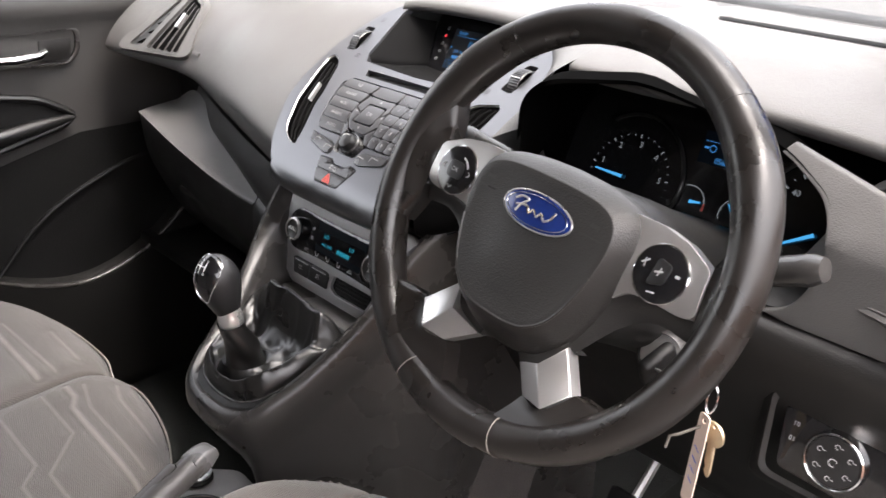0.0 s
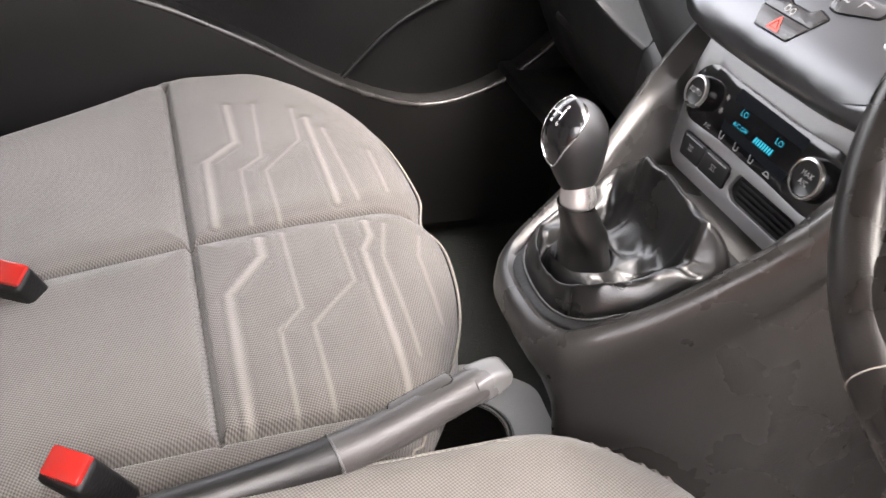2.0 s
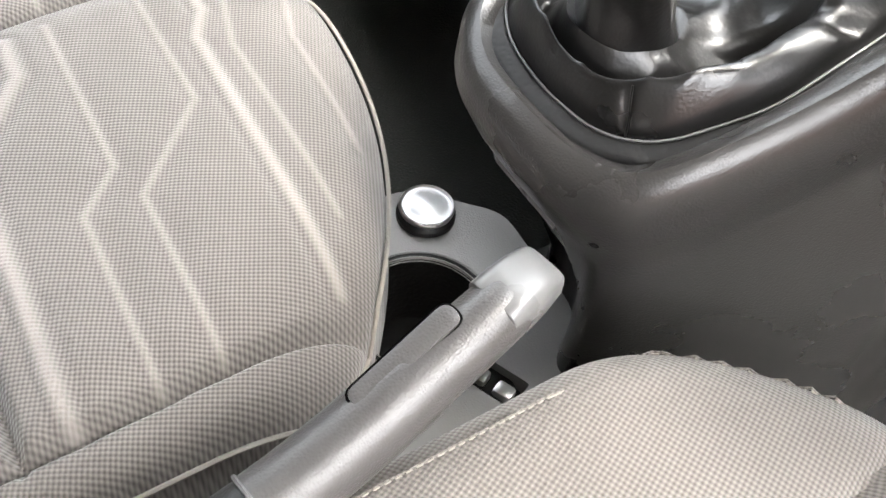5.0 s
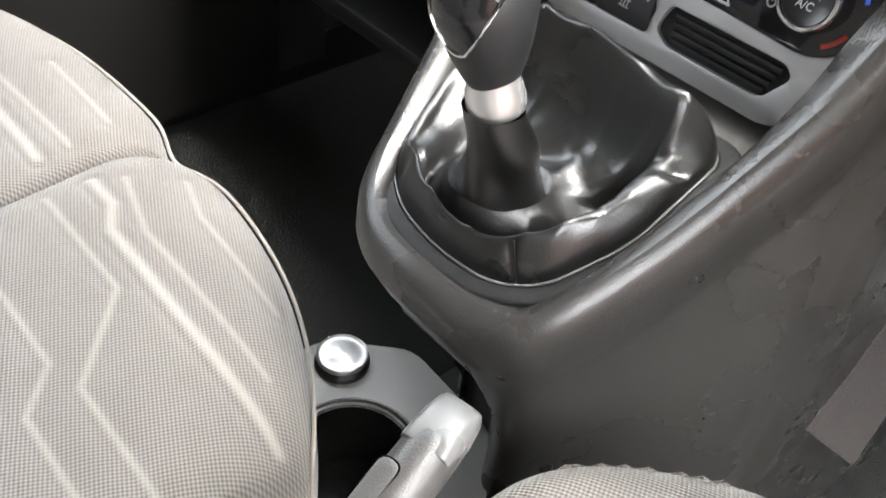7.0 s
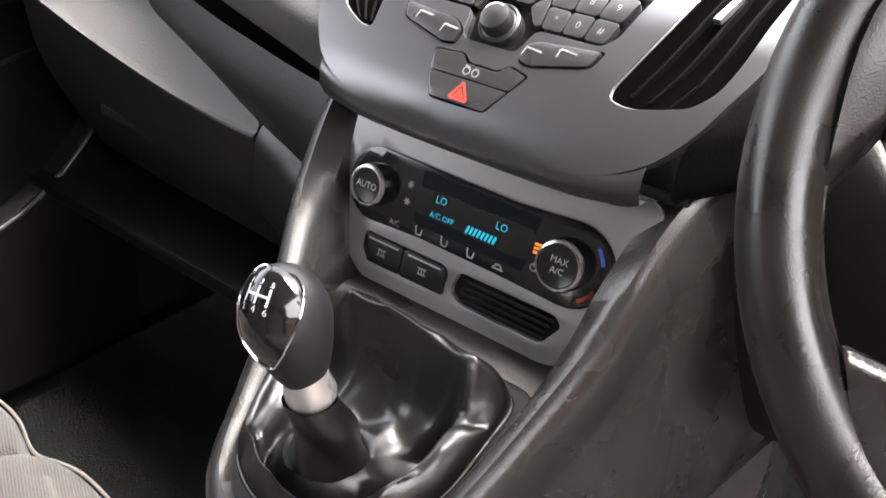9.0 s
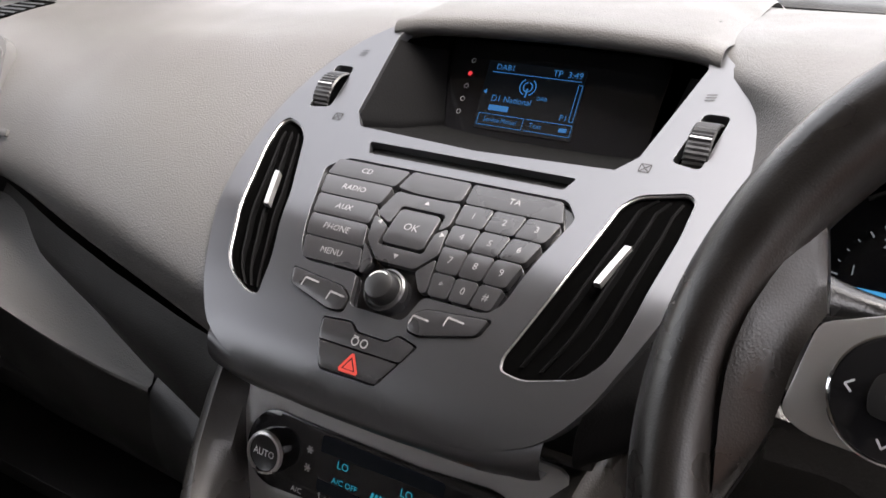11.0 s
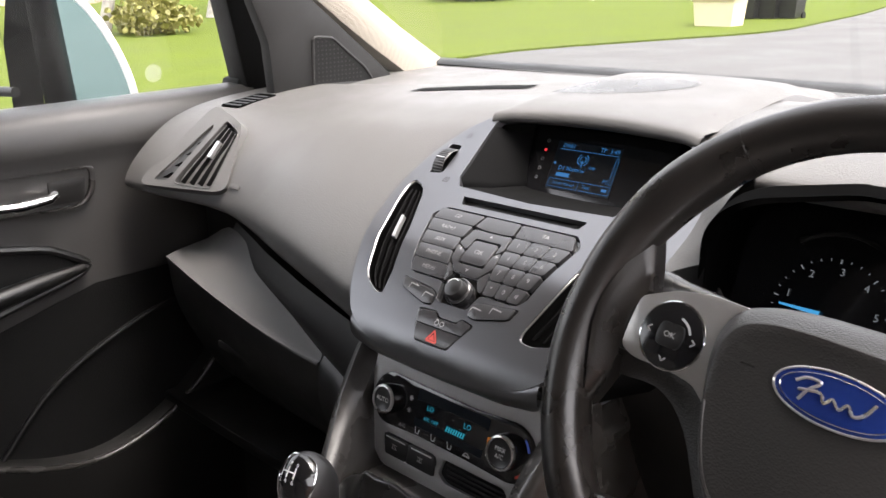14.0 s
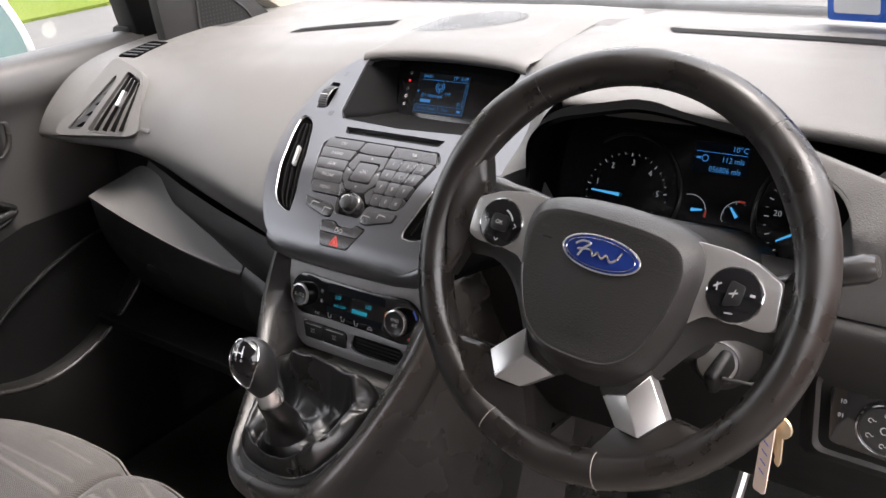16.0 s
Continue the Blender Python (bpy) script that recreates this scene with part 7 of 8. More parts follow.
# sail panel with tweeter
sail = thing("tweeter_panel", (-0.66, 0.28, 1.2), "black sail panel with a triangular tweeter grille", "speaker")
SP = plane_map((-0.662, 0.0, 0.0), (0, 1, 0), (0.06, 0, 1))
part("panel", sheet([rounded([(0.160, 1.150), (0.425, 1.150), (0.36, 1.205), (0.225, 1.31), (0.10, 1.43), (0.08, 1.42), (0.15, 1.25)], 0.008)], SP, 0, 0.02, 0.003, cut=0), M["dark"], sail)
tri = rounded([(0.226, 1.182), (0.346, 1.178), (0.330, 1.200), (0.264, 1.251), (0.228, 1.254)], 0.008, 5)
part("grille", sheet([tri], SP, 0.0015, 0.004, 0.0, cut=0), M["rubber"], sail)
part("grille_rim", tube([Vector(SP(*p, 0.001)) for p in tri], 0.0024, 8, close=True), M["trim"], sail)
bm = bmesh.new()
for i in range(14):
    y = 0.222 + i * 0.0075
    zt = np.interp(y, [0.222, 0.262, 0.318, 0.33], [1.25, 1.246, 1.198, 1.184])
    for z in np.arange(1.188, zt, 0.0065):
        poly_on(bm, ellipse(y, z, 0.0017, 0.0017, 6), SP, 0.0019)
part("perforated_mesh", bm, M["dark"], sail, smooth=0)


# ---- passenger door ----
door = thing("door_passenger", (-0.74, -0.45, 0.5), "charcoal plastic passenger door with a closed window", "door", kind="structure")
rows = []
for y in np.linspace(-1.05, 0.19, 40):
    rows.append([tuple(p) for p in crom([(-0.745, y, 1.150), (-0.742, y, 1.178), (-0.715, y, 1.180 - 0.01 * max(0, -y)), (-0.690, y, 1.168 - 0.01 * max(0, -y)), (-0.680, y, 1.13), (-0.694, y, 1.09), (-0.702, y, 1.0), (-0.705, y, 0.85), (-0.700, y, 0.65), (-0.70, y, 0.45)], 34)])
part("inner_panel", grid(rows), M["doorskin"], door)
DPn = lambda y, z, h=0.0: Vector((-0.695 + h, y, z))
hol = rounded([(-0.245, 1.045), (-0.100, 1.042), (-0.082, 1.060), (-0.078, 1.098), (-0.235, 1.098), (-0.25, 1.08)], 0.014, 5)
hin = inset(hol, 0.9)
part("handle_surround", sheet([hol, hin], DPn, 0.004, 0.012, 0.003, cut=0), M["console"], door)
part("handle_recess", sheet([hin], DPn, -0.006, 0.003, 0, cut=0), M["rubber"], door)
part("lock_plate", sheet([rounded([(-0.145, 1.050), (-0.098, 1.050), (-0.092, 1.091), (-0.145, 1.091)], 0.006)], DPn, 0.0, 0.004, 0.001, cut=0), M["trim"], door)
part("lever", tube([DPn(-0.235, 1.062, 0.008), DPn(-0.19, 1.060, 0.014), DPn(-0.150, 1.062, 0.012), DPn(-0.138, 1.066, 0.004)], [0.007, 0.0075, 0.0075, 0.006], 12), M["chrome"], door, "chrome door lever")
pk = rounded([(-0.55, 1.005), (-0.25, 1.012), (-0.16, 0.995), (-0.105, 0.962), (-0.125, 0.948), (-0.30, 0.905), (-0.40, 0.850), (-0.55, 0.850)], 0.02, 5)
part("armrest_lip", tube([DPn(*p, 0.005) for p in pk], 0.006, 8, close=True), M["dark"], door)
# flat black sheet on the panel paints the shade of the armrest hollow
part("armrest_well_shade", sheet([pk], DPn, 0.002, 0.002, 0, cut=0), M["rubber"], door, "flat dark sheet for the shade in the armrest well")
part("armrest_bar", tube([DPn(-0.56, 0.965, 0.02), DPn(-0.42, 0.940, 0.035), DPn(-0.30, 0.942, 0.035), DPn(-0.18, 0.955, 0.02), DPn(-0.115, 0.958, 0.006)], [0.012, 0.016, 0.016, 0.012, 0.006], 12), M["dark"], door)
part("pull_grip", tube([DPn(-0.425, 0.918, 0.052), DPn(-0.36, 0.925, 0.056), DPn(-0.30, 0.930, 0.052)], [0.011, 0.0125, 0.011], 12, flat=1.0), M["satin"], door, "satin silver pull grip")
part("grip_back", tube([DPn(-0.425, 0.918, 0.05), DPn(-0.43, 0.88, 0.03), DPn(-0.36, 0.865, 0.03), DPn(-0.30, 0.88, 0.03), DPn(-0.30, 0.93, 0.05)], 0.012, 10), M["dark"], door)
low = crom([(-0.75, 0.90), (-0.55, 0.855), (-0.42, 0.800), (-0.30, 0.735), (-0.20, 0.693), (-0.12, 0.684), (-0.03, 0.712), (0.05, 0.772), (0.09, 0.83)], 50)
rows = [[DPn(y, z, 0.002) for y, z in low], [DPn(y, z - 0.001, 0.030) for y, z in low], [DPn(y, z - 0.006, 0.038) for y, z in low], [DPn(y, z - 0.016, 0.038) for y, z in low], [DPn(y, 0.60, 0.032) for y, z in low], [DPn(y, 0.46, 0.025) for y, z in low]]
part("map_pocket", grid(rows), M["trim"], door, "charcoal map pocket with a curved lip")
# no hollow here: a flat black sheet paints the shade above the lip
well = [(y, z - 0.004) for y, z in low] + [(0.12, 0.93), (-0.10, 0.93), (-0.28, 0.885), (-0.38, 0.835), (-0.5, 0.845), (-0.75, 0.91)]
part("pocket_well_shade", sheet([well], DPn, 0.0015, 0.001, 0, cut=0), M["rubber"], door, "flat dark sheet for the shade above the map pocket")
part("pocket_lip", tube([DPn(y, z - 0.004, 0.034) for y, z in low], 0.0050, 10), M["console"], door, "rounded pocket lip")
part("pocket_ridge", tube([DPn(y, z, 0.006) for y, z in crom([(-0.28, 0.70), (-0.18, 0.80), (-0.05, 0.86), (0.05, 0.88)], 20)], 0.004, 8), M["rubber"], door)
# window frame and glass
bm = bmesh.new()
block(bm, (-0.722, 0.172, 1.39), (0.05, 0.060, 0.50), 0.006, 2, rot(10, 0, 0))
part("window_upright", bm, M["rubber"], door, "black window upright")
bm = bmesh.new()
block(bm, (-0.700, 0.222, 1.37), (0.03, 0.036, 0.46), 0.006, 2, rot(10, 0, 0))
part("upright_trim", bm, M["dark"], door)
bm = bmesh.new()
block(bm, (-0.735, -0.45, 1.63), (0.04, 1.25, 0.05), 0.01)
part("window_header", bm, M["rubber"], door)
bm = grid([[(-0.738 + 0.02 * t, y, 1.165 + 0.46 * t) for y in (-1.05, 0.16)] for t in np.linspace(0, 1, 6)])
g = part("pane", bm, M["glass"], door, "clear side glass")
g.visible_shadow = False
bm = bmesh.new()
block(bm, (-0.75, -1.15, 1.1), (0.08, 0.2, 1.2), 0.02)
tagged(part("wall_side_pillar", bm, M["trim"], None), "grey door pillar", "pillar", kind="structure")
# round sticker on the side glass
st = thing("window_sticker", (-0.735, 0.03, 1.205), "round translucent white sticker on the side glass", "sticker")
ST = lambda y, z, h=0.0: Vector((-0.7345 + 0.02 * (z - 1.165) / 0.46 + h, y, z))
m = bpy.data.materials.new("translucent_sticker")
m.use_nodes = True
m.node_tree.nodes["Principled BSDF"].inputs["Alpha"].default_value = 0.16
m.node_tree.nodes["Principled BSDF"].inputs["Base Color"].default_value = (0.8, 0.82, 0.75, 1)
part("disc", sheet([ellipse(0.045, 1.207, 0.013, 0.013, 28)], ST, 0.0, 0.0004, 0, cut=0), m, st)
bm = bmesh.new()
for dz in (-0.003, 0.002):
    poly_on(bm, [(0.038, 1.207 + dz - 0.001), (0.052, 1.207 + dz - 0.001), (0.052, 1.207 + dz + 0.001), (0.038, 1.207 + dz + 0.001)], ST, 0.0008)
part("print_bars", bm, m, st, smooth=0)

for sx, nm in ((-1, "wall_kick_panel_passenger"), (1, "wall_kick_panel_driver")):
    bm = bmesh.new()
    block(bm, (sx * 0.735, 0.40, 0.80), (0.05, 0.46, 0.78), 0.01)
    tagged(part(nm, bm, M["carpet"], None), "dark carpeted kick panel", "wall", kind="structure")
bm = bmesh.new()
block(bm, (-0.735, -0.4, 0.44), (0.06, 1.6, 0.10), 0.01)
tagged(part("trim_sill", bm, M["trim"], None), "charcoal door sill", "sill", kind="structure")
# driver's mat and pedals
mt = thing("floor_mat", (0.35, 0.0, FLOOR_Z), "dark grey carpet mat in the driver's footwell", "mat")
part("mat", sheet([rounded([(0.17, -0.22), (0.56, -0.22), (0.56, 0.35), (0.17, 0.35)], 0.04)], plane_map((0, 0, FLOOR_Z + 0.01), (1, 0, 0), (0, 1, 0)), 0, 0.008, 0.002, cut=0), M["carpet"], mt)
for x, w, nm in ((0.24, 0.06, "clutch_pedal"), (0.35, 0.065, "brake_pedal"), (0.46, 0.05, "accelerator_pedal")):
    p = thing(nm, (x, 0.2, 0.55), "black rubber-faced foot pedal on a steel arm", "pedal", "pedals")
    bm = bmesh.new()
    block(bm, (x, 0.18, 0.57), (w, 0.015, 0.07), 0.005, 2, rot(-30, 0, 0))
    part("pad", bm, M["rubber"], p)
    part("arm", tube([(x, 0.19, 0.575), (x, 0.28, 0.66), (x, 0.40, 0.78), (x, 0.585, 0.82)], 0.007, 8), M["satin"], p)


# ---- outside ----
O = dict(
    asphalt=material("damp_asphalt", (0.042, 0.0412, 0.0405), 0.65, grain=60, bump=0.5, blotch=0.12, bscale=0.8),
    grass=material("mown_grass", (0.060, 0.080, 0.011), 0.9, spec=0.08, grain=30, bump=0.8, blotch=0.2, bscale=0.6, col2=(0.044, 0.060, 0.009)),
    leaf=material("leaf", (0.06, 0.11, 0.02), 0.6, blotch=0.3, bscale=1.5),
    leafy=material("autumn_leaf", (0.16, 0.15, 0.03), 0.6, blotch=0.3, bscale=1.5),
    bark=material("birch_bark", (0.4, 0.37, 0.33), 0.8, grain=20, bump=0.6, blotch=0.3, bscale=6),
    stone=material("sandstone", (0.42, 0.33, 0.24), 0.85, grain=12, bump=0.6, blotch=0.2, bscale=2),
    fence=material("weathered_timber", (0.2, 0.165, 0.13), 0.85, grain=25, bump=0.5, blotch=0.2, bscale=3),
    grit=material("yellow_grit_bin", (0.62, 0.54, 0.36), 0.5, blotch=0.12, bscale=5),
    paintw=material("white_paint", (0.75, 0.75, 0.73), 0.4, blotch=0.06, bscale=4),
    teal=glass("tinted_glass", (0.42, 0.62, 0.60)),
    carw=material("silver_white_paint", (0.62, 0.64, 0.64), 0.22, metal=0.2, blotch=0.03, coat=0.6),
    earth=material("bare_earth", (0.12, 0.09, 0.06), 0.95, grain=25, bump=0.8),
    brickw=material("red_brick", (0.3, 0.16, 0.11), 0.85, grain=14, bump=0.5, blotch=0.2, bscale=3),
)
def flat(name, loop, z, mat, label, cat, thick=0.03):
    bm = sheet([loop], plane_map((0, 0, z), (1, 0, 0), (0, 1, 0)), 0, thick, 0, cut=0)
    return tagged(part(name, bm, mat, None, smooth=0), label, cat, kind="structure")

flat("ground", [(-400, -400), (400, -400), (400, 400), (-400, 400)], 0.0, O["asphalt"], "grey asphalt forecourt", "ground", 0.02)
flat("lawn", rounded([(-60, -20), (-8.4, 0.0), (-9.3, 5.5), (-9.2, 8.6), (-9.6, 11.4), (-8.6, 14.5), (-7.6, 17.5), (-8.6, 25), (-10.2, 33), (-13, 37), (-70, 32)], 1.5), 0.035, O["grass"], "bright green mown lawn", "lawn", 0.04)
flat("far_verge", rounded([(-70, 42), (-14, 41.5), (-16, 44.5), (-70, 60)], 0.5), 0.03, O["grass"], "strip of grass by the road", "lawn", 0.04)

rng = random.Random(5)
def foliage(bm, c, r, n, size, squash=0.8):
    for _ in range(n):
        v = Vector((rng.gauss(0, 1), rng.gauss(0, 1), rng.gauss(0, 1))).normalized() * (0.55 + 0.5 * rng.random())
        p = Vector(c) + Vector((v.x * r[0], v.y * r[1], v.z * r[2]))
        if p.z < 0.05:
            continue
        a = Euler((rng.uniform(0, 6.3), rng.uniform(0, 6.3), rng.uniform(0, 6.3))).to_matrix()
        s = size * rng.uniform(0.6, 1.4)
        q = [p + a @ Vector(w) * s for w in ((-0.5, -0.3, 0), (0.1, -0.45, 0.1), (0.6, 0.0, 0.0), (0.1, 0.45, 0.1), (-0.5, 0.3, 0))]
        bm.faces.new([bm.verts.new(w) for w in q])

def bush(at, r, mat, label, n=1400, size=0.16):
    b = thing("bush", at, label, "bush", "garden bushes")
    bm = bmesh.new()
    for _ in range(7):
        o = Vector((rng.uniform(-0.5, 0.5) * r[0], rng.uniform(-0.5, 0.5) * r[1], r[2] * rng.uniform(0.35, 0.7)))
        foliage(bm, Vector(at) + o, (r[0] * 0.6, r[1] * 0.6, r[2] * 0.5), n // 7, size)
    part("leaves", bm, mat, b, smooth=0)
    bm = bmesh.new()
    for _ in range(6):
        tube([Vector(at), Vector(at) + Vector((rng.uniform(-0.4, 0.4) * r[0], rng.uniform(-0.4, 0.4) * r[1], r[2] * 0.7))], 0.03, 5, bm)
    part("stems", bm, O["bark"], b)

bush((-28.0, 30.5, 0), (2.6, 2.2, 2.2), O["leaf"], "dark green rounded shrub at the lawn's edge", 2200, 0.22)
bush((-33, 26, 0), (2.4, 2.2, 1.9), O["leaf"], "dark green rounded shrub at the lawn's edge", 1500, 0.22)
bush((-20.5, 10.5, 0), (1.5, 1.2, 0.8), O["leafy"], "low yellow-green shrub on the lawn", 1000, 0.14)
bush((-24, 5.5, 0), (2.6, 2.0, 1.6), O["leafy"], "low yellow-green shrub on the lawn", 1500, 0.18)

def tree(at, h, label, crown, mat):
    t = thing("tree", at, label, "tree", "garden trees")
    bm = bmesh.new()
    pts = [Vector(at) + Vector((0.25 * math.sin(k * 1.3), 0.2 * math.sin(k * 1.7), h * k / 6)) for k in range(7)]
    tube(pts, list(np.linspace(0.17, 0.05, 7)), 9, bm)
    for k in range(2, 6):
        for _ in range(3):
            e = pts[k] + Vector((rng.uniform(-1, 1) * crown, rng.uniform(-1, 1) * crown, rng.uniform(0.3, 1.3)))
            tube([pts[k], pts[k].lerp(e, 0.5) + Vector((0, 0, 0.2)), e], [0.05, 0.03, 0.012], 6, bm)
    part("trunk", bm, O["bark"], t, "pale birch trunk and limbs")
    bm = bmesh.new()
    for _ in range(12):
        foliage(bm, Vector(at) + Vector((rng.uniform(-1, 1) * crown, rng.uniform(-1, 1) * crown, h * rng.uniform(0.55, 1.0))), (crown * 0.5, crown * 0.5, crown * 0.4), 160, 0.22)
    part("crown", bm, mat, t, smooth=0)

tree((-21.5, 9.6, 0), 6.5, "pale-trunked birch tree on the lawn", 1.8, O["leafy"])
tree((-27, 16, 0), 7.5, "pale-trunked birch tree on the lawn", 2.0, O["leafy"])
tree((-34, 22, 0), 8.0, "pale-trunked birch tree on the lawn", 2.2, O["leaf"])
tree((-40, 40, 0), 9.0, "tall tree behind the road", 2.6, O["leaf"])

# hedge and woodland behind the lawn
bm = bmesh.new()
for i in range(70):
    x = -64 + i * 0.85
    y = -8 + (i / 70) * 34 if x < -30 else 30 + (x + 30) * 0.2
    foliage(bm, (x - 6 if x < -30 else x - 34, y, 1.4), (1.5, 1.5, 1.6), 110, 0.34)
tagged(part("hedge", bm, O["leafy"], None, smooth=0), "ragged yellow-green hedge behind the lawn", "hedge", kind="stuff")

# stone wall along the road
wall = thing("roadside_wall", (-20, 46, 0), "low weathered sandstone wall along the road", "wall")
def along(a, b, t):
    return Vector(a).lerp(Vector(b), t)
wa, wb = (-46, 52, 0), (-9, 45.5, 0)
bm = bmesh.new()
blk = bmesh.new()
block(blk, (0, 0, 0), (0.78, 0.30, 0.30), 0.03, 1)
bme = bpy.data.meshes.new("stone")
blk.to_mesh(bme)
blk.free()
bme.materials.append(O["stone"])
ang = math.atan2(wb[1] - wa[1], wb[0] - wa[0])
L = (Vector(wb) - Vector(wa)).length
for c in range(3):
    k = 0
    while k * 0.8 + 0.4 * (c % 2) < L - 0.8:
        p = along(wa, wb, (k * 0.8 + 0.4 * (c % 2) + 0.4) / L)
        s = new("stone", bme)
        s.parent = wall
        s.matrix_parent_inverse = wall.matrix_basis.inverted()
        s.matrix_basis = pose(p.x, p.y, 0.16 + c * 0.315, rng.uniform(-1, 1), rng.uniform(-1, 1), math.degrees(ang) + rng.uniform(-1, 1))
        k += 1

# timber fence
fence = thing("timber_fence", (-8, 50, 0), "weathered close-board timber fence", "fence")
bb = bmesh.new()
block(bb, (0, 0, 0.85), (0.145, 0.02, 1.7), 0.004, 1)
fme = bpy.data.meshes.new("board")
bb.to_mesh(fme)
bb.free()
fme.materials.append(O["fence"])
for i in range(150):
    p = along((-15, 50.5, 0), (9, 47.5, 0), i / 150)
    s = new("board", fme)
    s.parent = fence
    s.matrix_parent_inverse = fence.matrix_basis.inverted()
    s.matrix_basis = pose(p.x, p.y, rng.uniform(-0.02, 0.02), 0, 0, -7 + rng.uniform(-2, 2))

# white knee rails
def rail(x0, y0, x1, y1):
    r = thing("white_rail", ((x0 + x1) / 2, (y0 + y1) / 2, 0), "low white painted hoop rail beside the lane", "rail", "white rails")
    H = 0.95
    p = [(x0, y0, 0), (x0, y0, H - 0.1), (x0 + (x1 - x0) * 0.04, y0 + (y1 - y0) * 0.04, H), (x1 - (x1 - x0) * 0.04, y1 - (y1 - y0) * 0.04, H), (x1, y1, H - 0.1), (x1, y1, 0)]
    part("hoop", tube(p, 0.04, 8), O["paintw"], r)

rail(-12.6, 42.0, -10.0, 41.0)
rail(-8.7, 40.0, -6.2, 40.6)
rail(-4.9, 40.8, -2.3, 41.0)
rail(-1.0, 41.2, 1.6, 41.4)

# grit bin and wheeled bins
gb = thing("grit_bin", (-9.5, 18.6, 0), "pale yellow plastic grit bin with a sloping lid", "bin")
bm = grid([[(-9.5 + x * k, 18.6 + y * k, z) for x, y in ((-0.50, -0.33), (0.50, -0.33), (0.50, 0.33), (-0.50, 0.33))] for k, z in ((0.88, 0.0), (0.9, 0.08), (1.0, 0.62))], close_v=True, cap=True)
part("tub", bm, O["grit"], gb)
bm = bmesh.new()
block(bm, (-9.5, 18.6, 0.70), (1.12, 0.78, 0.12), 0.04, 3, rot(9, 0, 0))
part("lid", bm, O["grit"], gb)
for i in range(3):
    x, y = -10.1 + i * 0.42, 21.4 + 0.25 * i
    wb_ = thing("wheeled_bin", (x, y, 0), "dark grey wheeled bin with a lid", "bin", "wheeled bins")
    bm = grid([[(x + a * k, y + b * k, z) for a, b in ((-0.27, -0.33), (0.27, -0.33), (0.27, 0.33), (-0.27, 0.33))] for k, z in ((0.75, 0.06), (0.8, 0.2), (1.0, 1.0))], close_v=True, cap=True)
    part("body", bm, M["dark"], wb_)
    bm = bmesh.new()
    block(bm, (x, y, 1.04), (0.58, 0.72, 0.07), 0.03, 2, rot(6, 0, 0))
    part("lid", bm, M["dark"], wb_)
    for sx in (-1, 1):
        part("wheel", lathe(bmesh.new(), (x + sx * 0.22, y + 0.22, 0.1), (1, 0, 0), [(0, -0.02), (0.1, -0.02), (0.1, 0.02), (0, 0.02)], 14), M["rubber"], wb_)
for x, y in ((-22.4, 32.0), (-23.0, 32.6), (-14.0, 44.0), (-15.2, 36.5)):
    p = thing("sign_post", (x, y, 0), "plain galvanised steel post", "post", "posts")
    part("pole", tube([(x, y, 0), (x, y, 3.0)], 0.05, 8), M["satin"], p)

# houses across the road
def house(x, y, w, d, h, rz, mat, label):
    hs = thing("house", (x, y, 0), label, "house", "houses")
    T = pose(x, y, 0, 0, 0, rz)
    bm = bmesh.new()
    block(bm, (0, 0, h / 2), (w, d, h))
    bm.transform(T)
    part("walls", bm, mat, hs, smooth=0)
    bm = bmesh.new()
    vs = [bm.verts.new(T @ Vector(p)) for p in ((-w / 2 - 0.3, -d / 2 - 0.3, h), (w / 2 + 0.3, -d / 2 - 0.3, h), (w / 2 + 0.3, d / 2 + 0.3, h), (-w / 2 - 0.3, d / 2 + 0.3, h), (-w / 2 - 0.3, 0, h + d * 0.4), (w / 2 + 0.3, 0, h + d * 0.4))]
    for f in ((0, 1, 5, 4), (2, 3, 4, 5), (0, 4, 3), (1, 2, 5), (0, 3, 2, 1)):
        bm.faces.new([vs[i] for i in f])
    part("roof", bm, O["brickw"], hs, smooth=0)
    for lv in range(int(h // 2.6)):
        for k in range(int(w // 3)):
            bm = bmesh.new()
            block(bm, (-w / 2 + 1.6 + k * 3, -d / 2 - 0.03, 1.5 + lv * 2.7), (1.2, 0.1, 1.2), 0.02, 1)
            bm.transform(T)
            wn_ = part("window", bm, O["paintw"], hs, smooth=0)
            bm = bmesh.new()
            block(bm, (-w / 2 + 1.6 + k * 3, -d / 2 - 0.07, 1.5 + lv * 2.7), (1.0, 0.05, 1.0))
            bm.transform(T)
            part("pane", bm, O["teal"], wn_, smooth=0)

house(-40, 62, 14, 8, 5.4, -8, O["stone"], "sandstone house across the road")
house(-18, 62, 12, 8, 5.4, -8, O["brickw"], "brick house across the road")
house(-58, 20, 12, 8, 5.4, 60, O["stone"], "sandstone house beyond the lawn")

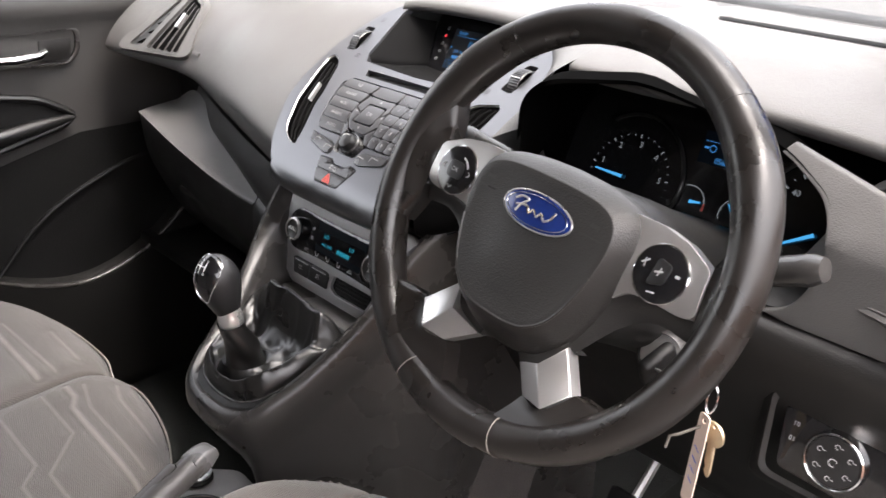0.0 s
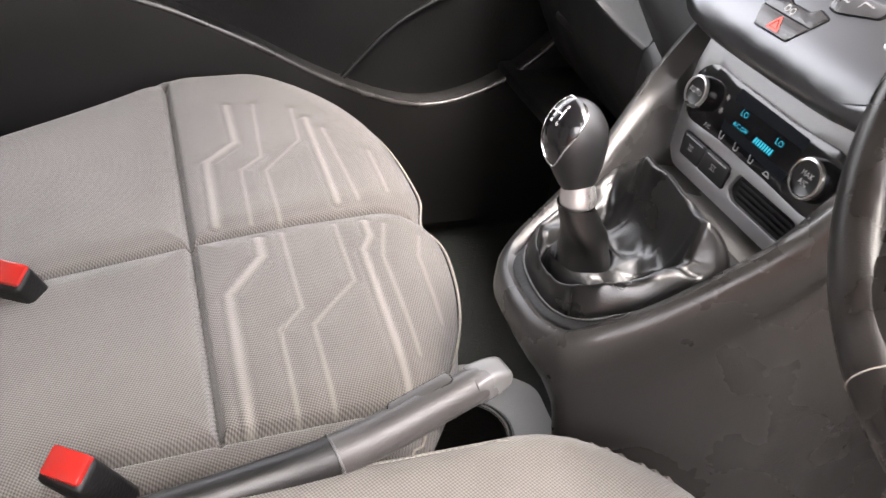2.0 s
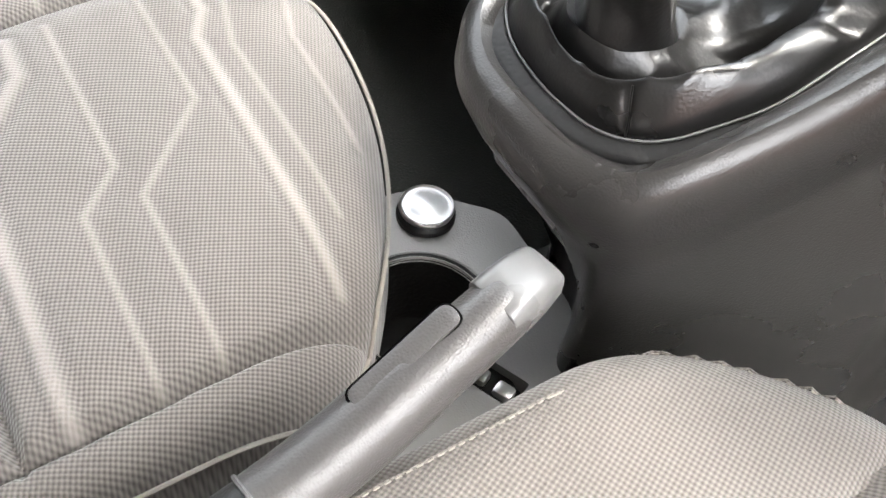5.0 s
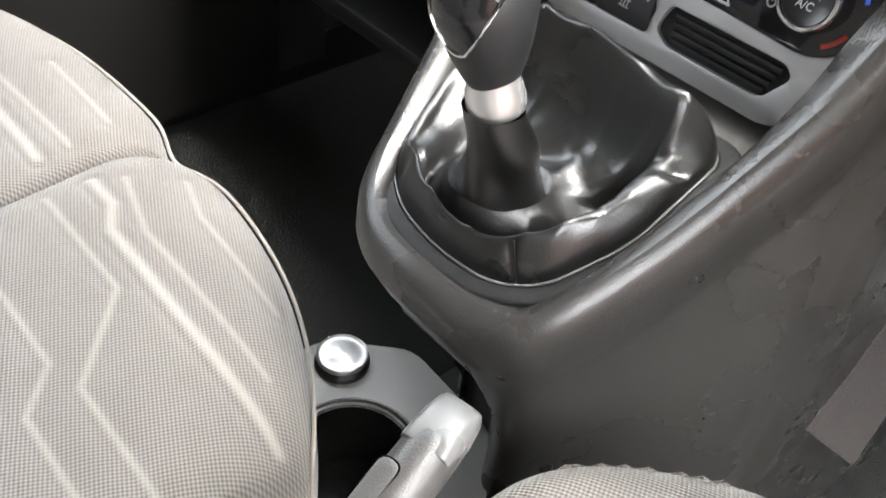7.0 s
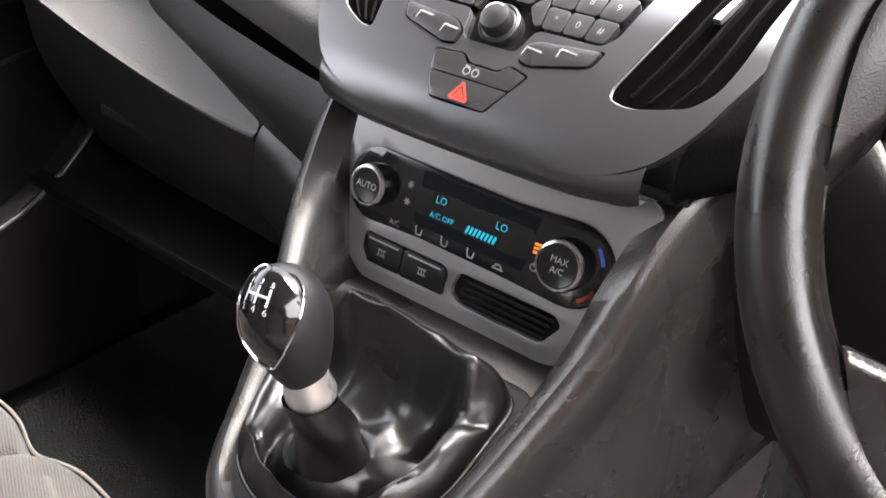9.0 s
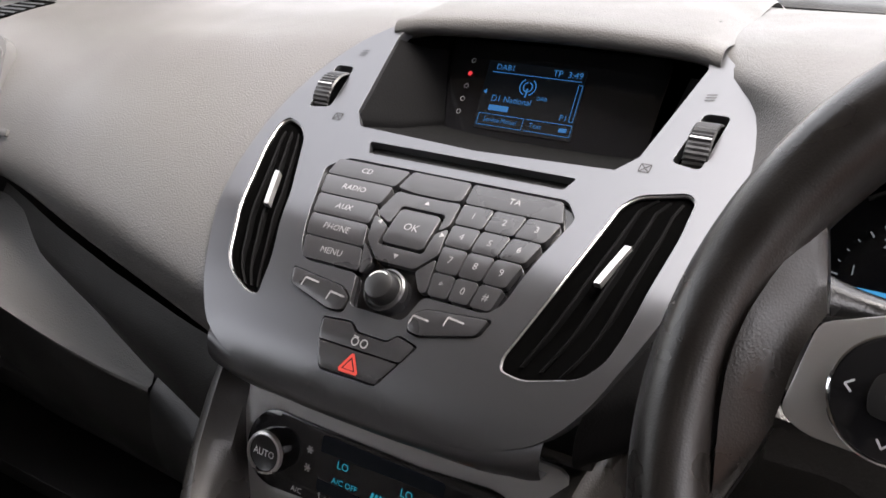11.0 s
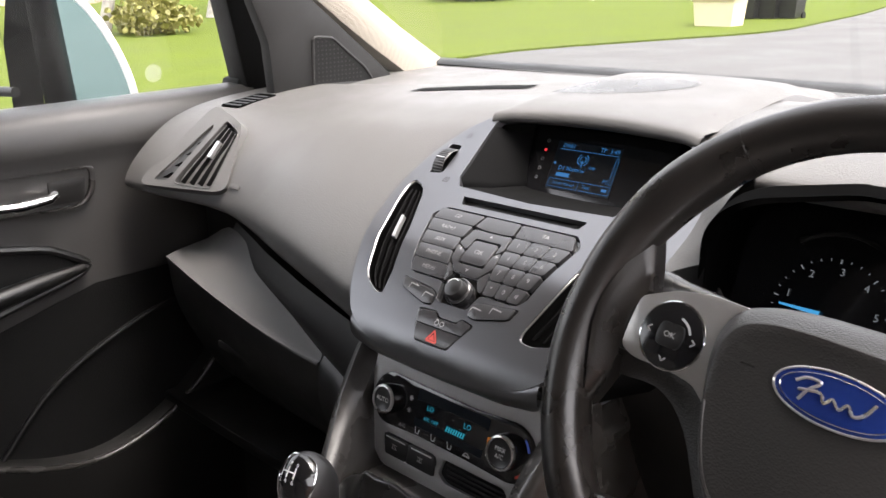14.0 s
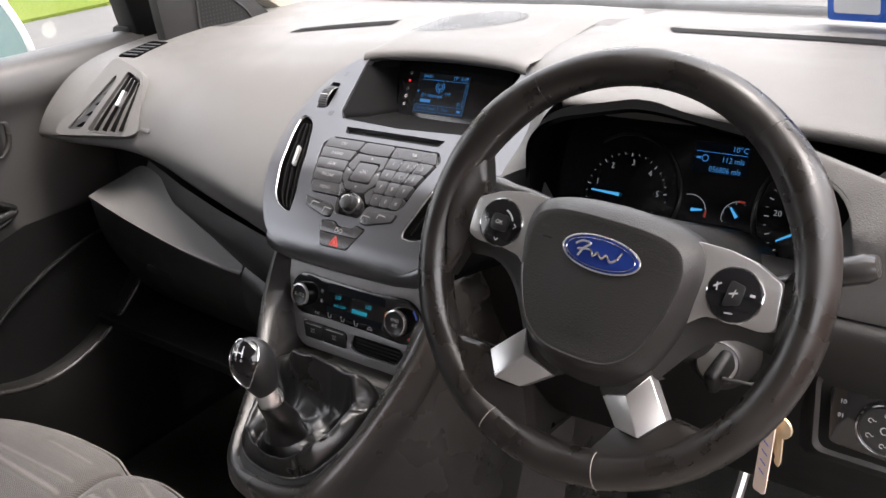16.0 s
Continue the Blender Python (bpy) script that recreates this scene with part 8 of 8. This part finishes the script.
# ---- parked cars ----
def car(at, rz, paint, label, scale=1.0):
    c = thing("parked_car", at, label, "car", "parked cars")
    T = Matrix.Translation(at) @ pose(0, 0, 0, 0, 0, rz) @ Matrix.Scale(scale, 4)
    def put(name, bm, mat, par=None, lb=""):
        bm.transform(T)
        return part(name, bm, mat, par or c, lb)
    # stations along the length (y ahead): y, half width, sill, shoulder, crown
    st = [(-2.05, 0.72, 0.45, 0.78, 0.80), (-1.95, 0.82, 0.30, 0.93, 0.95), (-1.5, 0.86, 0.22, 0.95, 0.97), (-1.42, 0.86, 0.22, 0.95, 0.70), (-0.8, 0.87, 0.20, 0.94, 0.70), (0.0, 0.87, 0.20, 0.935, 0.70), (0.5, 0.87, 0.20, 0.93, 0.72), (0.62, 0.87, 0.20, 0.925, 0.94), (1.05, 0.86, 0.20, 0.90, 0.93), (1.6, 0.84, 0.22, 0.85, 0.90), (2.0, 0.76, 0.32, 0.70, 0.74), (2.1, 0.66, 0.42, 0.58, 0.60)]
    rows = []
    for y, w, zs, zb, zr in st:
        rows.append([(sx * a, y, z) for sx, a, z in ((-1, w * 0.9, zs), (-1, w, zs + 0.15), (-1, w * 1.0, (zs + zb) / 2), (-1, w * 0.97, zb), (-1, w * 0.8, zr), (-1, w * 0.4, zr + 0.02), (1, w * 0.4, zr + 0.02), (1, w * 0.8, zr), (1, w * 0.97, zb), (1, w, (zs + zb) / 2), (1, w, zs + 0.15), (1, w * 0.9, zs))])
    put("body", grid(rows, close_v=True, cap=True), paint)
    bm = grid([[(u * 0.60, y, z + 0.03 * (1 - u * u) + dz) for u in np.linspace(-1, 1, 9)] for y, z, dz in ((0.35, 1.40, 0), (0.0, 1.46, 0), (-0.8, 1.47, 0), (-1.45, 1.38, 0), (-1.45, 1.38, -0.04), (-0.8, 1.47, -0.05), (0.0, 1.46, -0.05), (0.35, 1.40, -0.03))], close_u=True)
    put("roof", bm, paint)
    for sx in (-1, 1):
        for y0, y1 in ((-0.60, -0.62), (-1.9, -1.45)):
            bm = tube([(sx * 0.845, y0, 0.97), (sx * 0.61, y1, 1.40)], 0.035, 6)
            put("pillar", bm, M["rubber"])
    for sx in (-1, 1):
        for (a, b) in ((-1.42, -0.62), (-0.55, 0.30)):
            lp = [(a + 0.08, 1.0), (b + (0.28 if b > 0 else 0), 1.0), (b, 1.36), (a + (0.18 if a < -1 else 0.02), 1.38)]
            bm = bmesh.new()
            for q in (0,):
                bm.faces.new([bm.verts.new((sx * (0.862 - 0.255 * ((z - 0.97) / 0.45) + 0.006), y, z)) for y, z in lp])
            put("side_window", bm, O["teal"], None, "tinted side window")
        bm = bmesh.new()
        tube([(sx * 0.872, -1.45, 0.985), (sx * 0.875, 0.62, 0.985)], 0.012, 6, bm)
        put("waist_strip", bm, M["chrome"], None, "chrome waist strip")
        bm = bmesh.new()
        if sx > 0:
            tube([(0.84, 0.66, 0.94), (0.80, 0.64, 1.18), (0.72, 0.56, 1.44)], 0.045, 8, bm)
        else:
            tube([(-0.84, 0.66, 0.94), (-0.76, 0.56, 1.18), (-0.64, 0.42, 1.42)], 0.034, 8, bm)
        put("pillar", bm, M["rubber"] if sx > 0 else paint)
        bm = bmesh.new()
        block(bm, (sx * 0.98, 0.42, 1.05), (0.2, 0.1, 0.14), 0.04, 3)
        put("mirror", bm, paint)
        for y in (-1.3, 1.3):
            bm = lathe(bmesh.new(), (sx * 0.78, y, 0.31), (sx, 0, 0), [(0.20, 0.09), (0.29, 0.09), (0.31, 0.06), (0.31, -0.08), (0, -0.08)], 28)
            t_ = put("tyre", bm, M["rubber"])
            bm = lathe(bmesh.new(), (sx * 0.78, y, 0.31), (sx, 0, 0), [(0, 0.05), (0.06, 0.06), (0.19, 0.07), (0.205, 0.092)], 28)
            put("rim", bm, M["satin"], t_)
    bm = grid([[(sx * a, y, z + 0.008) for sx, a in ((-1, 1.0), (-0.5, 1.0), (0, 1.0), (0.5, 1.0), (1, 1.0)) for a in [w * abs(sx) if sx else 0]] for y, w, z in ((0.70, 0.82, 0.96), (0.57, 0.74, 1.19), (0.43, 0.62, 1.42))])
    put("windscreen", bm, O["teal"], None, "tinted windscreen")
    for sx in (-1, 1):
        bm = bmesh.new()
        block(bm, (sx * 0.62, 2.0, 0.64), (0.2, 0.12, 0.12), 0.03, 2)
        put("headlight", bm, M["chrome"])
    return c

car((-39.5, 50.5, 0), 80, O["carw"], "white car parked across the road", 1.0)

# passenger's door mirror outside the glass
mir = thing("door_mirror", (-0.90, 0.06, 1.12), "white-edged door mirror with glass coloured teal for its reflection and a black arm", "mirror")
# the teal of the reflected sky is put into the glass colour
mglass = material("teal_reflection_mirror", (0.45, 0.66, 0.64), 0.05, metal=0.95, blotch=0.05)
MP = lambda x, z, h=0.0: Vector((x, 0.055 - h + 0.25 * (x + 0.82), z))
edge_m = crom([(-0.822, 1.08), (-0.822, 1.165), (-0.850, 1.235), (-0.905, 1.300), (-0.985, 1.345)], 16)
lp = [tuple(p) for p in edge_m] + [(-0.985, 1.20), (-0.955, 1.08)]
part("glass", sheet([lp], MP, 0.0, 0.004, 0.0, cut=0), mglass, mir, "mirror glass coloured teal for its reflection")
part("edge", tube([MP(x, z, -0.002) for x, z in edge_m], 0.006, 8), O["paintw"], mir, "white edge")
rows = [[MP(-0.955 + (x + 0.955) * k, 1.2 + (z - 1.2) * k, h) for x, z in lp] for k, h in ((1.0, -0.005), (0.72, -0.02), (0.45, -0.045), (0.25, -0.055))]
part("housing", grid(rows, close_v=True, cap=True), O["paintw"], mir, "white housing")
bm = grid([[MP(x, z, 0.01), MP(x, z, -0.03)] for x, z in ((-0.955, 1.04), (-0.985, 1.36), (-1.035, 1.36), (-1.015, 1.04))], close_u=True)
part("arm", bm, M["rubber"], mir, "black upright arm")
bm = grid([[MP(x, z, 0.004), MP(x, z, -0.05)] for x, z in ((-1.015, 1.04), (-1.035, 1.36), (-1.075, 1.36), (-1.115, 1.24), (-1.120, 1.04))], close_u=True)
part("backing", bm, M["trim"], mir)
part("stay", tube([(-0.735, 0.125, 1.10), (-0.80, 0.09, 1.085), MP(-0.88, 1.09, -0.01)], [0.03, 0.026, 0.02], 12), M["rubber"], mir, "black stay fixed to the door")
part("brace", tube([MP(-1.11, 1.158, 0), MP(-1.25, 1.155, 0), MP(-1.45, 1.146, 0)], 0.009, 10), M["dark"], mir, "dark horizontal brace")

# price card standing in the windscreen
card = thing("price_card", (0.40, 0.42, 1.195), "blue and white price card standing against the windscreen", "card")
bluec = material("card_blue", (0.05, 0.16, 0.62), 0.3, blotch=0.03)
whitec = material("card_white", (0.8, 0.82, 0.84), 0.35, blotch=0.02)
CD = plane_map((0.345, 0.455, 1.196), (0.98, -0.10, 0), (0, -0.45, 0.89))
part("blue_sheet", sheet([rounded([(0, 0), (0.26, 0), (0.26, 0.24), (0, 0.24)], 0.006)], CD, 0, 0.002, 0, cut=0), bluec, card)
part("white_field", sheet([rounded([(0.008, 0.012), (0.062, 0.012), (0.062, 0.228), (0.008, 0.228)], 0.004)], CD, 0.0012, 0.001, 0, cut=0), whitec, card)
bm = bmesh.new()
text_on(bm, "25", 0.05, 0.035, 0.075, CD, 0.0016, turn=90)
part("printed_number", bm, M["trim"], card, smooth=0)

# unseen plain wall, added on the driver's side to limit light through the doorway
bm = bmesh.new()
block(bm, (3.2, -1.0, 0.9), (0.2, 14.0, 1.8), 0.01)
tagged(part("wall_added_light_block", bm, O["brickw"], None), "unseen plain brick wall added beside the van to limit side light", "wall", kind="structure")
